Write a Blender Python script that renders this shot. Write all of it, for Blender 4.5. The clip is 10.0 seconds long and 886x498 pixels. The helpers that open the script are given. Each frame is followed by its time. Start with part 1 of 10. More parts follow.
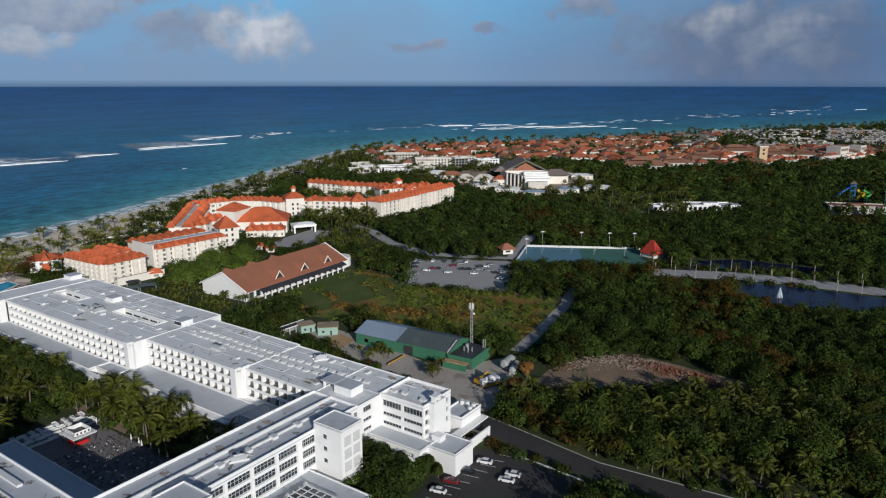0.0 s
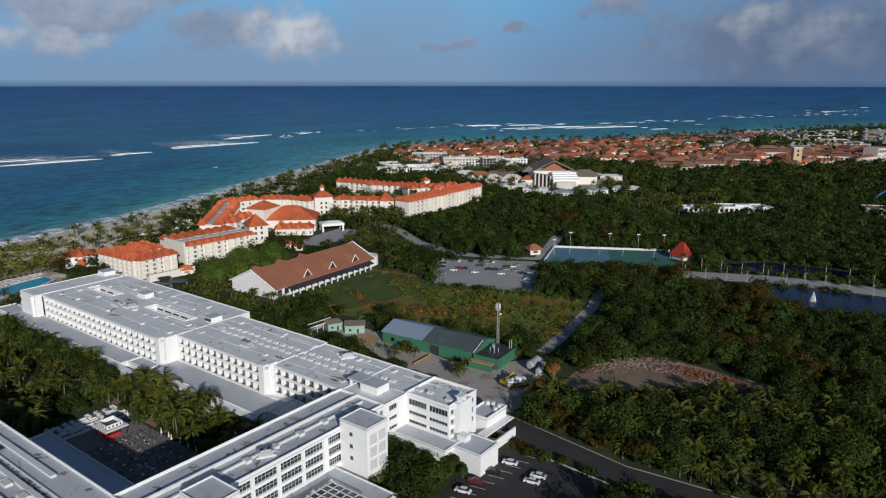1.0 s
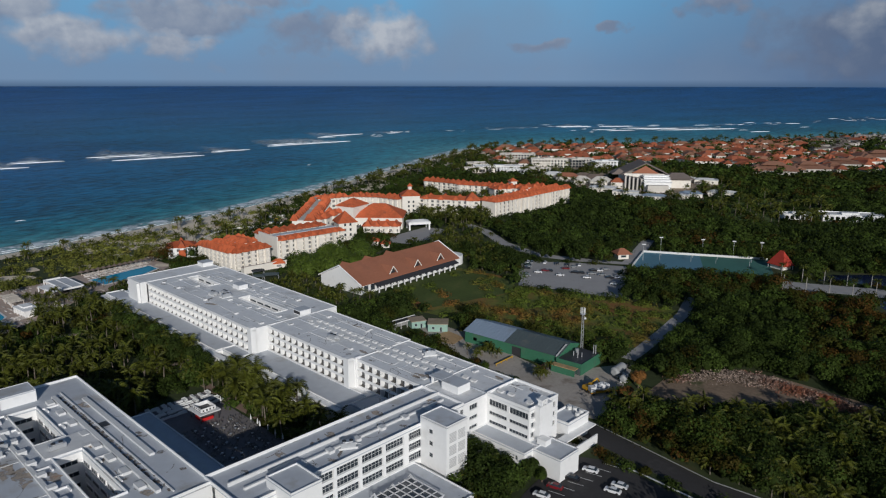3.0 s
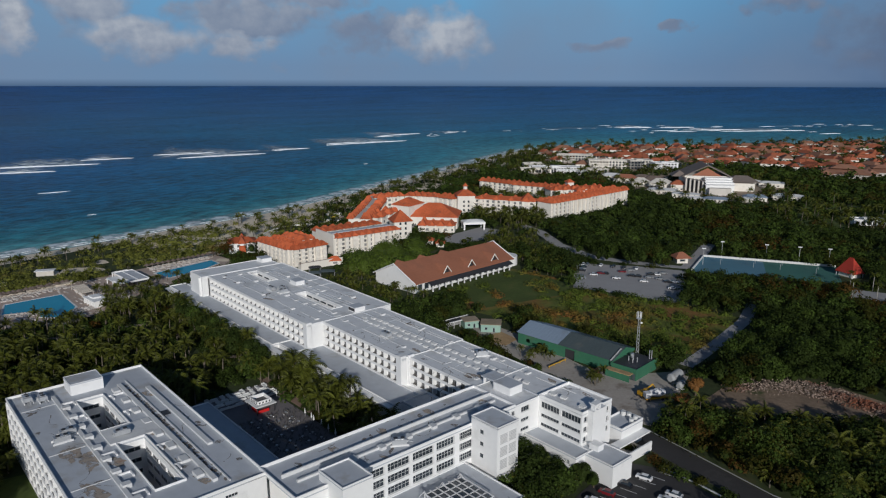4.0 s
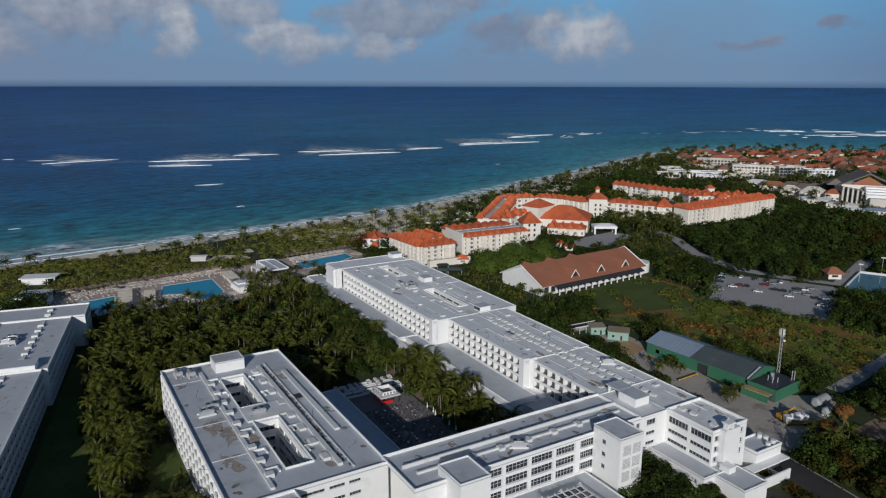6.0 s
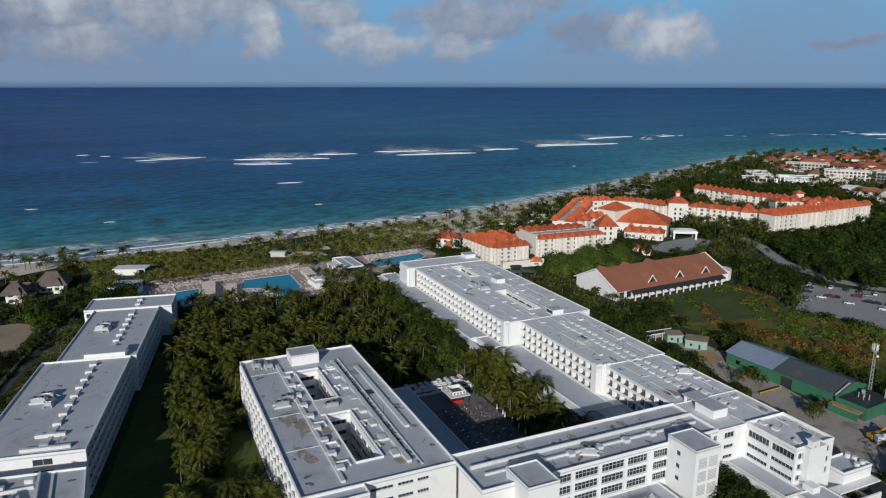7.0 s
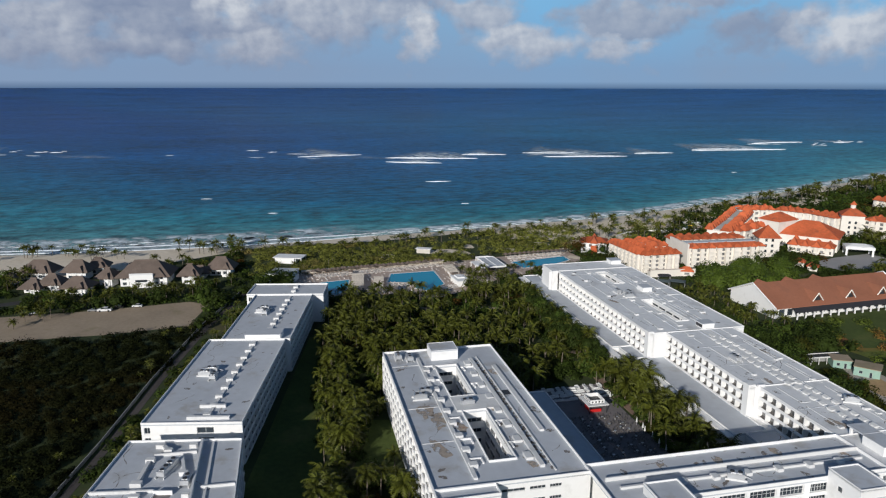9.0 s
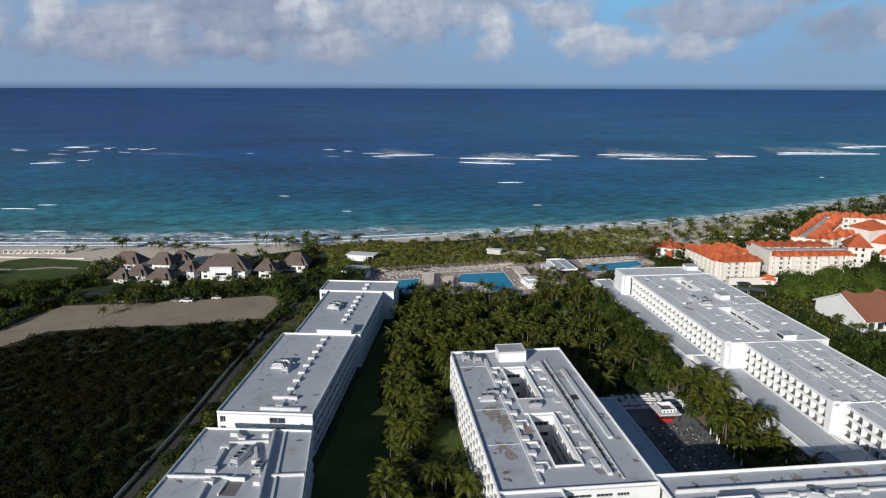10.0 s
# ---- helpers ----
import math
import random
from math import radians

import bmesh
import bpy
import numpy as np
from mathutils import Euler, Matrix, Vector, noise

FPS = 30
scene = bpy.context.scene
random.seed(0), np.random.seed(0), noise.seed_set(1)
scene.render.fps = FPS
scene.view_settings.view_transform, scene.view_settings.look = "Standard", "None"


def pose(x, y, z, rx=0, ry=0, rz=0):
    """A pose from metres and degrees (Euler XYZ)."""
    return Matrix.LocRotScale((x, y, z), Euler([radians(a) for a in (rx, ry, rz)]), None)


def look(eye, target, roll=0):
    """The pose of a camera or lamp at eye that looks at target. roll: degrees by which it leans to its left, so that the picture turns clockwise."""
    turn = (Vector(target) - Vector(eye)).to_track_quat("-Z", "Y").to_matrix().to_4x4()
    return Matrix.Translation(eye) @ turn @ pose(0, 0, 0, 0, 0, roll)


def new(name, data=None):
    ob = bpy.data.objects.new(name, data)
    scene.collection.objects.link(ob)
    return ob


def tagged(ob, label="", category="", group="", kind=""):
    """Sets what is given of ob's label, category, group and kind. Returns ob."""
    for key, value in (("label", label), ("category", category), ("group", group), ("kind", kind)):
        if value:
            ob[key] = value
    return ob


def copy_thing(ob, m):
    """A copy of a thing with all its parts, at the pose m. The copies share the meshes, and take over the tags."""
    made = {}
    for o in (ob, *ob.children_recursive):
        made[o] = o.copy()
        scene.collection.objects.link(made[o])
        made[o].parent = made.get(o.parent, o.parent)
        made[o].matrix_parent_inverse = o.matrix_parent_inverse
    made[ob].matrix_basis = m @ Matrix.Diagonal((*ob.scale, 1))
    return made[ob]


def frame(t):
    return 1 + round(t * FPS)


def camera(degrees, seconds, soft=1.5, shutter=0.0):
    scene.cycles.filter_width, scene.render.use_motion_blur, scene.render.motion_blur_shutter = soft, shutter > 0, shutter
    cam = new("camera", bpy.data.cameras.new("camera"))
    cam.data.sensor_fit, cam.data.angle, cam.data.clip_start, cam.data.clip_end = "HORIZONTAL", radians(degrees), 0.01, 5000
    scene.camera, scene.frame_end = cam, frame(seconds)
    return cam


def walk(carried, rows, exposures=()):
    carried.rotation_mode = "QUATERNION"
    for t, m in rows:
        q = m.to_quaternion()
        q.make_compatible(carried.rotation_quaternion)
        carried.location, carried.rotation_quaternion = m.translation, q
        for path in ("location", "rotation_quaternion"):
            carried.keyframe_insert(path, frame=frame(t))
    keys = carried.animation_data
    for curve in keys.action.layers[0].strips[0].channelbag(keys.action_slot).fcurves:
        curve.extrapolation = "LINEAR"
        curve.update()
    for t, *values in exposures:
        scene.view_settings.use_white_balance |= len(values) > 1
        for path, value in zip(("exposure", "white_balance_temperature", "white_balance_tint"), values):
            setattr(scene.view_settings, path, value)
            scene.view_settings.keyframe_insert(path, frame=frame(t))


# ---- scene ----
cam = camera(64.45, 10.0, 1.2)
PATH = [
    (0, pose(0, 0, 105, 76.698, 0.004, 0.326)),
    (0.5, pose(0, 0, 105, 76.683, -0.008, 1.382)),
    (1, pose(0, 0, 105, 76.683, -0.024, 2.601)),
    (1.5, pose(0, 0, 105, 76.691, -0.067, 4.132)),
    (2, pose(0, 0, 105, 76.712, -0.033, 5.796)),
    (2.5, pose(0, 0, 105, 76.708, -0.043, 7.679)),
    (4, pose(0, 0, 105, 76.688, -0.090, 14.280)),
    (4.5, pose(0, 0, 105, 76.686, -0.083, 16.765)),
    (5, pose(0, 0, 105, 76.698, -0.088, 19.257)),
    (5.5, pose(0, 0, 105, 76.705, -0.113, 21.995)),
    (7, pose(0, 0, 105, 76.778, -0.049, 31.076)),
    (7.5, pose(0, 0, 105, 76.785, -0.073, 34.065)),
    (8, pose(0, 0, 105, 76.809, -0.078, 37.067)),
    (8.5, pose(0, 0, 105, 76.832, -0.072, 40.066)),
    (9, pose(0, 0, 105, 76.842, -0.098, 43.046)),
    (9.5, pose(0, 0, 105, 76.854, -0.124, 46.047)),
    (10, pose(0, 0, 105, 76.869, -0.154, 48.956)),
]
walk(cam, PATH, [(0.0, -0.06, 6150, 10), (2.5, -0.28, 6120, 10), (4.0, -0.42, 6060, 10), (5.5, -0.44, 6060, 10), (6.8, -0.24, 6120, 10), (7.5, -0.10, 6160, 10), (8.5, 0.02, 6220, 10), (10.0, 0.13, 6240, 10)])

# ---- light: low afternoon sun behind the camera, broken cloud over the sea ----
SUN_TO = Vector((0.36, -0.93, 0.331)).normalized()
world = bpy.data.worlds.new("sky")
scene.world = world
world.use_nodes = True
wn, wl = world.node_tree.nodes, world.node_tree.links
wn.clear()


def wmath(op, a, b=None, c=None, clamp=False):
    n = wn.new("ShaderNodeMath")
    n.operation, n.use_clamp = op, clamp
    for i, v in enumerate((a, b, c)):
        if v is None:
            continue
        if isinstance(v, (int, float)):
            n.inputs[i].default_value = v
        else:
            wl.new(v, n.inputs[i])
    return n.outputs[0]


def wmix(fac, a, b):
    n = wn.new("ShaderNodeMix")
    n.data_type = "RGBA"
    for i, v in ((0, fac), (6, a), (7, b)):
        if isinstance(v, (int, float, tuple)):
            n.inputs[i].default_value = v
        else:
            wl.new(v, n.inputs[i])
    return n.outputs[2]


sky = wn.new("ShaderNodeTexSky")
sky.sky_type = "NISHITA"
sky.sun_disc = False
sky.sun_elevation = math.asin(SUN_TO.z)
sky.sun_rotation = math.atan2(SUN_TO.x, SUN_TO.y)
sky.air_density, sky.dust_density, sky.ozone_density = 1.0, 0.6, 3.5
coord = wn.new("ShaderNodeTexCoord")
sep = wn.new("ShaderNodeSeparateXYZ")
wl.new(coord.outputs["Generated"], sep.inputs[0])
azim = wmath("MULTIPLY", wmath("ARCTAN2", wmath("MULTIPLY", sep.outputs[0], -1.0), sep.outputs[1]), 57.2958)  # degrees left of +y
elev = wmath("MULTIPLY", wmath("ARCSINE", sep.outputs[2]), 57.2958)
flat = wn.new("ShaderNodeCombineXYZ")
wl.new(wmath("MULTIPLY", azim, 1.0), flat.inputs[0])
wl.new(wmath("MULTIPLY", elev, 1.15), flat.inputs[1])


def wnoise(scale, detail, rough, shift):
    add = wn.new("ShaderNodeVectorMath")
    add.operation = "ADD"
    wl.new(flat.outputs[0], add.inputs[0])
    add.inputs[1].default_value = (shift, shift * 0.7, 0)
    n = wn.new("ShaderNodeTexNoise")
    n.inputs["Scale"].default_value, n.inputs["Detail"].default_value, n.inputs["Roughness"].default_value = scale, detail, rough
    wl.new(add.outputs[0], n.inputs["Vector"])
    return n.outputs["Fac"]


billow = wnoise(0.42, 7, 0.52, 3.1)
billow_up = wnoise(0.42, 7, 0.52, 2.72)
broad = wnoise(0.09, 4, 0.5, 17.0)
# cumulus: azimuth (degrees left), elevation, half width, half height, brightness
CLOUDS = (
    (72.1, 3.9, 4.8, 1.7, 0.5), (66.0, 5.6, 7.2, 1.3, 0.10), (48.0, 6.2, 6.0, 0.8, 0.2), (62.0, 4.0, 7.0, 1.2, 0.2), (59.4, 5.7, 1.6, 0.9, 0.95), (52.8, 5.2, 6.0, 1.7, 0.55), (57.4, 2.9, 3.2, 1.0, 0.6), (45.2, 4.3, 1.4, 1.8, 0.95), (39.5, 5.5, 2.5, 1.2, 0.6),
    (36.4, 3.4, 3.7, 1.1, 0.8), (29.0, 5.2, 4.4, 1.3, 0.35), (29.3, 2.9, 2.2, 0.8, 0.75), (19.9, 4.0, 3.3, 1.1, 0.05), (14.4, 4.0, 2.9, 1.7, 1.0), (2.3, 3.0, 1.9, 0.4, 0.05), (-3.8, 4.1, 1.2, 0.3, 0.05),
    (-10.5, 5.8, 2.1, 0.6, 0.3), (-20.1, 4.6, 1.4, 1.4, 0.7), (-24.6, 3.5, 2.1, 1.6, 0.45), (-22.8, 3.4, 7.9, 2.2, 0.08), (77.3, 5.0, 1.5, 1.5, 0.95), (81.8, 5.2, 2.0, 1.9, 0.9), (70.0, 3.0, 10.0, 0.9, 0.3),
    (24.5, 6.6, 4.0, 0.7, 0.3),
)
bend_a = wmath("ADD", azim, wmath("MULTIPLY", wmath("SUBTRACT", wnoise(0.22, 5, 0.55, 41.0), 0.5), 7.0))
bend_e = wmath("ADD", elev, wmath("MULTIPLY", wmath("SUBTRACT", wnoise(0.26, 5, 0.55, 63.0), 0.5), 3.0))
cover, bright = None, None
for az0, el0, wide, high, lit in CLOUDS:
    da = wmath("DIVIDE", wmath("SUBTRACT", bend_a, az0), wide)
    de = wmath("DIVIDE", wmath("SUBTRACT", bend_e, el0), high)
    de = wmath("ADD", wmath("MULTIPLY", wmath("MAXIMUM", de, 0.0), 1.15), wmath("MULTIPLY", wmath("MINIMUM", de, 0.0), 0.75))  # flat hazy bases
    rr = wmath("ADD", wmath("MULTIPLY", da, da), wmath("MULTIPLY", de, de))
    g = wmath("SUBTRACT", 1.0, wmath("MULTIPLY", rr, 0.40), clamp=True)
    b = wmath("MULTIPLY", g, wmath("ADD", lit, wmath("MULTIPLY", de, 0.22)))
    cover = g if cover is None else wmath("MAXIMUM", cover, g)
    bright = b if bright is None else wmath("MAXIMUM", bright, b)
field = wmath("ADD", wmath("MULTIPLY", cover, 1.0), wmath("MULTIPLY", wmath("SUBTRACT", billow, 0.5), 1.7))
dens = wmath("MULTIPLY", wmath("SUBTRACT", field, 0.24), 1.8, clamp=True)
relief = wmath("MULTIPLY", wmath("SUBTRACT", billow_up, billow), wmath("ADD", wmath("MULTIPLY", bright, 2.6), 0.5))
lit_up = wmath("ADD", wmath("MULTIPLY", bright, 0.85), wmath("ADD", relief, wmath("MULTIPLY", wmath("SUBTRACT", billow, 0.52), 0.8)), clamp=True)
east = wmath("MULTIPLY", wmath("ADD", azim, 22.0), 0.045, clamp=True)
west = wmath("MULTIPLY", wmath("SUBTRACT", azim, 40.0), 0.06, clamp=True)
dusk = wmix(west, wmix(east, (0.125, 0.17, 0.265, 1), (0.235, 0.285, 0.385, 1)), (0.205, 0.245, 0.345, 1))
cloud_col = wmix(lit_up, dusk, wmix(east, (0.42, 0.44, 0.47, 1), (0.60, 0.61, 0.63, 1)))
low_col = wmix(east, (0.095, 0.165, 0.30, 1), (0.21, 0.335, 0.505, 1))
high_col = wmix(east, (0.11, 0.22, 0.38, 1), (0.19, 0.445, 0.69, 1))
sky_low = wmix(wmath("MULTIPLY", wmath("SUBTRACT", elev, 1.2), 0.19, clamp=True), low_col, high_col)
veil = wmix(wmath("MULTIPLY", wmath("SUBTRACT", broad, 0.36), 2.4, clamp=True), sky_low, wmix(0.6, sky_low, (0.25, 0.315, 0.42, 1)))
veil = wmix(wmath("MULTIPLY", west, 0.6), veil, (0.235, 0.305, 0.43, 1))  # thicker haze to the west
seen_sky = wmix(wmath("MULTIPLY", dens, 0.9), veil, cloud_col)
seen_sky = wmix(wmath("MULTIPLY", wmath("ADD", elev, 0.42), 1.5, clamp=True), (0.07, 0.13, 0.23, 1), seen_sky)  # dim sea haze on the skyline
bg_low = wn.new("ShaderNodeBackground")
wl.new(seen_sky, bg_low.inputs[0])
bg_low.inputs[1].default_value = 1.0
bg_high = wn.new("ShaderNodeBackground")
wl.new(sky.outputs[0], bg_high.inputs[0])
bg_high.inputs[1].default_value = 0.050
mixw = wn.new("ShaderNodeMixShader")
wl.new(wmath("MULTIPLY", wmath("SUBTRACT", elev, 9.0), 0.10, clamp=True), mixw.inputs[0])
wl.new(bg_low.outputs[0], mixw.inputs[1])
wl.new(bg_high.outputs[0], mixw.inputs[2])
wout = wn.new("ShaderNodeOutputWorld")
wl.new(mixw.outputs[0], wout.inputs[0])

sun_data = bpy.data.lights.new("sun", "SUN")
sun_data.energy, sun_data.angle, sun_data.color = 3.7, radians(0.55), (1.0, 0.94, 0.85)
sun = new("sun", sun_data)
sun.matrix_world = look((0, 0, 300), tuple(Vector((0, 0, 300)) - SUN_TO))
scene.view_settings.exposure = 0.0

# ---- materials ----
def material(name, base, rough=0.8, metal=0.0, spread=0.18, big=0.05, fine=1.2, stain=None, stain_size=0.09, stain_amount=0.35,
             bump=0.15, spec=0.3, by_object=0.0, by_island=0.0, tint=None, kinds=False, lace=0.0, thin=0.0):
    """A surface with two scales of variation by place, optional stains of their own colour, and fine relief."""
    m = bpy.data.materials.new(name)
    m.use_nodes = True
    n, l = m.node_tree.nodes, m.node_tree.links
    bsdf = n["Principled BSDF"]
    geo = n.new("ShaderNodeNewGeometry")

    def noise_at(scale, detail=4.0, rough_=0.55):
        t = n.new("ShaderNodeTexNoise")
        t.inputs["Scale"].default_value, t.inputs["Detail"].default_value, t.inputs["Roughness"].default_value = scale, detail, rough_
        l.new(geo.outputs["Position"], t.inputs["Vector"])
        return t.outputs["Fac"]

    def calc(op, a, b, clamp=False):
        q = n.new("ShaderNodeMath")
        q.operation, q.use_clamp = op, clamp
        for i, v in enumerate((a, b)):
            if isinstance(v, (int, float)):
                q.inputs[i].default_value = v
            else:
                l.new(v, q.inputs[i])
        return q.outputs[0]

    def blend(fac, a, b):
        q = n.new("ShaderNodeMix")
        q.data_type = "RGBA"
        for i, v in ((0, fac), (6, a), (7, b)):
            if isinstance(v, (int, float)):
                q.inputs[i].default_value = v
            elif isinstance(v, tuple):
                q.inputs[i].default_value = (*v[:3], 1)
            else:
                l.new(v, q.inputs[i])
        return q.outputs[2]

    f = noise_at(fine)
    g = noise_at(big, 3.0)
    level = calc("ADD", calc("MULTIPLY", calc("SUBTRACT", f, 0.5), 2.2 * spread), calc("MULTIPLY", calc("SUBTRACT", g, 0.5), 2.6 * spread))
    if by_object:
        info = n.new("ShaderNodeObjectInfo")
        level = calc("ADD", level, calc("MULTIPLY", calc("SUBTRACT", info.outputs["Random"], 0.5), by_object))
    if by_island:
        level = calc("ADD", level, calc("MULTIPLY", calc("SUBTRACT", geo.outputs["Random Per Island"], 0.5), by_island))
    level = calc("ADD", level, 1.0)
    col = n.new("ShaderNodeVectorMath")
    col.operation = "SCALE"
    col.inputs[0].default_value = base[:3]
    l.new(level, col.inputs["Scale"])
    colour = col.outputs[0]
    if kinds:  # leaf colour by kind of tree; olive and rust tones also darkened for shade
        att_ = n.new("ShaderNodeAttribute")
        att_.attribute_name = "kind_and_shade"
        for start, shade in ((0.36, (0.060, 0.093, 0.016)), (0.66, (0.044, 0.047, 0.007)), (0.88, (0.064, 0.040, 0.008)), (0.985, (0.16, 0.068, 0.015))):
            tone = n.new("ShaderNodeVectorMath")
            tone.operation = "SCALE"
            tone.inputs[0].default_value = shade
            l.new(level, tone.inputs["Scale"])
            colour = blend(calc("MULTIPLY", calc("SUBTRACT", att_.outputs["Fac"], start), 14.0, True), colour, tone.outputs[0])
    if lace:
        holes_ = calc("MULTIPLY", calc("SUBTRACT", noise_at(lace, 5.0, 0.65), 0.41), 7.0, True)
        l.new(holes_, bsdf.inputs["Alpha"])
    if tint:
        colour = blend(calc("MULTIPLY", calc("SUBTRACT", noise_at(tint[1], 3.0), tint[2]), 5.0, True), colour, tint[0])
    if stain:
        s = noise_at(stain_size, 6.0, 0.62)
        colour = blend(calc("MULTIPLY", calc("MULTIPLY", calc("SUBTRACT", s, 0.56), 9.0, True), stain_amount), colour, stain)
    l.new(colour, bsdf.inputs["Base Color"])
    bsdf.inputs["Roughness"].default_value = rough
    bsdf.inputs["Metallic"].default_value = metal
    bsdf.inputs["Specular IOR Level"].default_value = spec
    if thin:  # light that comes through thin leaves
        tl = n.new("ShaderNodeBsdfTranslucent")
        l.new(colour, tl.inputs["Color"])
        both = n.new("ShaderNodeMixShader")
        both.inputs[0].default_value = thin
        l.new(bsdf.outputs[0], both.inputs[1])
        l.new(tl.outputs[0], both.inputs[2])
        l.new(both.outputs[0], n["Material Output"].inputs["Surface"])
    if bump:
        b = n.new("ShaderNodeBump")
        b.inputs["Strength"].default_value, b.inputs["Distance"].default_value = bump, 0.15
        l.new(f, b.inputs["Height"])
        l.new(b.outputs[0], bsdf.inputs["Normal"])
    return m


WHITE = material("white_render", (0.86, 0.855, 0.84), 0.65, spread=0.04, big=0.08, fine=0.7, stain=(0.60, 0.59, 0.56), stain_size=0.16, stain_amount=0.3, bump=0.03)
ROOF = material("roof_membrane", (0.52, 0.545, 0.58), 0.75, spread=0.10, big=0.05, fine=0.4, stain=(0.38, 0.36, 0.33), stain_size=0.09, stain_amount=0.65, bump=0.04)
ROOF_PATCH = material("weathered_roof_patch", (0.40, 0.34, 0.28), 0.9, lace=0.42, spread=0.25, big=0.3, fine=1.5, stain=(0.36, 0.19, 0.11), stain_size=0.3, stain_amount=0.7, bump=0.04)
CONCRETE = material("roof_kerb_concrete", (0.70, 0.70, 0.69), 0.8, spread=0.08, big=0.1, fine=1.0, stain=(0.42, 0.41, 0.40), stain_size=0.2)
GREY_WALL = material("grey_block_wall", (0.30, 0.30, 0.30), 0.9, spread=0.12, big=0.1, fine=1.0)
METAL = material("galvanised_metal", (0.62, 0.63, 0.64), 0.45, metal=0.6, spread=0.08, big=0.3, fine=2.0)
DARK_METAL = material("dark_metal", (0.06, 0.06, 0.065), 0.5, metal=0.3, spread=0.1)
GLASS = material("tinted_window_glass", (0.035, 0.045, 0.055), 0.08, spread=0.3, big=0.2, fine=0.9, bump=0.0, spec=0.6, by_object=0.5)
FRAME = material("grey_window_frame", (0.55, 0.55, 0.55), 0.5, spread=0.05)
CREAM = material("cream_render", (0.80, 0.755, 0.68), 0.8, spread=0.07, big=0.06, fine=0.5, stain=(0.60, 0.54, 0.45), stain_size=0.1, stain_amount=0.35, bump=0.03)
ORANGE = material("orange_roof_tile", (0.54, 0.125, 0.047), 0.85, spread=0.28, big=0.10, fine=0.7, stain=(0.25, 0.085, 0.05), stain_size=0.18, stain_amount=0.65, by_object=0.35)
BROWN_TILE = material("brown_roof_tile", (0.34, 0.138, 0.080), 0.85, spread=0.14, big=0.08, fine=0.9, stain=(0.26, 0.12, 0.075), stain_size=0.12, stain_amount=0.5)
RED_ROOF = material("red_metal_roof", (0.42, 0.05, 0.03), 0.6, spread=0.12)
THATCH = material("grey_palm_thatch", (0.155, 0.12, 0.10), 0.95, spread=0.25, big=0.2, fine=2.5, stain=(0.22, 0.18, 0.15), stain_size=0.3, bump=0.4)
GREEN_PAINT = material("green_painted_sheet", (0.048, 0.165, 0.095), 0.6, spread=0.18, stain=(0.12, 0.12, 0.09), stain_size=0.15)
GREEN_ROOF = material("faded_green_roof_sheet", (0.085, 0.108, 0.112), 0.5, spread=0.16, stain=(0.24, 0.21, 0.17), stain_size=0.1)
BLUE_ROOF = material("blue_grey_roof_sheet", (0.25, 0.315, 0.40), 0.45, spread=0.12, stain=(0.2, 0.22, 0.23), stain_size=0.12)
PALE_GREEN = material("pale_green_render", (0.30, 0.45, 0.38), 0.8, spread=0.1)
ASPHALT = material("asphalt", (0.048, 0.046, 0.046), 0.9, spread=0.18, big=0.05, fine=0.8, stain=(0.11, 0.105, 0.10), stain_size=0.08, bump=0.1)
YARD_DUST = material("yard_dust", (0.41, 0.37, 0.325), 0.95, spread=0.2, big=0.08, fine=0.8, stain=(0.19, 0.15, 0.115), stain_size=0.09, stain_amount=0.7, bump=0.2)
CLEARED = material("cleared_earth", (0.24, 0.175, 0.12), 0.95, spread=0.32, big=0.1, fine=0.8, stain=(0.055, 0.075, 0.022), stain_size=0.07, stain_amount=0.9, bump=0.3)
SLATE = material("dark_terrace_paving", (0.20, 0.183, 0.185), 0.85, spread=0.15, big=0.2, fine=0.9, bump=0.05)
CRACK = material("bitumen_crack", (0.20, 0.175, 0.155), 0.9, lace=0.8, spread=0.3, big=0.4, fine=2.0)
RATTAN = material("grey_rattan", (0.14, 0.13, 0.12), 0.7, spread=0.2)
PALE_ASPHALT = material("weathered_asphalt", (0.36, 0.35, 0.345), 0.9, spread=0.12, big=0.05, fine=0.7, stain=(0.22, 0.21, 0.20), stain_size=0.07, bump=0.1)
DIRT = material("bare_dirt", (0.36, 0.285, 0.205), 0.95, spread=0.2, big=0.06, fine=0.6, stain=(0.23, 0.20, 0.11), stain_size=0.07, stain_amount=0.6, bump=0.3)
TAN_SLAB = material("tan_concrete", (0.42, 0.285, 0.15), 0.9, spread=0.25, big=0.1, fine=0.8, stain=(0.22, 0.16, 0.10), stain_size=0.15)
SAFETY_YELLOW = material("yellow_steel_paint", (0.55, 0.32, 0.04), 0.6, spread=0.2)
RUSTY = material("rusty_steel", (0.15, 0.07, 0.04), 0.85, spread=0.35, big=0.3, fine=2.0)
DARK_DIRT = material("dark_packed_dirt", (0.075, 0.066, 0.062), 0.95, spread=0.3, big=0.08, fine=0.8, stain=(0.035, 0.045, 0.015), stain_size=0.12, bump=0.2)
SAND = material("beach_sand", (0.76, 0.66, 0.52), 0.95, spread=0.14, big=0.04, fine=0.5, stain=(0.52, 0.43, 0.32), stain_size=0.05, stain_amount=0.5, bump=0.15)
PAVING = material("terrace_paving", (0.47, 0.375, 0.315), 0.85, spread=0.18, big=0.1, fine=0.8, stain=(0.30, 0.25, 0.21), stain_size=0.1)
BRICK_PATH = material("reddish_path", (0.26, 0.18, 0.14), 0.9, spread=0.12)
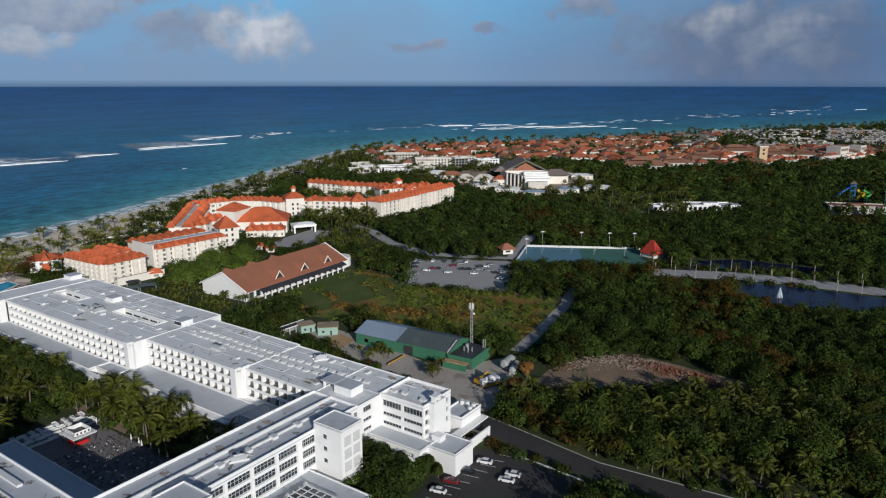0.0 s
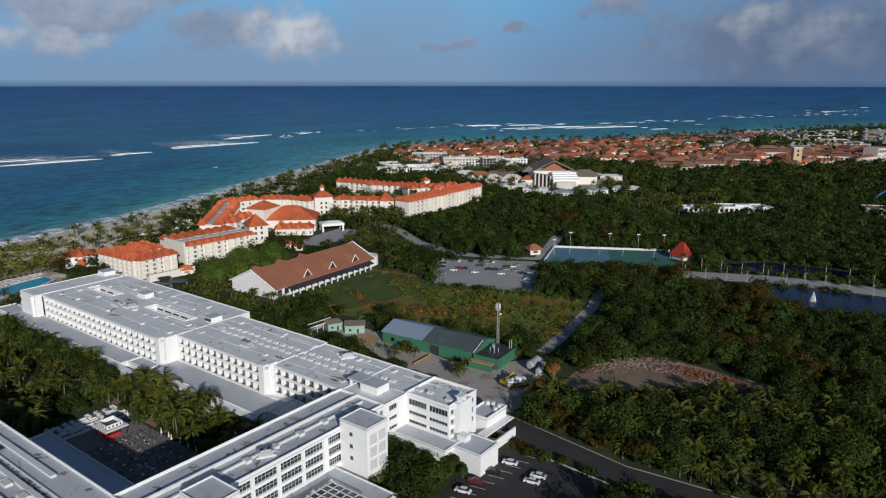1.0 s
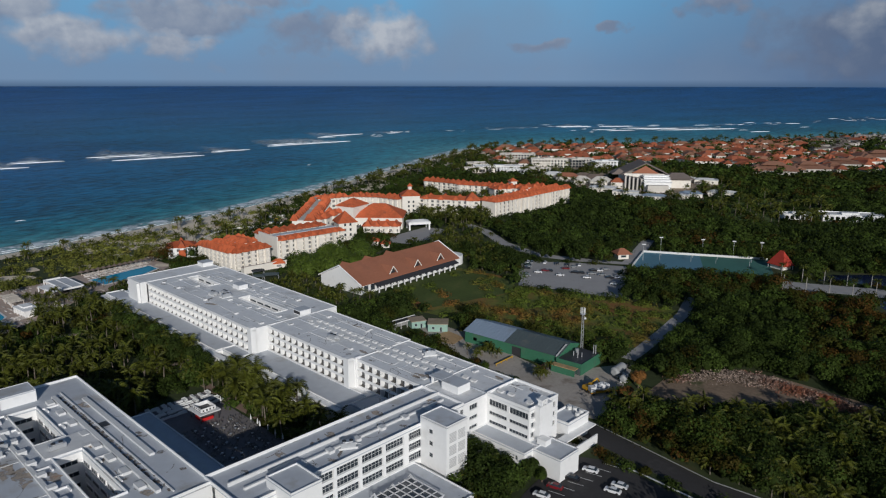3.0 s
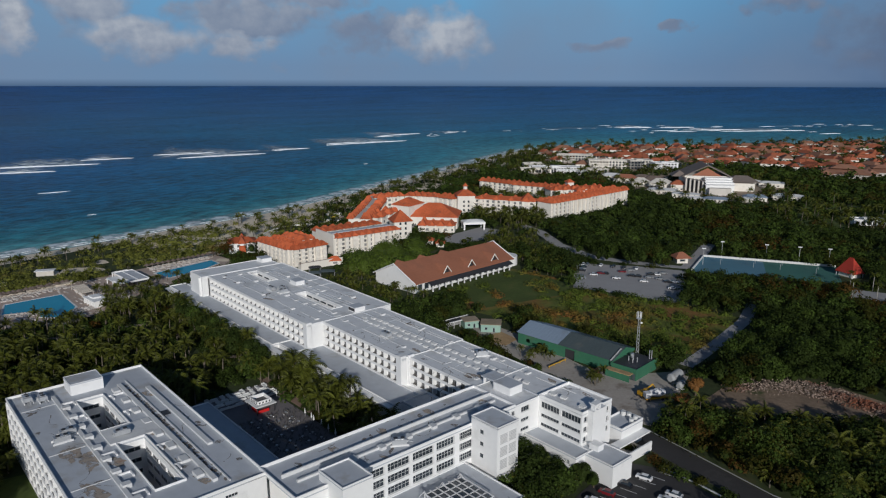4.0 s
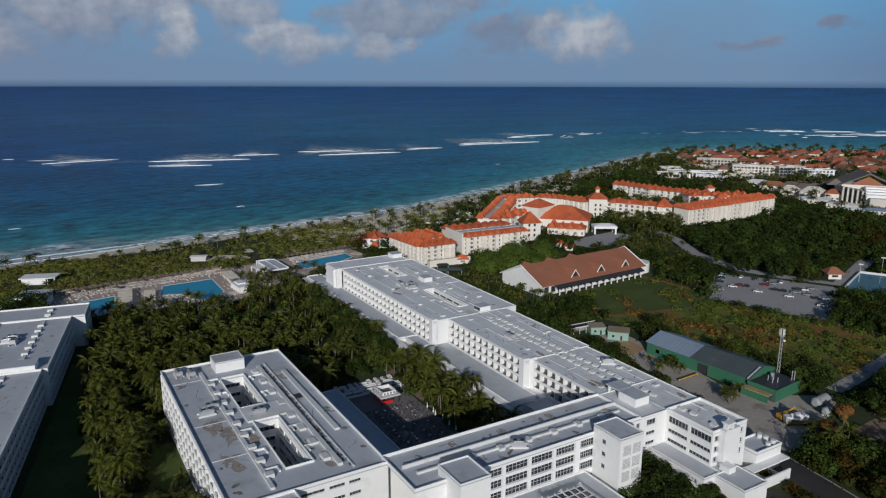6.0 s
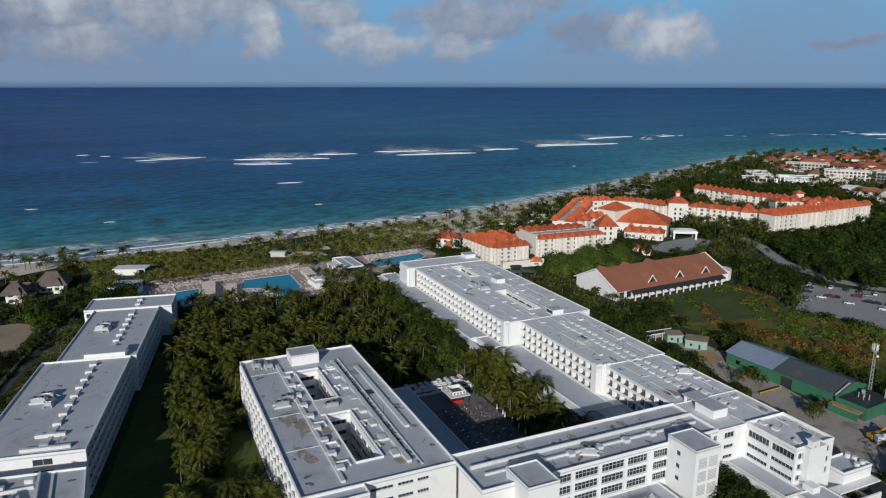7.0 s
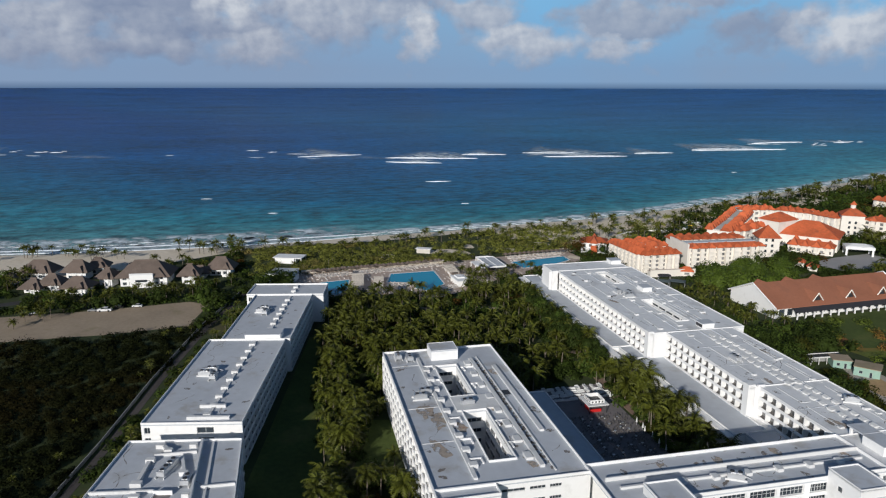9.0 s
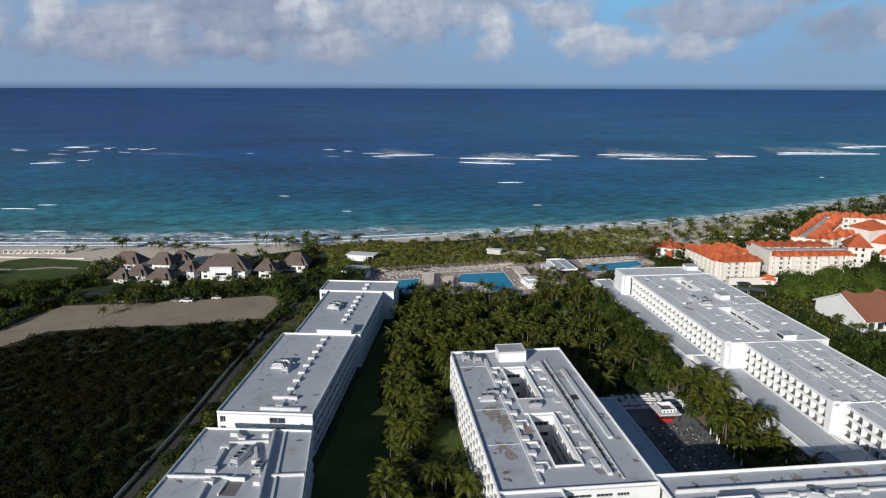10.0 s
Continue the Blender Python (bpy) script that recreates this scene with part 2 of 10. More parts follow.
LAWN = material("mown_lawn", (0.070, 0.098, 0.020), 0.95, spread=0.35, big=0.05, fine=0.6, stain=(0.17, 0.14, 0.05), stain_size=0.05, bump=0.3)
MEADOW_GRASS = material("rough_meadow_grass", (0.115, 0.138, 0.024), 0.95, spread=0.45, big=0.06, fine=0.35, tint=((0.25, 0.115, 0.036), 0.035, 0.45), stain=(0.04, 0.06, 0.015), stain_size=0.12, stain_amount=0.7, bump=0.5)
CUSHION = material("pale_lounger_cushion", (0.72, 0.66, 0.60), 0.8, spread=0.12, by_object=0.5, by_island=0.7)
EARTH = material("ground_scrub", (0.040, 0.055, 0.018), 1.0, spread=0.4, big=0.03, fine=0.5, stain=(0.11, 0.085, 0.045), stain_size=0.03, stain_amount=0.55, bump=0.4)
POOL = material("pool_water", (0.003, 0.27, 0.42), 0.06, spread=0.10, big=0.05, fine=0.5, bump=0.02, spec=0.25)
POND = material("pond_water", (0.010, 0.016, 0.045), 0.15, spread=0.1, big=0.05, fine=0.6, bump=0.05, spec=0.08)
BLUE_COURT = material("blue_court_paint", (0.10, 0.22, 0.29), 0.8, spread=0.10, stain=(0.16, 0.22, 0.24), stain_size=0.06)
GREEN_COURT = material("green_court_paint", (0.06, 0.17, 0.14), 0.8, spread=0.12, stain=(0.11, 0.17, 0.15), stain_size=0.06)
TRUNK = material("palm_trunk_bark", (0.16, 0.135, 0.105), 0.9, spread=0.2)
BARK = material("tree_bark", (0.12, 0.09, 0.065), 0.95, spread=0.2)
PALM_LEAF = material("palm_fronds", (0.084, 0.094, 0.012), 0.55, spread=0.26, big=0.05, fine=0.5, bump=0.0, spec=0.25, by_island=1.1, by_object=0.7, thin=0.3)
LEAF = material("broad_leaves", (0.034, 0.052, 0.010), 0.7, spread=0.28, big=0.02, fine=0.12, bump=0.0, spec=0.1, by_island=0.6, kinds=True, thin=0.25)
SHADE_LEAF = material("bright_shade_tree_leaves", (0.095, 0.140, 0.018), 0.55, spread=0.3, big=0.08, fine=0.4, bump=0.0, spec=0.25, by_island=0.7, thin=0.25)
LEAF_DRY = material("dry_orange_leaves", (0.17, 0.075, 0.016), 0.7, spread=0.3, big=0.05, fine=0.3, bump=0.0, by_island=0.6)
SHRUB = material("meadow_shrubs", (0.082, 0.112, 0.014), 0.8, spread=0.3, big=0.02, fine=0.2, bump=0.0, spec=0.2, by_island=0.5, tint=((0.20, 0.088, 0.024), 0.03, 0.48))
BUFF = material("buff_sunlit_shrubs", (0.135, 0.145, 0.022), 0.8, spread=0.3, big=0.04, fine=0.3, bump=0.0, by_island=0.6, tint=((0.23, 0.165, 0.06), 0.05, 0.55))
# leaf colour kept near black: cloud shade over the field is painted in
SHADED_SCRUB = material("cloud_shaded_scrub_leaves", (0.011, 0.014, 0.004), 0.9, spread=0.35, big=0.02, fine=0.15, bump=0.0, spec=0.05, by_island=0.5, tint=((0.018, 0.014, 0.004), 0.014, 0.46))
FOAM = material("sea_foam", (0.8, 0.85, 0.89), 0.9, spread=0.2, big=0.02, fine=0.15, bump=0.2)
CURTAINED = material("curtained_window", (0.20, 0.20, 0.20), 0.25, spread=0.3, big=0.2, fine=0.9, bump=0.0, by_object=0.9)
LACE = material("broken_sea_foam", (0.80, 0.84, 0.86), 0.9, spread=0.12, big=0.02, fine=0.15, bump=0.2, lace=0.16)
CAR_WHITE = material("white_car_paint", (0.75, 0.75, 0.75), 0.25, spread=0.03, spec=0.6)
CAR_BLACK = material("black_car_paint", (0.02, 0.02, 0.023), 0.2, spread=0.05, spec=0.6)
CAR_RED = material("dark_red_car_paint", (0.18, 0.015, 0.02), 0.25, spread=0.05, spec=0.6)
CAR_GREY = material("silver_car_paint", (0.35, 0.36, 0.37), 0.25, metal=0.4, spread=0.05, spec=0.6)
RUBBER = material("rubber", (0.025, 0.025, 0.025), 0.8, spread=0.05)
RED_CLOTH = material("red_bar_counter", (0.55, 0.02, 0.02), 0.6, spread=0.05)
YELLOW = material("yellow_machine_paint", (0.55, 0.30, 0.02), 0.5, spread=0.1)
BLUE_PLASTIC = material("blue_slide_plastic", (0.05, 0.20, 0.50), 0.4, spread=0.1)
YELLOW_PLASTIC = material("yellow_slide_plastic", (0.65, 0.42, 0.02), 0.4, spread=0.1)
GREEN_PLASTIC = material("green_slide_plastic", (0.08, 0.35, 0.08), 0.4, spread=0.1)
RUBBLE = material("broken_rubble", (0.27, 0.21, 0.17), 0.95, spread=0.3, big=0.1, fine=1.0, by_island=1.7, tint=((0.26, 0.085, 0.04), 0.06, 0.5))
TIMBER = material("weathered_timber", (0.62, 0.56, 0.48), 0.85, spread=0.15, by_object=0.2)
STONE = material("pale_stone_render", (0.60, 0.565, 0.51), 0.85, spread=0.1, big=0.05, fine=0.6, stain=(0.45, 0.41, 0.36), stain_size=0.1)
TERRACOTTA = material("weathered_terracotta_tile", (0.37, 0.112, 0.055), 0.85, spread=0.25, big=0.02, fine=0.3, stain=(0.19, 0.10, 0.07), stain_size=0.03, stain_amount=0.6, by_object=0.5)
STEEL_WHITE = material("white_painted_steel", (0.7, 0.7, 0.7), 0.5, spread=0.05)
LIME = material("white_line_paint", (0.7, 0.7, 0.68), 0.8, spread=0.08)

SPENT = material("spent_foam_film", (0.70, 0.78, 0.82), 0.9, spread=0.1, big=0.02, fine=0.15, bump=0.1)
fn_, fl_ = SPENT.node_tree.nodes, SPENT.node_tree.links
thick = fn_.new("ShaderNodeAttribute")
thick.attribute_name = "thickness"
fgeo = fn_.new("ShaderNodeNewGeometry")
ftex = fn_.new("ShaderNodeTexNoise")
ftex.inputs["Scale"].default_value, ftex.inputs["Detail"].default_value, ftex.inputs["Roughness"].default_value = 0.09, 6.0, 0.65
fl_.new(fgeo.outputs["Position"], ftex.inputs["Vector"])
fr = fn_.new("ShaderNodeMapRange")
fr.inputs[1].default_value, fr.inputs[2].default_value = 0.40, 0.80
fl_.new(ftex.outputs["Fac"], fr.inputs[0])
fm = fn_.new("ShaderNodeMath")
fm.operation, fm.use_clamp = "MULTIPLY", True
fl_.new(fr.outputs[0], fm.inputs[0])
fl_.new(thick.outputs["Fac"], fm.inputs[1])
fl_.new(fm.outputs[0], fn_["Principled BSDF"].inputs["Alpha"])
SHINGLE = material("grey_brown_shingle", (0.22, 0.18, 0.155), 0.9, spread=0.15, big=0.05, fine=0.5)
DARK_TILE = material("dark_brown_tile", (0.27, 0.135, 0.085), 0.85, spread=0.2, big=0.03, fine=0.4, stain=(0.15, 0.085, 0.06), stain_size=0.05, stain_amount=0.6, by_object=0.4)
ROOF_PALE = material("newer_pale_roof_membrane", (0.77, 0.775, 0.775), 0.7, spread=0.10, big=0.06, fine=0.45, stain=(0.50, 0.49, 0.47), stain_size=0.11, stain_amount=0.6, bump=0.04)
PALE_BARK = material("pale_royal_palm_bark", (0.36, 0.34, 0.30), 0.85, spread=0.15)
ZINC = material("dull_grey_tank_paint", (0.36, 0.37, 0.37), 0.6, spread=0.15, stain=(0.22, 0.19, 0.16), stain_size=0.4)
# ---- mesh helpers ----
class Geo:
    """Vertices and faces of one mesh."""

    def __init__(self):
        self.v, self.f = [], []

    def face(self, *pts):
        i = len(self.v)
        self.v.extend(pts)
        self.f.append(tuple(range(i, i + len(pts))))
        return self

    def box(self, x0, x1, y0, y1, z0, z1):
        i = len(self.v)
        self.v += [(x0, y0, z0), (x1, y0, z0), (x1, y1, z0), (x0, y1, z0), (x0, y0, z1), (x1, y0, z1), (x1, y1, z1), (x0, y1, z1)]
        self.f += [tuple(i + k for k in q) for q in ((3, 2, 1, 0), (4, 5, 6, 7), (0, 1, 5, 4), (1, 2, 6, 5), (2, 3, 7, 6), (3, 0, 4, 7))]
        return self

    def prism(self, poly, z0, z1):
        i, k = len(self.v), len(poly)
        self.v += [(x, y, z0) for x, y in poly] + [(x, y, z1) for x, y in poly]
        self.f += [tuple(range(i + k - 1, i - 1, -1)), tuple(range(i + k, i + 2 * k))]
        self.f += [(i + a, i + (a + 1) % k, i + k + (a + 1) % k, i + k + a) for a in range(k)]
        return self

    def tube(self, a, b, r0, r1=None, sides=8):
        r1 = r0 if r1 is None else r1
        a, b = Vector(a), Vector(b)
        q = (b - a).to_track_quat("Z", "Y")
        i = len(self.v)
        for p, r in ((a, r0), (b, r1)):
            for k in range(sides):
                w = 2 * math.pi * k / sides
                self.v.append(tuple(p + q @ Vector((r * math.cos(w), r * math.sin(w), 0))))
        self.f += [(i + k, i + (k + 1) % sides, i + sides + (k + 1) % sides, i + sides + k) for k in range(sides)]
        self.f += [tuple(range(i + sides - 1, i - 1, -1)), tuple(range(i + sides, i + 2 * sides))]
        return self

    def hip(self, x0, x1, y0, y1, z0, z1, ridge=0.5, lip=0.25):
        """A hipped roof with an eave of some thickness; ridge: how far the ridge is drawn in, in half short sides."""
        dx, dy = x1 - x0, y1 - y0
        self.box(x0, x1, y0, y1, z0 - lip, z0)
        i = len(self.v)
        if dx >= dy:
            k = min(dx / 2, dy / 2 * ridge)
            r = [(x0 + k, (y0 + y1) / 2, z1), (x1 - k, (y0 + y1) / 2, z1)]
        else:
            k = min(dy / 2, dx / 2 * ridge)
            r = [((x0 + x1) / 2, y0 + k, z1), ((x0 + x1) / 2, y1 - k, z1)]
        e = 0.003
        self.v += [(x0, y0, z0 + e), (x1, y0, z0 + e), (x1, y1, z0 + e), (x0, y1, z0 + e)] + r
        if dx >= dy:
            self.f += [(i, i + 1, i + 5, i + 4), (i + 1, i + 2, i + 5), (i + 2, i + 3, i + 4, i + 5), (i + 3, i, i + 4)]
        else:
            self.f += [(i, i + 1, i + 4), (i + 1, i + 2, i + 5, i + 4), (i + 2, i + 3, i + 5), (i + 3, i, i + 4, i + 5)]
        return self

    def wall(self, p, q, z0, z1, holes=(), depth=0.3):
        """A wall face from p to q (outside on the right of that way) with real openings and their reveals. holes: along0, along1, z0, z1."""
        p, q = Vector((*p, 0)), Vector((*q, 0))
        length = (q - p).length
        d = (q - p) / length
        inn = Vector((-d.y, d.x, 0)) * depth

        def at(a, z, k=0.0):
            w = p + d * a + inn * k
            return (w.x, w.y, z)

        xs = sorted({0.0, length, *(h[0] for h in holes), *(h[1] for h in holes)})
        zs = sorted({z0, z1, *(h[2] for h in holes), *(h[3] for h in holes)})
        for a, b in zip(xs, xs[1:]):
            for c, e in zip(zs, zs[1:]):
                m, n = (a + b) / 2, (c + e) / 2
                if not any(h[0] < m < h[1] and h[2] < n < h[3] for h in holes):
                    self.face(at(a, c), at(b, c), at(b, e), at(a, e))
        for a, b, c, e in holes:
            for s, t in (((a, c), (b, c)), ((b, c), (b, e)), ((b, e), (a, e)), ((a, e), (a, c))):
                self.face(at(*s), at(*t), at(*t, 1.0), at(*s, 1.0))
        return self

    def weld(self):
        """Joins corners that lie at one place."""
        at, new_v, move = {}, [], []
        for p in self.v:
            k = tuple(round(float(c), 4) for c in p)
            if k not in at:
                at[k] = len(new_v)
                new_v.append(p)
            move.append(at[k])
        self.v, self.f = new_v, [tuple(move[i] for i in f) for f in self.f]
        return self

    def blob(self, x, y, r, z, q, stretch=1.0, turn=0.0):
        """A flat patch with an uneven outline."""
        n_ = 18
        pts = []
        k = 1.0
        for i in range(n_):
            k = 0.55 * k + 0.45 * q.uniform(0.35, 1.3)
            a = 2 * math.pi * i / n_
            px, py = r * k * math.cos(a) * stretch, r * k * math.sin(a)
            pts.append((x + px * math.cos(turn) - py * math.sin(turn), y + px * math.sin(turn) + py * math.cos(turn), z))
        return self.face(*pts)

    def mesh(self, name, mat, smooth=False):
        me = bpy.data.meshes.new(name)
        me.from_pydata(self.v, [], self.f)
        me.materials.append(mat)
        if smooth:
            me.polygons.foreach_set("use_smooth", [True] * len(me.polygons))
        me.update()
        return me


def thing(name, label, category, at=None, group="", kind=""):
    ob = new(name)
    ob.empty_display_size = 0.5
    if at is not None:
        ob.matrix_world = at
    return tagged(ob, label, category, group, kind)


def part(name, geo, mat, parent, label="", at=None):
    """One mesh object under a thing or a part. geo: a Geo or a ready mesh."""
    me = geo.mesh(name, mat) if isinstance(geo, Geo) else geo
    ob = new(name, me)
    ob.parent = parent
    if at is not None:
        ob.matrix_basis = at
    return tagged(ob, label)


def whole(name, geo, mat, label, category, group="", kind="", at=None):
    ob = new(name, geo.mesh(name, mat) if isinstance(geo, Geo) else geo)
    if at is not None:
        ob.matrix_world = at
    return tagged(ob, label, category, group, kind)


def arrays_mesh(name, verts, faces, mat):
    """A mesh from arrays: verts (n, 3), faces (m, 3 or 4)."""
    me = bpy.data.meshes.new(name)
    k = faces.shape[1]
    me.vertices.add(len(verts))
    me.vertices.foreach_set("co", np.asarray(verts, np.float32).ravel())
    me.loops.add(faces.size)
    me.loops.foreach_set("vertex_index", faces.astype(np.int32).ravel())
    me.polygons.add(len(faces))
    me.polygons.foreach_set("loop_start", np.arange(0, faces.size, k, dtype=np.int32))
    me.polygons.foreach_set("loop_total", np.full(len(faces), k, np.int32))
    me.materials.append(mat)
    me.update(calc_edges=True)
    return me


def inside(poly, x, y):
    """Which of the points lie in the polygon."""
    x, y = np.asarray(x, float), np.asarray(y, float)
    hit = np.zeros(x.shape, bool)
    for (ax, ay), (bx, by) in zip(poly, poly[1:] + poly[:1]):
        if ay != by:
            hit ^= ((ay > y) != (by > y)) & (x < (bx - ax) * (y - ay) / (by - ay) + ax)
    return hit


def line_distance(line, x, y):
    best = np.full(np.shape(x), 1e9)
    for (ax, ay), (bx, by) in zip(line, line[1:]):
        dx, dy = bx - ax, by - ay
        k = np.clip(((x - ax) * dx + (y - ay) * dy) / (dx * dx + dy * dy), 0, 1)
        best = np.minimum(best, np.hypot(x - ax - k * dx, y - ay - k * dy))
    return best


def ribbon(line, width):
    """A strip of that width round a polyline, as an outline."""
    left, right = [], []
    for i, p in enumerate(line):
        a, b = Vector(line[max(i - 1, 0)]), Vector(line[min(i + 1, len(line) - 1)])
        d = (b - a).normalized()
        n = Vector((-d.y, d.x)) * width / 2
        left.append((p[0] + n.x, p[1] + n.y))
        right.append((p[0] - n.x, p[1] - n.y))
    return left + right[::-1]


def strip_geo(line, width, z0, z1):
    g = Geo()
    out = ribbon(line, width)
    n = len(line)
    for i in range(n - 1):
        g.prism([out[i], out[i + 1], out[2 * n - 2 - i], out[2 * n - 1 - i]], z0, z1)
    return g


HOTEL = pose(0, 0, 0, 0, 0, -34.5)
LEFT = pose(0, 0, 0, 0, 0, 45)


def hotel_xy(u, v):
    w = HOTEL @ Vector((u, v, 0))
    return (w.x, w.y)


def left_xy(w, s):
    q = LEFT @ Vector((w, s, 0))
    return (q.x, q.y)


def rect(place, x0, x1, y0, y1):
    return [place(x0, y0), place(x1, y0), place(x1, y1), place(x0, y1)]

# ---- land, beach and sea ----
SHORE = [(-3300, -3300), (-1250, -720), (-720, -130), (-544, 78), (-469, 164), (-407, 259), (-354, 373), (-321, 431), (-303, 490), (-272, 545), (-262, 606), (-252, 688),
         (-229, 765), (-200, 909), (-178, 1062), (-140, 1190), (-48, 1262), (78, 1305), (190, 1330), (315, 1400), (440, 1480), (615, 1575), (785, 1665), (1110, 1850), (2000, 2150), (3000, 1500), (4600, 0)]


def dense(line, step):
    out = []
    for a, b in zip(line, line[1:]):
        k = max(1, int(math.dist(a, b) / step))
        out += [(a[0] + (b[0] - a[0]) * i / k, a[1] + (b[1] - a[1]) * i / k) for i in range(k)]
    return out + [line[-1]]


def soft(line, times):
    for _ in range(times):
        line = [line[0]] + [((a[0] + 2 * b[0] + c[0]) / 4, (a[1] + 2 * b[1] + c[1]) / 4) for a, b, c in zip(line, line[1:], line[2:])] + [line[-1]]
    return line


COAST = soft(dense(SHORE, 25), 6)


def beside(line, off):
    """The line moved to its right by off (inland here is to the right of the way from the south-west on)."""
    out = []
    for i, p in enumerate(line):
        a, b = Vector(line[max(i - 2, 0)]), Vector(line[min(i + 2, len(line) - 1)])
        d = (b - a).normalized()
        out.append((p[0] + d.y * off(i), p[1] - d.x * off(i)))
    return out


SEA_Z = -1.2


def beach_width(i):
    x, y = COAST[i]
    k = min(max((255 - y) / 80, 0), 1)
    return 20 + 46 * k + 3 * math.sin(i * 0.9)


TOP = beside(COAST, beach_width)
WET = beside(COAST, lambda i: 5 + 1.5 * math.sin(i * 1.3))
UNDER = beside(COAST, lambda i: -30)
g = Geo()
g.face(*[(x, y, 0.0) for x, y in TOP], (3000, -3600, 0), (0, -4600, 0))
ground = whole("ground", g, EARTH, "green scrubby land reaching to the coast", "ground", kind="structure")
g = Geo()
for i in range(len(COAST) - 1):
    if COAST[i][0] < -1500 or COAST[i][0] > 1700:
        continue
    g.face((*TOP[i], 0.0), (*TOP[i + 1], 0.0), (*WET[i + 1], SEA_Z + 0.35), (*WET[i], SEA_Z + 0.35))
    g.face((*WET[i], SEA_Z + 0.35), (*WET[i + 1], SEA_Z + 0.35), (*UNDER[i + 1], -4), (*UNDER[i], -4))
beach = whole("beach", g, SAND, "pale sand beach along the open sea", "beach", kind="structure")

g = Geo()
GARDEN_TOP = beside(COAST, lambda i: beach_width(i) + (44 if 430 < COAST[i][1] < 760 else 26) - 5 * math.sin(i * 0.7))
for i in range(len(COAST) - 1):
    if 395 < COAST[i][1] < 1150:
        g.face((*TOP[i], 0.04), (*TOP[i + 1], 0.04), (*GARDEN_TOP[i + 1], 0.04), (*GARDEN_TOP[i], 0.04))
whole("sand_garden", g, SAND, "sandy ground under scattered palms behind the beach", "ground", kind="structure")

az = np.radians(np.concatenate([np.arange(-180, -45, 5.0), np.arange(-45, 92, 0.35), np.arange(92, 180, 5.0)]))
rad = np.concatenate([[20, 150], np.arange(300, 700, 6.0), np.geomspace(700, 4900, 110)])
AZ, RA = np.meshgrid(az, rad)
sx, sy = -np.sin(AZ) * RA, np.cos(AZ) * RA


def sea_level(r):
    return SEA_Z + 83.0 * np.clip((r - 2500) / 2400, 0, 1) ** 2


sz = sea_level(RA)
n_az = len(az)
k = np.arange(len(rad) - 1)[:, None] * n_az
j = np.arange(n_az)[None, :]
j2 = (j + 1) % n_az
quads = np.stack([k + j, k + n_az + j, k + n_az + j2, k + j2], -1).reshape(-1, 4)
offshore = line_distance([p for p in COAST[::2]], sx.ravel(), sy.ravel())
REEF = [(-1700, 60), (-1322, 260), (-1076, 420), (-960, 560), (-850, 655), (-722, 730), (-614, 930), (-544, 1010), (-505, 1171), (-428, 1337), (-349, 1504),
        (-124, 1718), (228, 1813), (489, 2003), (944, 2353), (1588, 2849)]

SEA = bpy.data.materials.new("sea_water")
SEA.use_nodes = True
sn, sl = SEA.node_tree.nodes, SEA.node_tree.links
sb = sn["Principled BSDF"]
att = sn.new("ShaderNodeAttribute")
att.attribute_name = "offshore"
ramp = sn.new("ShaderNodeValToRGB")
DEPTHS = ((0.0, (0.22, 0.36, 0.35)), (0.012, (0.085, 0.27, 0.29)), (0.035, (0.026, 0.195, 0.245)), (0.10, (0.007, 0.124, 0.234)), (0.25, (0.005, 0.092, 0.231)), (0.50, (0.003, 0.071, 0.226)), (1.0, (0.003, 0.050, 0.212)))
bands_ = ramp.color_ramp.elements
while len(bands_) < len(DEPTHS):
    bands_.new(0.5)
for e, (pos, colour) in zip(bands_, DEPTHS):
    e.position = pos
for e, (pos, colour) in zip(bands_, DEPTHS):
    e.position, e.color = pos, (*colour, 1)
div = sn.new("ShaderNodeMath")
div.operation, div.use_clamp = "MULTIPLY", True
div.inputs[1].default_value = 1 / 1400
sl.new(att.outputs["Fac"], div.inputs[0])
sgeo = sn.new("ShaderNodeNewGeometry")


def sea_noise(scale, detail, stretch):
    turn = sn.new("ShaderNodeVectorRotate")
    turn.rotation_type = "Z_AXIS"
    turn.inputs["Angle"].default_value = radians(-57)
    sl.new(sgeo.outputs["Position"], turn.inputs["Vector"])
    mp = sn.new("ShaderNodeVectorMath")
    mp.operation = "MULTIPLY"
    mp.inputs[1].default_value = (1 / stretch, 1, 1)
    sl.new(turn.outputs[0], mp.inputs[0])
    t = sn.new("ShaderNodeTexNoise")
    t.inputs["Scale"].default_value, t.inputs["Detail"].default_value = scale, detail
    sl.new(mp.outputs[0], t.inputs["Vector"])
    return t.outputs["Fac"]


swell, chop, drift, roll_ = sea_noise(0.11, 8, 1.6), sea_noise(0.42, 6, 1.6), sea_noise(0.006, 6, 2.0), sea_noise(0.045, 4, 2.6)


def sea_calc(op, a, b):
    q = sn.new("ShaderNodeMath")
    q.operation = op
    for i, v in enumerate((a, b)):
        if isinstance(v, (int, float)):
            q.inputs[i].default_value = v
        else:
            sl.new(v, q.inputs[i])
    return q.outputs[0]


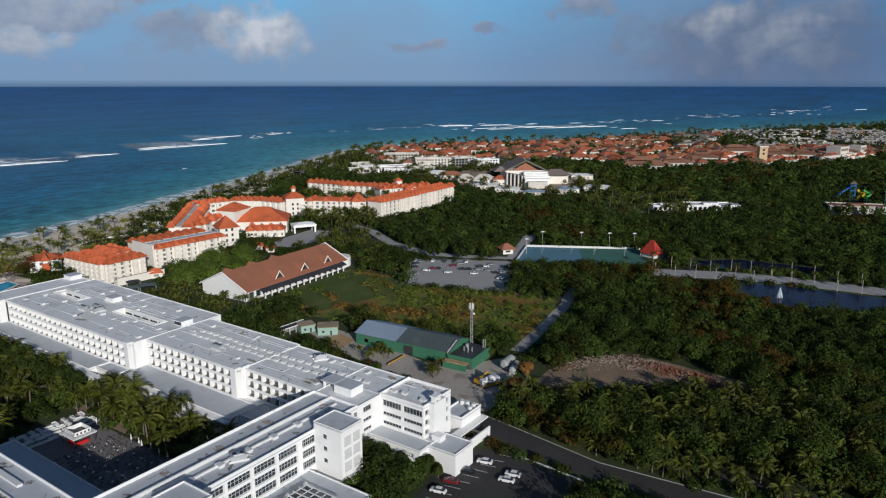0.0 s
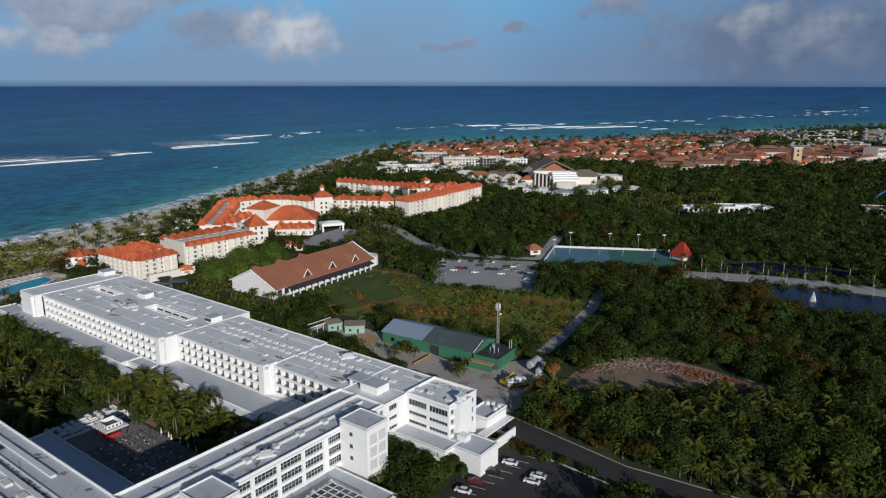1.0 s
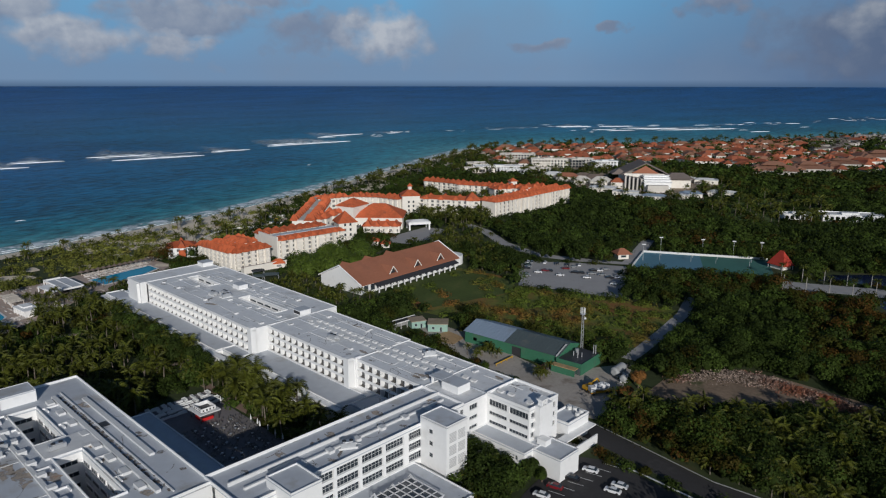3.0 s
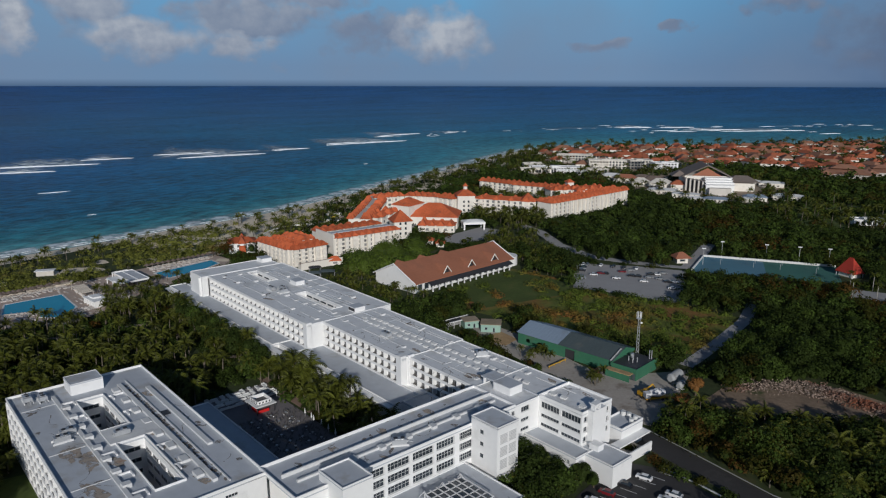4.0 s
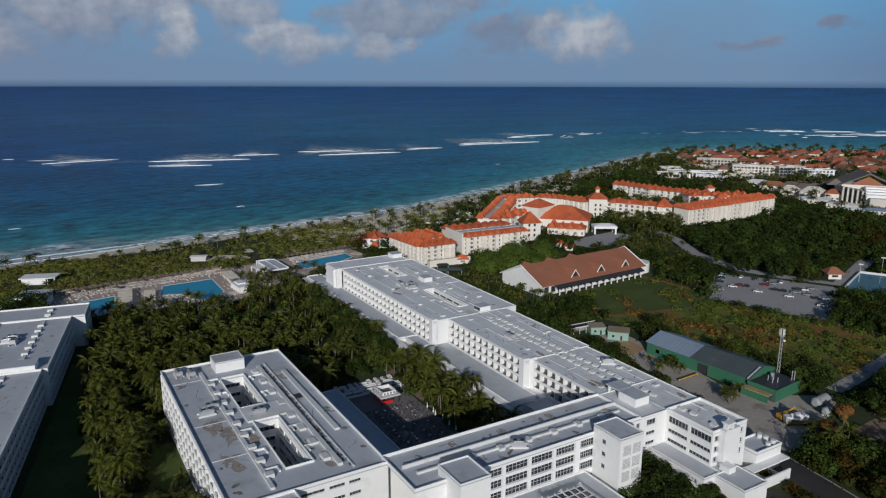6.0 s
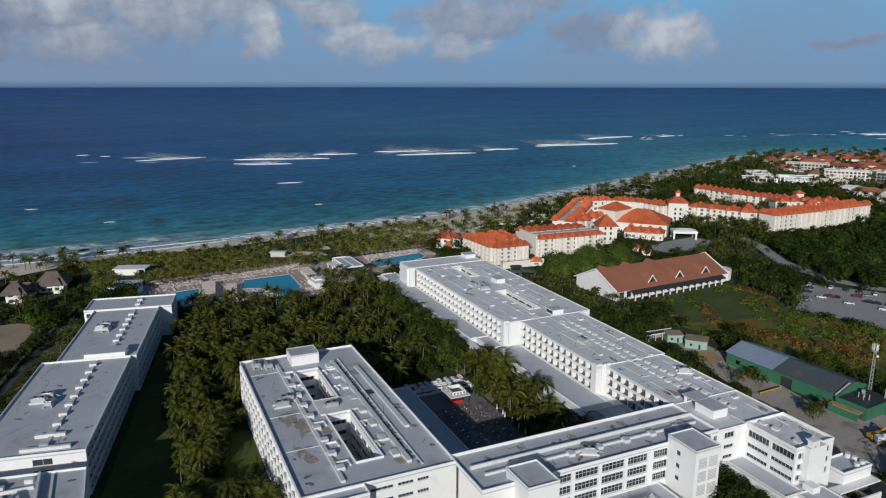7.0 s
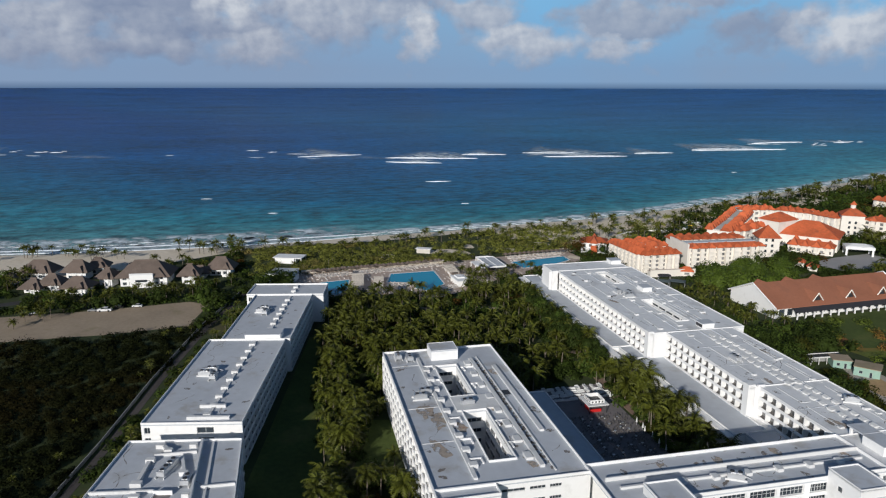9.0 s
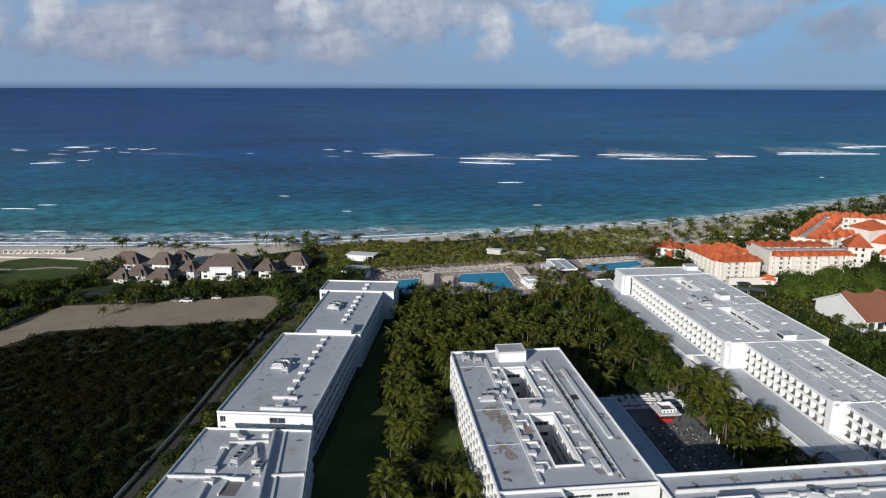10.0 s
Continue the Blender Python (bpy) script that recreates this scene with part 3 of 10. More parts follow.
# wave faces and drifts of deeper and paler water
lvl = sea_calc("MULTIPLY", sea_calc("SUBTRACT", swell, 0.5), 3.0)
lvl = sea_calc("ADD", lvl, sea_calc("MULTIPLY", sea_calc("SUBTRACT", chop, 0.5), 1.6))
lvl = sea_calc("ADD", lvl, sea_calc("MULTIPLY", sea_calc("SUBTRACT", drift, 0.5), 1.8))
lvl = sea_calc("ADD", lvl, sea_calc("MULTIPLY", sea_calc("SUBTRACT", roll_, 0.5), 1.3))
lvl = sea_calc("MAXIMUM", sea_calc("ADD", lvl, 1.04), 0.3)
sl.new(div.outputs[0], ramp.inputs[0])
scl = sn.new("ShaderNodeVectorMath")
scl.operation = "SCALE"
sl.new(ramp.outputs[0], scl.inputs[0])
sl.new(lvl, scl.inputs["Scale"])
sl.new(scl.outputs[0], sb.inputs["Base Color"])
sb.inputs["Roughness"].default_value = 0.35
sb.inputs["IOR"].default_value = 1.33
sb.inputs["Specular IOR Level"].default_value = 0.11
bmp = sn.new("ShaderNodeBump")
bmp.inputs["Strength"].default_value, bmp.inputs["Distance"].default_value = 0.7, 1.0
hgt = sn.new("ShaderNodeMath")
hgt.operation = "MULTIPLY_ADD"
hgt.inputs[1].default_value = 2.2
sl.new(swell, hgt.inputs[0])
sl.new(chop, hgt.inputs[2])
sl.new(hgt.outputs[0], bmp.inputs["Height"])
sl.new(bmp.outputs[0], sb.inputs["Normal"])
me = arrays_mesh("sea", np.stack([sx.ravel(), sy.ravel(), sz.ravel()], -1), quads, SEA)
a = me.attributes.new("offshore", "FLOAT", "POINT")
shoal = 1 - 0.68 * np.clip((sy.ravel() - 650) / 650, 0, 1) - 0.58 * np.clip((460 - sy.ravel()) / 240, 0, 1)  # the lagoon widens behind the reef to the north
a.data.foreach_set("value", (offshore * shoal).astype(np.float32))
me.polygons.foreach_set("use_smooth", [True] * len(me.polygons))
sea = tagged(new("sea", me), "deep blue sea turning turquoise near the shore", "sea", kind="structure")


def foam_line(geo, line, width, height, rng, step=3.5):
    """A ragged band of broken water along a line, humped in the middle."""
    pts = soft(dense(line, step), 2)
    n = len(pts)
    rows = []
    w = width
    for i, p in enumerate(pts):
        a, b = Vector(pts[max(i - 1, 0)]), Vector(pts[min(i + 1, n - 1)])
        d = (b - a)
        if d.length < 1e-6:
            continue
        d.normalize()
        nrm = Vector((-d.y, d.x))
        end = min(1.0, min(i, n - 1 - i) / max(1.0, min(n * 0.42, 5))) ** 0.8
        w = 0.7 * w + 0.3 * width * rng.uniform(0.3, 1.6)
        ww = max(0.3, w * end)
        z = float(sea_level(math.hypot(*p)))
        c = Vector(p) + nrm * rng.uniform(-0.12, 0.12) * width
        rows.append([(*(c + nrm * ww * o), z + h * height * (0.3 + 0.7 * end) + 0.05) for o, h in ((-0.5, 0), (-0.40, 1.0), (0.05, 0.8), (0.5, 0.0))])
    base = len(geo.v)
    for r in rows:
        geo.v.extend(r)
    for i in range(len(rows) - 1):
        for q in range(3):
            o = base + i * 4 + q
            geo.f.append((o, o + 1, o + 5, o + 4))


rng = random.Random(4)
# crests that break on the reef: both ends of each
CRESTS = ((-777, 708, -673, 796), (-736, 670, -669, 714), (-730, 825, -681, 873), (-679, 914, -615, 975), (-618, 885, -530, 981), (-545, 1030, -504, 1083), (-509, 1163, -468, 1217), (-500, 1142, -394, 1274),
          (-484, 1367, -424, 1464), (-881, 625, -841, 715), (-551, 561, -533, 584), (-1027, 628, -1015, 643), (-980, 637, -971, 648), (-1346, 307, -1313, 339), (-1280, 353, -1272, 362), (-1245, 379, -1233, 393), (-1220, 393, -1208, 408),
          (-1095, 205, -1079, 246), (-1094, 263, -1087, 278), (-1231, 300, -1228, 334), (-483, 1342, -452, 1370), (-376, 1485, -357, 1549),
          (-24, 1802, 65, 1813), (84, 1820, 168, 1851), (163, 1744, 271, 1785), (239, 1715, 404, 1796), (439, 2010, 541, 2045), (849, 2333, 940, 2338), (1315, 2714, 1490, 2776), (1123, 2470, 1221, 2518))
surf = Geo()
VEIL_V, VEIL_F, VEIL_A = [], [], []


def veil(line, off0, off1, strength, step=5.0, taper=8):
    """A thin sheet of spent foam beside a line, fading to its edges."""
    pts = soft(dense(line, step), 1)
    n = len(pts)
    across = 7
    base = len(VEIL_V)
    for i, p in enumerate(pts):
        a, b = Vector(pts[max(i - 1, 0)]), Vector(pts[min(i + 1, n - 1)])
        d = (b - a).normalized()
        nrm = Vector((-d.y, d.x))
        end = min(1.0, i / taper, (n - 1 - i) / taper)
        for k in range(across):
            w = k / (across - 1)
            c = Vector(p) + nrm * (off0 + (off1 - off0) * w * (0.35 + 0.65 * end))
            VEIL_V.append((c.x, c.y, float(sea_level(math.hypot(c.x, c.y))) + 0.12))
            VEIL_A.append(strength * end * math.sin(math.pi * min(1.0, w ** 0.6)) if off1 != off0 else 0.0)
    for i in range(n - 1):
        for k in range(across - 1):
            o = base + i * across + k
            VEIL_F.append((o, o + 1, o + across + 1, o + across))


for x0, y0, x1, y1 in CRESTS:
    ln = math.dist((x0, y0), (x1, y1))
    far = math.hypot(x0, y0)
    mid = ((x0 + x1) / 2 + rng.uniform(-4, 4), (y0 + y1) / 2 + rng.uniform(-4, 4))
    if far > 1900:  # the far reef only breaks here and there
        for _ in range(5):
            s0 = rng.uniform(-0.3, 1.2)
            foam_line(surf, [(x0 + (x1 - x0) * s, y0 + (y1 - y0) * s + rng.uniform(-12, 12)) for s in (s0, s0 + rng.uniform(0.05, 0.16))], 3.0, 0.5, rng, 3)
        continue
    big = min(1.0, ln / 70)
    foam_line(surf, [(x0, y0), mid, (x1, y1)], 2.4 + 1.6 * big + far * 0.0015, (0.5 + 0.42 * big) * (0.7 + far / 2000), rng, 3)
    if ln > 40 or x0 < -1000:
        veil([(x0, y0), mid, (x1, y1)], -6, rng.uniform(80, 170), rng.uniform(1.5, 2.4))
        s0, s1 = rng.uniform(0.05, 0.4), rng.uniform(0.55, 0.95)
        o = rng.uniform(12, 26)
        q0, q1 = (x0 + (x1 - x0) * s0 - o * 0.6, y0 + (y1 - y0) * s0 + o * 0.6), (x0 + (x1 - x0) * s1 - o * 0.6, y0 + (y1 - y0) * s1 + o * 0.6)
        foam_line(surf, [q0, q1], 3, 0.45, rng, 3)
for x0, y0, x1, y1 in CRESTS:  # further broken rows off the point
    if math.hypot(x0, y0) > 1500:
        for _ in range(7):
            s0 = rng.uniform(-1.2, 1.6)
            s1 = s0 + rng.uniform(0.08, 0.4)
            o = rng.gauss(0, 60)
            foam_line(surf, [(x0 + (x1 - x0) * s, y0 + (y1 - y0) * s + o) for s in (s0, s1)], 3.5, rng.uniform(0.6, 1.2), rng, 3)
reef_line = soft(dense(REEF, 12), 3)
for _ in range(46):  # short lone crests along the reef
    i = rng.randrange(12, len(reef_line) - 12)
    k = rng.randint(1, 3)
    ox, oy = rng.gauss(-6, 20), rng.gauss(6, 20)
    seg = [(x + ox, y + oy) for x, y in reef_line[i:i + k + 1]]
    foam_line(surf, seg, 3.5 + math.hypot(*seg[0]) * 0.002, rng.uniform(0.2, 0.5), rng, 2.5)
for _ in range(16):
    i = rng.randrange(10, len(reef_line) - 16)
    veil(reef_line[i:i + rng.randint(5, 12)], -10, rng.uniform(30, 70), rng.uniform(0.5, 1.0))
# lone breakers between reef and beach
for x, y, length in ((-615, 330, 9), (-700, 118, 26), (-705, 142, 14), (-575, 115, 20), (-505, 330, 7), (-333, 890, 6), (-420, 480, 6), (-470, 205, 9)):
    foam_line(surf, [(x - length * 0.4, y - length * 0.45), (x, y + 1), (x + length * 0.4, y + length * 0.45)], 2.6, 0.5, rng, 2.0)
whole("surf", surf, FOAM, "white breakers over the reef", "surf", kind="stuff")
wash, shore_break = Geo(), Geo()
near = [p for p in COAST if -1100 < p[0] < 300 and p[1] < 1500 and -600 < p[1]]
south = [p for p in near if p[1] < 330]
north = [p for p in near if p[1] > 290]
veil(south, 46, -3, 2.2, 5)
veil(south, 26, -6, 3.6, 5)
veil(north, 20, -5, 2.6, 5)


def wavering(line, off, sway, q0):
    return beside(line, lambda i: off + sway * (math.sin(i * 0.21 + q0) + 0.6 * math.sin(i * 0.57 + 2 * q0)))


for line, off, sway, wide, lo, hi, skip in ((south, -1.0, 1.2, 3.4, 40, 80, 0), (south, -9, 2.6, 4.5, 10, 24, 6), (south, -20, 4.0, 4.0, 3, 8, 18), (north, -1.0, 1.0, 1.8, 12, 40, 1), (north, -7, 1.6, 3.0, 2, 8, 6)):
    moved = wavering(line, off, sway, off)
    i = 0
    while i < len(moved) - 2:
        run = rng.randint(lo, hi)
        if len(moved[i:i + run + 1]) > 1:
            foam_line(shore_break if wide > 3.1 and off > -10 and line is south else wash, moved[i:i + run + 1], wide, 0.35, rng, 3)
        i += max(1, run - 1) + (rng.randint(0, skip) if skip else 0)
whole("shore_break", shore_break, FOAM, "white line of small waves breaking on the beach", "surf", kind="stuff")
whole("shore_wash", wash, LACE, "thin white wash of waves on the beach", "surf", kind="stuff")
me = arrays_mesh("spent_foam", np.array(VEIL_V), np.array(VEIL_F), SPENT)
me.attributes.new("thickness", "FLOAT", "POINT").data.foreach_set("value", np.array(VEIL_A, np.float32))
tagged(new("spent_foam", me), "thin lacy foam left behind the breakers", "surf", kind="stuff")


def sheet(name, poly, mat, label, category="ground", z=0.06):
    g = Geo()
    g.prism(poly, z - 0.25, z)
    return whole(name, g, mat, label, category, kind="structure")


# roads, yards and lawns
ROADS = {
    "service_road": ([(-2, 212), (8, 207), (22, 194), (40, 177), (56, 168), (74, 158), (100, 140)], 8.5),
    "entrance_road": ([(-70, 520), (-54, 499), (-38, 462), (-14, 432), (12, 424), (40, 420), (52, 460), (60, 490)], 8),
    "boulevard": ([(118, 388), (128, 385), (160, 380), (187, 369), (226, 348), (270, 320), (330, 270)], 16),
    "dirt_path": ([(28, 266), (34, 277), (45, 299), (58, 327), (66, 355)], 5.6),
    "beach_road": ([(-335, -30), (-360, 22), (-374, 50), (-381, 61), (-385, 71), (-382, 87), (-378, 102)], 6),
    "side_lane": ([(60, 181), (72, 176), (92, 164), (115, 148)], 4.5),
}
for nm, (ln, wd) in ROADS.items():
    mt = {"dirt_path": PALE_ASPHALT, "boulevard": PALE_ASPHALT, "entrance_road": PALE_ASPHALT}.get(nm, ASPHALT)
    whole(nm, strip_geo(ln, wd, -0.2, 0.07), mt, {"dirt_path": "pale track through the scrub", "beach_road": "grey asphalt lane between hedges behind the beach", "boulevard": "palm-lined boulevard of weathered asphalt"}.get(nm, "grey asphalt road"), "road", kind="structure")
whole("kerb_1", strip_geo([(x + 3.4, y + 3.4) for x, y in ROADS["service_road"][0][:6]], 0.25, -0.1, 0.18), GREY_WALL, "pale concrete kerb along the service road", "kerb", kind="structure")
CAR_PARK = [(-24, 414), (-21, 362), (3, 357), (31, 347), (36, 380), (39, 412), (10, 416)]
sheet("car_park_1", CAR_PARK, PALE_ASPHALT, "weathered grey car park with a few rows of cars", "car park", 0.09)
YARD = [(-38, 284), (-50, 292), (-62, 290), (-40, 262), (-10, 232), (2, 216), (14, 212), (22, 232), (30, 262), (8, 252), (-4, 250)]
sheet("yard", YARD, YARD_DUST, "dusty grey service yard beside the sheds", "yard", 0.08)
STAFF_PARK = [(4, 188), (14, 187), (24, 180), (36, 170), (24, 152), (-12, 152), (-6, 168)]
sheet("car_park_2", STAFF_PARK, ASPHALT, "dark asphalt car park with white bay lines", "car park", 0.08)
RUBBLE_GROUND = [(29, 231), (39, 248), (58, 256), (80, 258), (108, 236), (108, 227), (86, 234), (72, 230.5), (58, 232), (46, 227)]
sheet("clearing", RUBBLE_GROUND, CLEARED, "bare dirt clearing with tyre tracks", "clearing", 0.05)
DUST_LOT = [(-300, -18), (-322, -12), (-348, 46), (-359, 61), (-367, 75), (-352, 98), (-336, 124), (-319, 158), (-308, 162), (-286, 140), (-301, 110), (-319, 84), (-332, 61), (-324, 43)]
sheet("dust_lot", DUST_LOT, DIRT, "wide dusty parking strip behind the villas", "car park", 0.05)
GREEN_LAWN = [(-431, 40), (-470, 46), (-488, 72), (-486, 88), (-453, 111), (-434, 103), (-420, 87), (-426, 65)]
sheet("lawn_1", GREEN_LAWN, LAWN, "green lawn behind the beach", "lawn", 0.05)
MEADOW = [(-86, 345), (-60, 388), (-26, 372), (-22, 350), (-60, 316)]
sheet("lawn_2", MEADOW, LAWN, "rough green meadow beside the hall", "lawn", 0.05)
ROUGH = [(-70, 312), (-84, 342), (-58, 392), (-26, 376), (-22, 356), (32, 344), (60, 330), (34, 280), (6, 272), (-30, 296)]
sheet("meadow", ROUGH, MEADOW_GRASS, "rough meadow of green and rust-coloured grass", "meadow", 0.04)
sheet("lawn_5", [(132, 664), (186, 680), (216, 656), (220, 610), (190, 546), (142, 540), (122, 582)], LAWN, "overgrown green glade among the trees", "lawn", 0.05)
QUARTER = [(-130, 820), (-140, 980), (-100, 1010), (80, 960), (170, 810), (185, 760), (130, 662), (60, 658), (0, 740), (-60, 800)]
sheet("village_ground", QUARTER, DIRT, "pale dusty ground between the apartment blocks", "ground", 0.04)
PLAZA = rect(hotel_xy, -218, -143, 81, 105)
sheet("terrace_1", PLAZA, SLATE, "dark paved courtyard terrace", "terrace", 0.12)
GARDEN_PATH = [hotel_xy(-224, 108), hotel_xy(-205, 107.5), hotel_xy(-180, 108), hotel_xy(-160, 110)]
whole("garden_path_1", strip_geo(GARDEN_PATH, 3.2, -0.1, 0.1), BRICK_PATH, "reddish garden path under palms", "path", kind="structure")
whole("garden_path_2", strip_geo([hotel_xy(-275, 60), hotel_xy(-262, 85), hotel_xy(-248, 112)], 3.0, -0.1, 0.1), PAVING, "pale garden path", "path", kind="structure")
LAWN_L = [left_xy(-47, 118), left_xy(-27, 118), left_xy(-26, 150), left_xy(-26, 172), left_xy(-29, 190), left_xy(-34, 212), left_xy(-36.5, 226), left_xy(-39, 262), left_xy(-41, 285), left_xy(-47, 285), left_xy(-47, 200)]
LAWN_LIT = [left_xy(-19, 178), left_xy(-8, 176), left_xy(-6, 194), left_xy(-9, 208), left_xy(-16, 208), left_xy(-16, 196)]
sheet("lawn_6", LAWN_LIT, LAWN, "sunlit lawn inside a curved hedge", "lawn", 0.05)
sheet("lawn_3", LAWN_L, LAWN, "lawn between the hotel blocks", "lawn", 0.05)
# pond and canal
POND_OUT = [(153, 365), (170, 363), (187, 356), (219, 338), (240, 318), (222, 312), (188, 320), (163, 326), (154, 345)]
sheet("pond", POND_OUT, POND, "dark still pond with a fountain", "pond", 0.04)
CANAL = [(138, 400), (150, 412), (176, 418), (196, 408), (226, 390), (208, 386), (176, 394)]
sheet("canal", CANAL, POND, "blue canal behind the boulevard", "canal", 0.04)
# pools with their terraces
POOLS = {"pool_1": [(-285.4, 262), (-272, 284), (-249.4, 268.4), (-241.8, 253), (-254.3, 251), (-261.5, 257.7), (-273.7, 248.5)],
         "pool_2": [(-300, 223), (-293, 238.4), (-281, 228), (-274, 215), (-282, 211), (-291, 219)],
         "pool_3": [(-252.5, 331), (-238, 366), (-229, 360), (-229.7, 346), (-238, 324)]}
DECK = [(-324, 224), (-306, 262), (-282, 304), (-262, 345), (-246, 380), (-220, 366), (-226, 330), (-234, 296), (-232, 268), (-234, 246), (-254, 238), (-270, 220), (-280, 203), (-296, 205)]
sheet("terrace_2", DECK, PAVING, "pale pool terrace with rows of loungers", "terrace", 0.10)
for nm, pl in POOLS.items():
    sheet(nm, pl, POOL, "bright blue swimming pool", "pool", 0.16)
    g = Geo()
    for a, b in zip(pl, pl[1:] + pl[:1]):
        s = strip_geo([a, b], 0.8, 0.1, 0.26)
        o = len(g.v)
        g.v += s.v
        g.f += [tuple(o + i for i in f) for f in s.f]
    whole(nm + "_coping", g, LIME, "pale stone coping round the pool", "coping", kind="structure")
# sports court
COURT_B, COURT_G = [(52.5, 451), (42, 412), (82, 409), (86, 446.5)], [(86, 446.5), (82, 409), (119, 406), (125, 443)]
sheet("court_1", COURT_B, BLUE_COURT, "worn blue sports court", "sports court", 0.08)
sheet("court_2", COURT_G, GREEN_COURT, "worn green sports court", "sports court", 0.08)
g = strip_geo([(42, 412), (52.5, 451), (125, 443.5)], 0.6, 0, 1.3)
whole("court_wall", g, LIME, "low cream wall round the sports court", "wall", kind="structure")

# ---- the white hotel ----
CACHE = {}


def window_mesh(w, h, cols, rows_=1):
    """A frame with mullions, and its pane, in the x-z plane, centred, outside towards -y."""
    key = ("win", round(w, 2), round(h, 2), cols, rows_)
    if key not in CACHE:
        f = Geo()
        t = 0.09
        f.box(-w / 2, w / 2, 0, 0.1, -h / 2, -h / 2 + t).box(-w / 2, w / 2, 0, 0.1, h / 2 - t, h / 2)
        for i in range(cols + 1):
            x = -w / 2 + t / 2 + (w - t) * i / cols
            f.box(x - t / 2, x + t / 2, 0.004, 0.096, -h / 2 + t, h / 2 - t)
        for i in range(1, rows_):
            z = -h / 2 + h * i / rows_
            f.box(-w / 2 + t, w / 2 - t, 0.008, 0.09, z - t / 2, z + t / 2)
        p = Geo().box(-w / 2, w / 2, 0.04, 0.06, -h / 2, h / 2)
        CACHE[key] = (f.mesh("window", FRAME), p.mesh("pane", GLASS))
    return CACHE[key]


def windows(parent, geo, p, q, z0, z1, holes, cols=2, depth=0.3, rows_=1):
    """A wall from p to q with openings and a framed window in each."""
    geo.wall(p, q, z0, z1, holes, depth)
    d = Vector((q[0] - p[0], q[1] - p[1]))
    ang = math.degrees(math.atan2(d.y, d.x))
    d.normalize()
    for a, b, c, e in holes:
        f, pn = window_mesh(b - a, e - c, cols, rows_)
        x, y = p[0] + d.x * (a + b) / 2 - d.y * (depth - 0.12), p[1] + d.y * (a + b) / 2 + d.x * (depth - 0.12)
        w = part("window", f, FRAME, parent, at=pose(x, y, (c + e) / 2, 0, 0, ang))
        part("pane", pn, GLASS, w)


def parapet(geo, x0, x1, y0, y1, z, h=0.8, t=0.2):
    """An upstand round a flat roof."""
    geo.box(x0, x1, y0, y0 + t, z, z + h).box(x0, x1, y1 - t, y1, z, z + h)
    geo.box(x0, x0 + t, y0 + t, y1 - t, z, z + h - 0.003).box(x1 - t, x1, y0 + t, y1 - t, z, z + h - 0.003)


def balcony_meshes(w, h=3.1, deep=1.4):
    key = ("bal", w)
    if key not in CACHE:
        b = Geo()
        b.box(-w / 2, w / 2, -0.1, deep, -0.42, 0.0)
        b.box(-w / 2, -w / 2 + 0.22, -0.14, deep, 0, h - 0.42)
        b.box(-w / 2 + 0.22, w / 2, -0.08, 0.06, 0, 0.5)
        d = Geo()
        d.box(-1.3, 1.6, deep - 0.03, deep + 0.04, 0.0, 2.3)
        r = Geo()
        side = ((0.3, 0.0), (0.95, 0.0), (1.05, 0.82), (0.92, 0.82), (0.82, 0.45), (0.3, 0.42))  # a dark two-seat bench in profile
        r.v = [(x, y, z) for x in (-0.9, 1.2) for y, z in side]
        r.f = [tuple(range(5, -1, -1)), tuple(range(6, 12))] + [(k, (k + 1) % 6, 6 + (k + 1) % 6, 6 + k) for k in range(6)]
        CACHE[key] = (b.mesh("balcony", WHITE), d.mesh("sliding_door", CURTAINED), r.mesh("seating", RATTAN))
    return CACHE[key]


def balconies(parent, p, q, zs, bay, deep=1.4):
    """Rows of recessed balconies along a facade from p to q, with the wall behind and a beam on top."""
    d = Vector((q[0] - p[0], q[1] - p[1]))
    length = d.length
    d.normalize()
    ang = math.degrees(math.atan2(d.y, d.x))
    n = max(1, round(length / bay))
    w = length / n
    b, dr, rl = balcony_meshes(round(w, 3), deep=deep)
    for z in zs:
        for i in range(n):
            a = (i + 0.5) * w
            ob = part("balcony", b, WHITE, parent, at=pose(p[0] + d.x * a, p[1] + d.y * a, z, 0, 0, ang))
            part("sliding_door", dr, CURTAINED, ob)
            part("seating", rl, RATTAN, ob)
    back = Geo()
    nx, ny = -d.y * (deep + 0.02), d.x * (deep + 0.02)
    back.wall((p[0] + nx, p[1] + ny), (q[0] + nx, q[1] + ny), zs[0] - 0.2, zs[-1] + 3.1, (), 0.2)
    part("balcony_wall", back, WHITE, parent)


RZ, PZ = 16.0, 6.5


def roof_block(parent, x0, x1, y0, y1, z, h=0.8, holes=(), name="roof", mat=None, kerb=0.6):
    """A flat roof with its upstands; holes: courts cut through the deck."""
    deck = Geo()
    xs = sorted({x0, x1, *(k for q in holes for k in q[:2])})
    ys = sorted({y0, y1, *(k for q in holes for k in q[2:])})
    for a, b in zip(xs, xs[1:]):
        for c, e in zip(ys, ys[1:]):
            if not any(q[0] < (a + b) / 2 < q[1] and q[2] < (c + e) / 2 < q[3] for q in holes):
                deck.box(a, b, c, e, z - 0.35, z)
    part(name, deck.weld(), mat or ROOF, parent)
    up = Geo()
    parapet(up, x0 - 0.05, x1 + 0.05, y0 - 0.05, y1 + 0.05, z + 0.004, h)
    part("parapet", up, WHITE, parent)
    for q in holes:
        kb = Geo()
        parapet(kb, q[0] - 0.35, q[1] + 0.35, q[2] - 0.35, q[3] + 0.35, z + 0.004, kerb)
        part("court_kerb", kb, WHITE, parent)


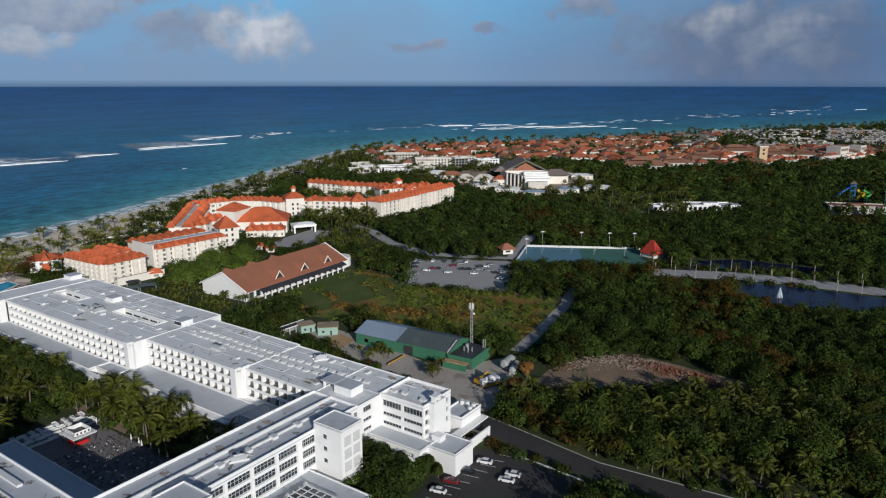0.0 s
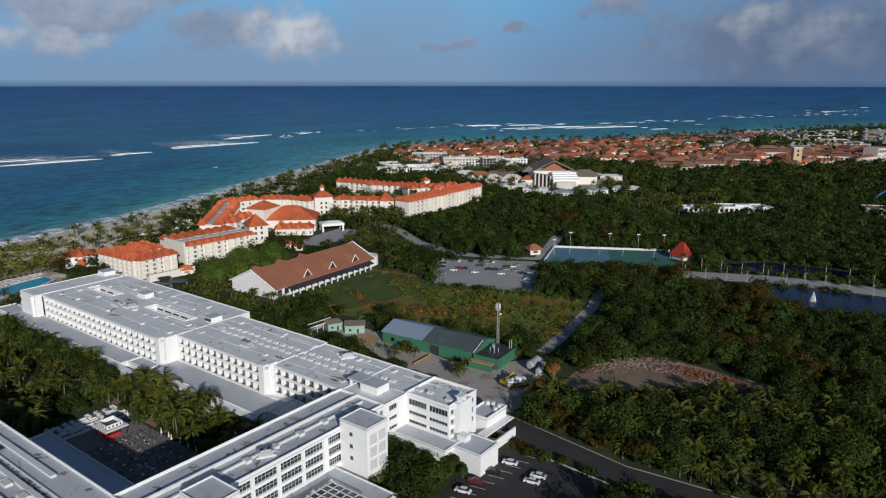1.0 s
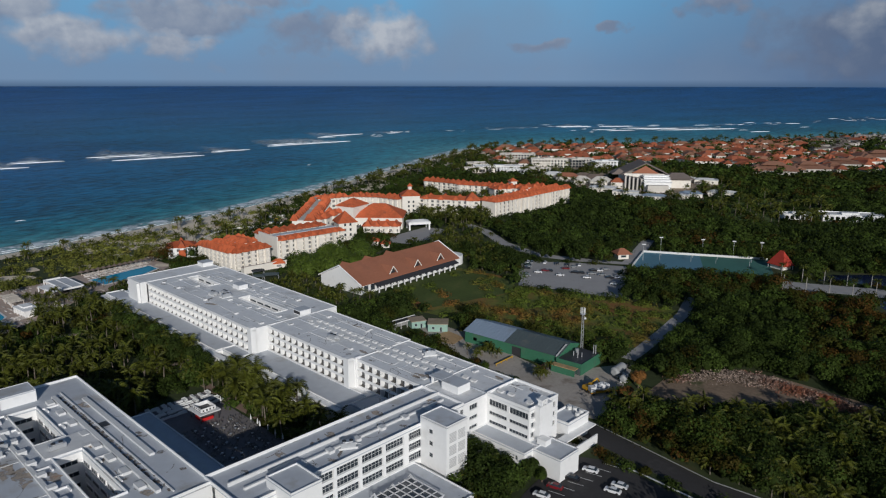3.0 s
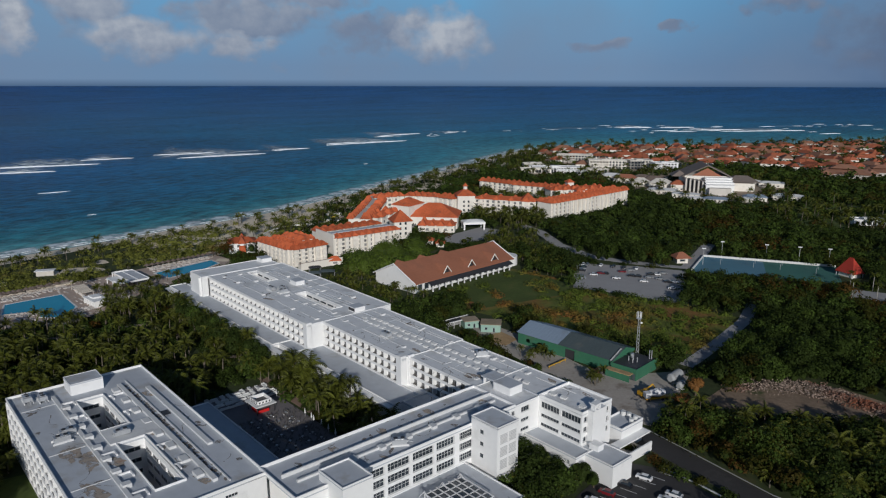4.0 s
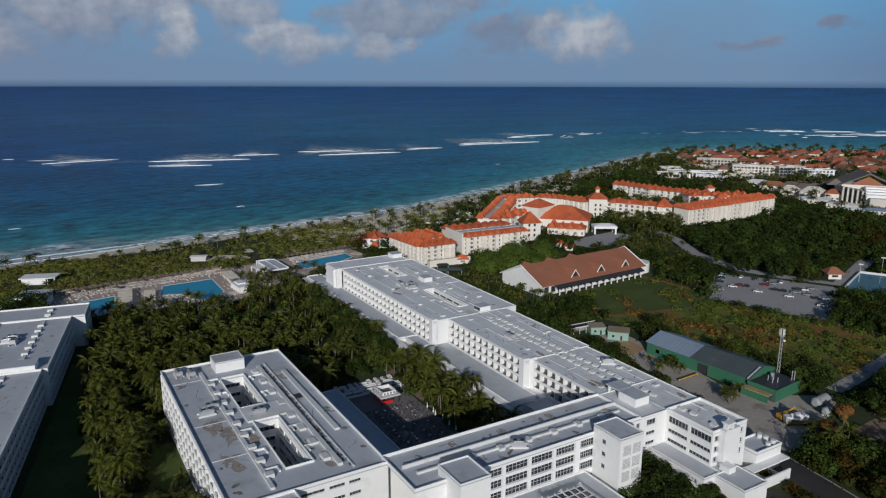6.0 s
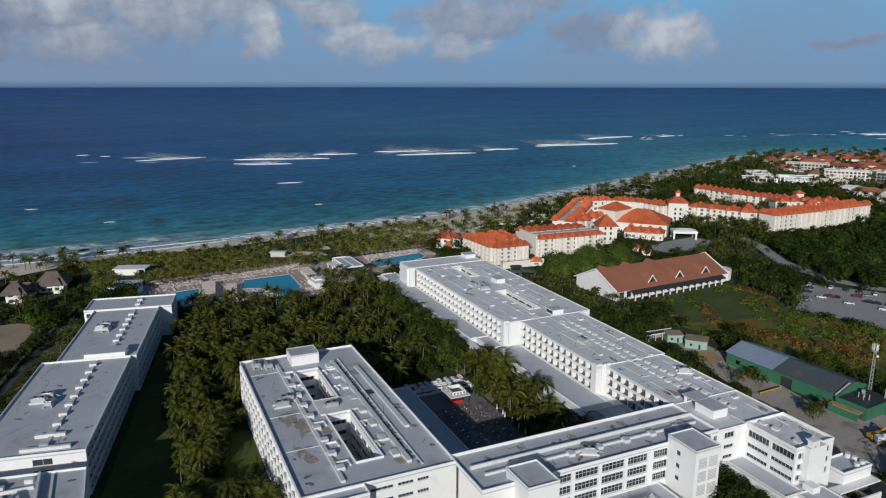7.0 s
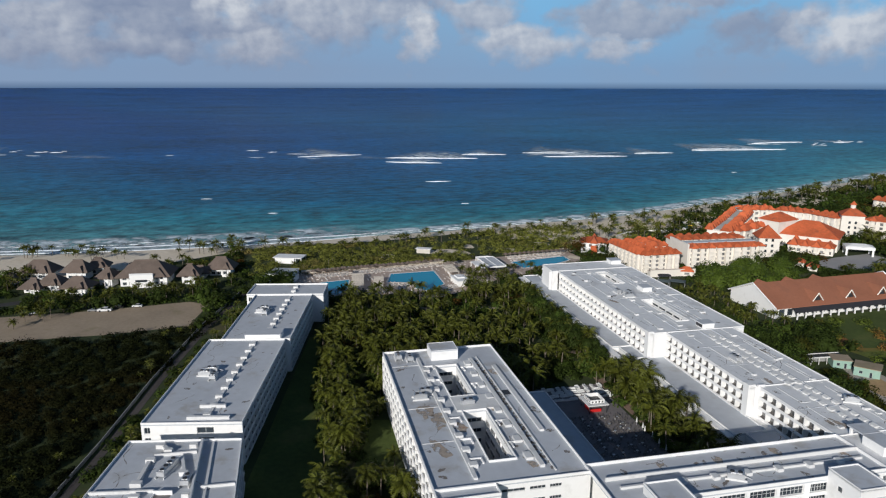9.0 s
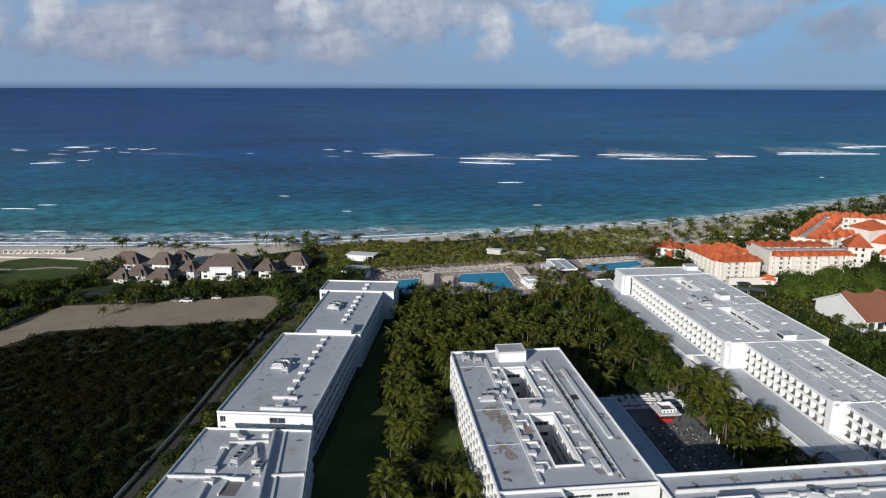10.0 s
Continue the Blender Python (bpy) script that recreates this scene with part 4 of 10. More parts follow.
hotel = thing("hotel_main_block", "long white four-storey hotel block with recessed balconies and grey flat roof", "hotel", HOTEL, "hotel blocks")
SEGS = ((-313.0, -222.0, 127.0, 166.0), (-222.0, -172.7, 133.5, 161.0), (-172.7, -141.0, 136.3, 160.0))
WELLS = ((-307.0, -287.0, 144.4, 149.2), (-261.0, -233.0, 144.4, 149.2))  # open light wells in the deck
walls = Geo()
for i, (a, b, f, k) in enumerate(SEGS):
    roof_block(hotel, a, b, f, k, RZ, 0.3, WELLS if i == 0 else (), mat=ROOF_PALE, kerb=0.3)
    end = b if i < 2 else -141.3
    balconies(hotel, (a + (0.6 if i else 2.0), f), (end - (2.6 if i < 2 else 0.0), f), (PZ, PZ + 3.15, PZ + 6.3), 4.0)
    if i == 0:
        walls.box(a, b, f + 1.45, 144.4, 0.0, RZ - 0.36).box(a, b, 149.2, k, 0.0, RZ - 0.36)
        for c, e in ((a, -307.0), (-287.0, -261.0), (-233.0, b)):
            walls.box(c, e, 144.4, 149.2, 0.0, RZ - 0.36)
    else:
        walls.box(a, b, f + 1.45, k, 0.0, RZ - 0.36)
    walls.box(a, b, f, f + 1.44, RZ - 0.7, RZ - 0.36)
    if i < 2:
        walls.box(end - 2.6, end, f - 0.6, f + 1.74, 0, RZ + 0.8)
    else:
        walls.box(a, a + 0.6, f - 0.6, f + 1.74, 0, RZ + 0.8)
# the far end pavilion
roof_block(hotel, -327, -313.3, 124.3, 164.5, RZ - 0.02, 0.25, mat=ROOF_PALE)
walls.wall((-327, 124.3), (-313.3, 124.3), 0, RZ - 0.36)
for z in (PZ + 0.1, PZ + 3.2, PZ + 6.3):  # shallow balconies round the corner
    part("balcony", Geo().box(-328.7, -327.01, 124.6, 133.0, z, z + 0.25).box(-328.7, -328.5, 124.6, 133.0, z + 0.25, z + 1.1).box(-328.49, -327.01, 124.6, 124.8, z + 0.25, z + 1.1).box(-328.49, -327.01, 132.8, 133.0, z + 0.25, z + 1.1), WHITE, hotel)
part("corner_pilaster", Geo().tube((-315.4, 124.2, 0), (-315.4, 124.2, RZ - 0.4), 0.9, sides=14), WHITE, hotel)
walls.wall((-327, 164.5), (-327, 124.3), 0, RZ - 0.36)
walls.wall((-313.3, 124.3), (-313.3, 127.2), 0, RZ - 0.36)
walls.wall((-313.3, 164.5), (-327, 164.5), 0, RZ - 0.36)
# junction and end block
roof_block(hotel, -141.0, -124.0, 136.0, 160.0, RZ - 0.01, 0.3, mat=ROOF_PALE)
roof_block(hotel, -124.0, -108.3, 146.0, 159.6, RZ, mat=ROOF_PALE)
walls.wall((-108.3, 159.6), (-141, 159.6), 0, RZ - 0.36)
# end block windows: long glazed bands to the garden, small ones beside the corner
bands = []
for a0 in (1.0, 8.6):
    bands += [(a0 - 0.2, a0 + 6.6, 12.9, 14.9), (a0 - 0.2, a0 + 6.6, 10.0, 11.2), (a0 - 0.2, a0 + 6.6, 7.1, 8.3)]
windows(hotel, walls, (-124.0, 146.0), (-108.3, 146.0), 0, RZ - 0.36, bands, 6, 0.45, 1)
ends = [(0.9, 2.6, 7.2 + 3.0 * r, 8.9 + 3.0 * r) for r in range(3)]
windows(hotel, walls, (-108.3, 146.0), (-108.3, 159.6), 0, RZ - 0.36, ends + [(11.3, 12.6, 7.2 + 3.0 * r, 8.9 + 3.0 * r) for r in range(3)], 2, 0.5)
part("wall", walls, WHITE, hotel)
shaft = Geo().box(-108.28, -106.4, 148.4, 154.4, 0, RZ + 0.85)
shaft.box(-108.0, -106.6, 149.4, 150.0, RZ + 0.85, RZ + 2.4).box(-108.0, -106.6, 151.4, 152.0, RZ + 0.85, RZ + 2.4).box(-108.3, -106.3, 149.2, 152.2, RZ + 2.4, RZ + 2.7)
part("stair_shaft", shaft, WHITE, hotel)
# podium with its own roof
pod = Geo()
pod.box(-341, -235, 118.8, 136, 0, PZ - 0.36).box(-235, -224, 121.4, 136, 0, PZ - 0.362).box(-224, -163, 122.4, 137, 0, PZ - 0.364).box(-163, -141.1, 126, 137, 0, PZ - 0.366)
part("podium_wall", pod, WHITE, hotel)
for a, b, f, k in ((-341, -235.02, 118.8, 126.9), (-235, -222.6, 121.4, 126.8), (-222.58, -163.02, 122.4, 133.2), (-163, -141.2, 126, 136.1)):
    roof_block(hotel, a, b, f, k, PZ - 0.02, 0.45, name="podium_roof")
arc = Geo()
for u in np.arange(-338, -226, 7.0):
    arc.box(u, u + 1.1, 116.6, 117.4, 0, PZ - 0.75)
for u in np.arange(-222, -165, 6.5):
    arc.box(u, u + 1.0, 120.6, 121.3, 0, PZ - 0.75)
arc.box(-341, -224, 116.3, 118.7, PZ - 0.75, PZ - 0.3).box(-223.9, -163, 120.4, 122.3, PZ - 0.75, PZ - 0.3)
part("arcade", arc, WHITE, hotel)
# low parts round the end block
low = Geo()
low.box(-124.0, -105.0, 139.8, 145.95, 0, PZ - 0.36).box(-104.9, -95.9, 143.8, 152.6, 0, PZ - 0.37).box(-108.2, -104.9, 145.96, 152.6, 0, PZ - 0.38)
low.box(-113.0, -105.8, 161.8, 172.6, 0, 6.4)
part("annex_wall", low, WHITE, hotel)
roof_block(hotel, -123.9, -105.0, 139.8, 145.9, PZ, 0.3, name="annex_roof")
roof_block(hotel, -104.9, -96.0, 143.8, 152.5, PZ - 0.03, 0.3, name="annex_roof")
roof_block(hotel, -108.2, -104.95, 146.0, 152.5, PZ - 0.06, 0.2, name="annex_roof")
roof_block(hotel, -113.0, -105.8, 161.8, 172.6, 6.76, 0.7, name="annex_roof")
ramp = Geo()
ramp.box(-106.2, -103.2, 147.0, 149.6, PZ, PZ + 1.7).box(-106.2, -103.2, 154.4, 173.0, 3.6, 4.0)
part("canopy", ramp, WHITE, hotel)
for u, v in ((-111.5, 170.8), (-109.8, 171.2), (-107.4, 171.0), (-107.2, 168.6)):
    part("roof_tank", Geo().tube((u, v, 6.8), (u, v, 8.0), 0.75, sides=12), LIME, hotel, "small pale roof water tank")
part("loading_dock", Geo().box(-105.6, -101.8, 156.0, 168.0, 0, 1.1), TIMBER, hotel, "timber-coloured loading dock")
yard_wall = Geo().box(-100.8, -100.4, 153.0, 169.6, 0, 3.0)
part("yard_wall", yard_wall, WHITE, hotel)
# roof things that belong to the building: light wells, stair houses, kerbed ducts
for a, b, f, k in WELLS:
    part("light_well_floor", Geo().box(a, b, f, k, 3.0, 3.2), SLATE, hotel)
    n_ = round((b - a) / 6)
    for j_ in range(n_):
        for z in (RZ - 1.9, RZ - 5.0):
            u = a + (b - a) * (j_ + 0.12) / n_
            part("light_well_window", Geo().box(u, u + 4.4, k - 0.05, k - 0.006, z, z + 0.7), GLASS, hotel)
pipes = Geo()
qr = random.Random(31)
for v0, u0, u1 in ((133.0, -310, -226), (139.8, -311, -224), (142.6, -311, -226), (151.4, -311, -226), (154.8, -300, -224), (159.6, -311, -240), (140.6, -221, -174), (156.0, -221, -112), (157.6, -215, -150), (141.0, -171, -144)):
    u = u0
    while u < u1:
        e = min(u1, u + qr.uniform(3, 16))
        o, w_ = qr.uniform(-0.35, 0.35), qr.uniform(0.1, 0.28)
        pipes.box(u, e, v0 + o - w_ * 0.6, v0 + o + w_ * 0.6, RZ + 0.003, RZ + qr.uniform(0.08, 0.2))
        if qr.random() < 0.5:
            pipes.box(e - 0.5, e + 0.6, v0 + o - 0.9, v0 + o + qr.uniform(0.3, 1.2), RZ + 0.004, RZ + qr.uniform(0.3, 0.75))
        if qr.random() < 0.15:
            pipes.box(e - 0.14, e, v0 + o, min(v0 + o + qr.uniform(2, 6), 159.2 if u0 > -222 else 165), RZ + 0.002, RZ + 0.14)
        u = e + qr.uniform(0.2, 5)
tagged(part("roof_pipework", pipes, CONCRETE, hotel), "runs of pale pipes and small kerbed boxes on the roof", kind="stuff")
part("machine_grille", Geo().box(-227.3, -223.2, 148.93, 148.99, RZ + 0.3, RZ + 1.5), DARK_METAL, hotel, "dark grille of a roof plant enclosure")
for a, b, f, k, h_ in ((-277.0, -271.6, 150.5, 154.8, 1.9), (-227.5, -223, 149.0, 154.0, 1.8), (-325.5, -320, 158.5, 164.0, 1.9)):
    sh_ = part("stair_house", Geo().box(a, b, f, k, RZ, RZ + h_), WHITE, hotel)
    part("stair_house_roof", Geo().box(a - 0.2, b + 0.2, f - 0.2, k + 0.2, RZ + h_ + 0.003, RZ + h_ + 0.2), ROOF, sh_)
joints = Geo()
for u in np.arange(-222, -125, 16.3):
    joints.box(u, u + 0.25, 137.0, 159.4, RZ + 0.003, RZ + 0.08)
for u in np.arange(-305, -225, 20.0):
    joints.box(u, u + 0.25, 127.5, 165.4, RZ + 0.003, RZ + 0.08)
joints.box(-221, -110, 146.2, 146.6, RZ + 0.004, RZ + 0.3).box(-221, -142, 151.5, 151.9, RZ + 0.004, RZ + 0.3)
joints.box(-306, -224, 139.5, 139.9, RZ + 0.004, RZ + 0.2).box(-306, -224, 153.5, 153.9, RZ + 0.004, RZ + 0.2)
part("roof_joint", joints, ROOF, hotel)

# the block that closes the courtyard, with its stair tower
cross = thing("hotel_cross_block", "white hotel block with rows of wide windows and a stair tower", "hotel", HOTEL, "hotel blocks")
cw = Geo()
roof_block(cross, -141.0, -124.0, 66.0, 135.95, RZ - 0.02)
bay_holes = []
for a0, a1 in ((0.8, 7.4), (8.6, 15.2), (16.4, 23.0), (24.2, 30.2), (32.2, 36.6)):
    for z in (12.9, 9.75, 6.6):
        bay_holes.append((a0 - 0.15, a1 + 0.15, z, z + 2.25))
windows(cross, cw, (-124.0, 82.6), (-124.0, 119.4), 0, RZ - 0.36, bay_holes, 6, 0.6, 2)
part("wall", cw, WHITE, cross)
cw = Geo()
small = [(1.0, 2.4, 7.0 + 3.05 * r, 8.6 + 3.05 * r) for r in range(3)] + [(7.5, 9.0, 13.2, 14.8), (11.5, 15.0, 13.2, 14.9), (11.5, 15.0, 10.2, 11.3), (11.5, 15.0, 7.2, 8.3), (7.8, 8.9, 10.2, 11.2), (7.8, 8.9, 7.2, 8.2)]
windows(cross, cw, (-124.0, 127.0), (-124.0, 146.0), 0, RZ - 0.36, small, 3, 0.4)
part("wall", cw, WHITE, cross)
part("wall", Geo().wall((-124.0, 66.0), (-124.0, 74.3), 0, RZ - 0.36), WHITE, cross)
cw = Geo()
court_holes = [(3.5 + 4.4 * i, 6.3 + 4.4 * i, z, z + 1.7) for i in range(14) for z in (7.1, 10.2, 13.2)]
windows(cross, cw, (-141.0, 136.0), (-141.0, 66.0), 0, RZ - 0.36, court_holes, 2, 0.4)
part("wall", cw, WHITE, cross)
tower = Geo()
th = [(3.2, 4.6, z, z + 1.3) for z in (8.2, 11.6, 15.0)]
tw_z = 18.8
windows(cross, tower, (-124.0, 118.9), (-114.3, 118.9), 0, tw_z, th, 1, 0.25)
tower.wall((-114.3, 118.9), (-114.3, 126.8), 0, tw_z)
tower.wall((-114.3, 126.8), (-124.0, 126.8), 0, tw_z)
tower.wall((-124.0, 126.8), (-124.0, 118.9), RZ - 0.5, tw_z)
part("stair_tower", tower, WHITE, cross)
roof_block(cross, -124.0, -114.3, 118.9, 126.8, tw_z, 0.3, name="tower_roof")
for col in range(2):
    for tier in range(3):
        louv = Geo()
        for r in range(7):
            y, z = 119.9 + col * 3.3, 6.9 + tier * 3.6 + r * 0.4
            louv.box(-114.29, -114.12, y, y + 2.6, z, z + 0.16)
        part("louvre", louv, FRAME, cross, "fine horizontal louvre blades on the tower")
boxg = Geo().box(-127.9, -118.0, 74.3, 82.5, 0, 17.85)
part("lift_tower", boxg, WHITE, cross)
roof_block(cross, -127.9, -118.0, 74.3, 82.5, 18.21, 0.4, name="tower_roof")
cp = Geo()
cp.box(-136.4, -129.7, 139.7, 145.0, RZ, RZ + 2.4).box(-141.3, -140.7, 140.2, 140.8, RZ, RZ + 2.3).box(-141.3, -140.7, 143.8, 144.4, RZ, RZ + 2.3).box(-138.6, -136.5, 143.2, 144.6, RZ, RZ + 2.3)
part("roof_house", cp, WHITE, cross)
part("roof_house_top", Geo().box(-141.8, -136.45, 139.7, 145.1, RZ + 2.31, RZ + 2.65).box(-136.44, -129.6, 139.6, 145.1, RZ + 2.41, RZ + 2.55), ROOF, cross)
upst = Geo()
upst.box(-134.2, -133.8, 68, 136, RZ, RZ + 0.95).box(-130.6, -130.0, 70, 134, RZ, RZ + 0.6)
for v in np.arange(76, 132, 8.4):
    upst.box(-130.9, -128.9, v, v + 1.6, RZ, RZ + 0.8)
part("roof_kerb", upst, CONCRETE, cross)
lowr = Geo().box(-123.9, -102.5, 84.0, 116.4, 0, 5.6)
part("annex_wall", lowr, WHITE, cross)
roof_block(cross, -123.9, -102.5, 84.0, 116.4, 5.96, 0.4, name="annex_roof")
perg = thing("roof_pergola", "white steel pergola with glass roof lights on a low roof", "pergola", HOTEL)
for i in range(6):
    part("beam", Geo().box(-117.5 + i * 2.3, -117.25 + i * 2.3, 97.0, 109.0, 7.5, 7.75), STEEL_WHITE, perg)
for i in range(7):
    part("rafter", Geo().box(-117.8, -105.6, 97.0 + i * 2, 97.25 + i * 2, 7.76, 7.98), STEEL_WHITE, perg)
for u, v in ((-117.4, 97.1), (-117.4, 108.8), (-106, 97.1), (-106, 108.8)):
    part("post", Geo().box(u - 0.15, u + 0.15, v - 0.15, v + 0.15, 5.96, 7.5), STEEL_WHITE, perg)
for v in (97.0, 103.0, 109.0):
    part("strut", Geo().tube((-119.5, v, 6), (-117.4, v, 8.6), 0.1, sides=5).tube((-115, v, 6.9), (-117.4, v, 8.6), 0.1, sides=5), STEEL_WHITE, perg)
part("roof_light", Geo().box(-117.2, -106, 97.2, 108.9, 7.55, 7.6), GLASS, perg)

# the wing with two open light courts
wing = thing("hotel_courtyard_wing", "white hotel wing with two open light courts in its roof", "hotel", HOTEL, "hotel blocks")
ww = Geo()
HOLES = ((-208.0, -185.0, 43.5, 50.3), (-175.0, -148.0, 44.5, 51.0))
roof_block(wing, -223.0, -138.0, 28.5, 66.3, RZ, 0.7, HOLES)
roof_block(wing, -137.9, -133.8, 28.5, 43.0, RZ - 0.02, 0.7)
for a, b, f, k in HOLES:
    n = int((b - a) / 5)
    slots = [(1.5 + 5 * i, 5.3 + 5 * i, z, z + 1.1) for i in range(n) for z in (13.0, 9.8, 6.6)]
    windows(wing, ww, (b, k), (a, k), 0, RZ - 0.36, slots, 3, 0.35)
    windows(wing, ww, (a, f), (b, f), 0, RZ - 0.36, slots, 3, 0.35)
    ends2 = [(1.2, 5.6, z, z + 1.2) for z in (13.0, 9.8, 6.6)]
    windows(wing, ww, (a, k), (a, f), 0, RZ - 0.36, ends2, 3, 0.35)
    ww.wall((b, f), (b, k), 0, RZ - 0.36)
fr = [(1.5, 7.2, 13.6, 14.5), (8.3, 12.2, 13.6, 14.5), (13.2, 16.2, 13.6, 14.5), (1.5, 7.2, 10.4, 11.4), (8.3, 12.2, 10.4, 11.4), (13.2, 16.2, 10.4, 11.4), (1.5, 7.2, 7.2, 8.2), (8.3, 12.2, 7.2, 8.2), (13.2, 16.2, 7.2, 8.2)]
windows(wing, ww, (-138.0, 43.0), (-138.0, 60.0), 0, RZ - 0.36, fr, 4, 0.4)
ww.wall((-138.0, 60.0), (-138.0, 66.3), 0, RZ - 0.36)
ww.wall((-133.8, 28.5), (-133.8, 43.0), 0, RZ - 0.36)
ww.wall((-133.8, 43.0), (-138.0, 43.0), 0, RZ - 0.36)
gar = [(2.0 + 4.4 * i, 4.6 + 4.4 * i, z, z + 1.8) for i in range(18) for z in (6.6, 9.8, 13.0)]
windows(wing, ww, (-138.0, 66.3), (-223.0, 66.3), 0, RZ - 0.36, gar, 2, 0.4)
gend = [(2.0 + 5.0 * i, 4.8 + 5.0 * i, z, z + 1.8) for i in range(7) for z in (3.4, 6.6, 9.8, 13.0)]
windows(wing, ww, (-223.0, 66.3), (-223.0, 28.5), 0, RZ - 0.36, gend, 2, 0.4)
ww.wall((-223.0, 30.2), (-138, 30.2), 0, RZ - 0.36)
ww.box(-223, -133.8, 28.5, 30.15, RZ - 0.5, RZ - 0.362)
part("wall", ww, WHITE, wing)
balconies(wing, (-222.6, 28.4), (-134.2, 28.4), (0.4, 3.5, 6.6, 9.7, 12.75), 4.4)
part("light_court_floor", Geo().box(-208, -185, 43.5, 50.3, 0.1, 0.3).box(-175, -148, 44.5, 51, 0.1, 0.3), PAVING, wing)
part("stair_house", Geo().box(-221.0, -213.6, 43.4, 52.4, RZ, RZ + 3.03), WHITE, wing)
roof_block(wing, -221.0, -213.6, 43.4, 52.4, RZ + 3.4, 0.12, name="stair_house_roof")
kerbs = Geo()
kerbs.box(-216, -141, 38.6, 39.6, RZ, RZ + 0.55).box(-212, -143, 55.6, 56.8, RZ, RZ + 0.7).box(-205, -160, 61.6, 62.9, RZ, RZ + 0.6).box(-214, -141, 58.6, 58.9, RZ, RZ + 0.35)
kerbs.box(-184.6, -175.6, 43.0, 57.0, RZ, RZ + 0.5)
for u in np.arange(-206, -142, 7.3):
    kerbs.box(u, u + 1.8, 39.0, 41.0, RZ, RZ + 1.0)
for u in np.arange(-210, -144, 8.6):
    kerbs.box(u, u + 3.0, 53.4, 55.2, RZ, RZ + 0.7)
for u in (-223 + 12, -180, -160):
    kerbs.box(u, u + 0.3, 30.0, 38.5, RZ + 0.003, RZ + 0.12)
part("roof_kerb", kerbs, CONCRETE, wing)
lowc = Geo().box(-206, -141.1, 66.4, 80.6, 0, 4.6)
part("annex_wall", lowc, WHITE, wing)
roof_block(wing, -206, -141.1, 66.4, 80.6, 4.98, 0.4, name="annex_roof")
qp = random.Random(8)
for host, spots_ in ((wing, ((-172, 37, 3.4, 1.6), (-167, 41.6, 2.2, 1.8), (-178, 34.5, 2.6, 1.8), (-145, 54.5, 1.6, 1.2), (-176.5, 53.5, 1.5, 1.6), (-157, 34, 2.2, 2.4), (-201, 61, 1.8, 2.0))),
                     (cross, ((-137, 99, 1.3, 2.2), (-137.6, 115.6, 1.1, 2.2), (-137.4, 84.4, 1.2, 2.2), (-126.6, 92, 1.3, 1.4), (-132, 131, 1.6, 1.5))),
                     (hotel, ((-147, 142, 2.0, 2.2), (-129, 157.5, 1.3, 1.8), (-197, 157, 0.7, 6.0), (-176, 142, 0.8, 3.0), (-262, 132, 1.2, 4.0), (-240, 160, 1.0, 3.0), (-116, 157.5, 1.0, 2.0)))):
    for x, y, r, st in spots_:
        part("roof_patch", Geo().blob(x, y, r, RZ + 0.02, qp, st, qp.uniform(-0.4, 0.4)), ROOF_PATCH, host, "rusty weathered patch on the roof")

# the row of three-storey blocks across the lawn
LZ = 12.7


def left_block(label, x0, x1, y0, y1, z, front=True):
    ob = thing("hotel_garden_block", label, "hotel", LEFT, "garden blocks")
    roof_block(ob, x0, x1, y0, y1, z, 0.6)
    w = Geo()
    wide = x1 - x0
    holes = []
    if front:
        for r in (z - 2.9, z - 6.0, z - 9.1):
            holes += [(0.8, 2.4, r, r + 1.9), (wide * 0.55, wide * 0.55 + 4.6, r, r + 1.9), (wide - 2.6, wide - 0.9, r, r + 1.9)]
    windows(ob, w, (x0, y0), (x1 - 1.75, y0), 0, z - 0.36, [h_ for h_ in holes if h_[1] < wide - 1.8], 2, 0.5)
    w.wall((x1 - 1.75, y1), (x0, y1), 0, z - 0.36)
    w.wall((x0, y1), (x0, y0), 0, z - 0.36)
    w.wall((x1 - 1.78, y0), (x1 - 1.78, y1), 0, z - 0.36)
    w.box(x1 - 1.76, x1, y0, y0 + 0.5, 0, z - 0.36).box(x1 - 1.76, x1, y1 - 0.5, y1, 0, z - 0.36).box(x1 - 1.76, x1, y0 + 0.5, y1 - 0.5, z - 0.5, z - 0.362)
    part("wall", w, WHITE, ob)
    balconies(ob, (x1, y0 + 0.5), (x1, y1 - 0.5), (z - 12.4, z - 9.3, z - 6.2, z - 3.1) if z > 12 else (z - 6.2, z - 3.1), 4.2)
    k = Geo()
    mid = (x0 + x1) / 2 + 3.2
    k.box(mid - 0.5, mid + 0.5, y0 + 3, y1 - 1.5, z, z + 0.35)
    y = y0 + 4
    while y < y1 - 4:
        k.box(mid - 1.2, mid + 0.9, y, y + 1.3, z, z + 0.95)
        y += 6.2
    part("roof_kerb", k, CONCRETE, ob)
    return ob


blk = left_block("white three-storey hotel block with a ridge of vents on its roof", -77.8, -49.8, 182.0, 248.0, LZ)
part("roof_kerb", Geo().box(-66, -54, 184.6, 185.6, LZ, LZ + 0.9).box(-64.5, -57, 192.0, 193, LZ, LZ + 0.9), CONCRETE, blk)
blk2 = left_block("white hotel block with a ridge of vents, set back", -73.5, -48.2, 248.3, 305.0, LZ, False)
part("stair_house", Geo().box(-64.8, -51.8, 248.5, 255.0, LZ, LZ + 1.9), WHITE, blk2)
part("stair_house_roof", Geo().box(-65, -51.6, 248.3, 255.2, LZ + 1.9, LZ + 2.1), ROOF, blk2)
blk3 = left_block("white hotel end block beside the pools", -77.6, -43.4, 305.2, 322.0, LZ + 0.1)
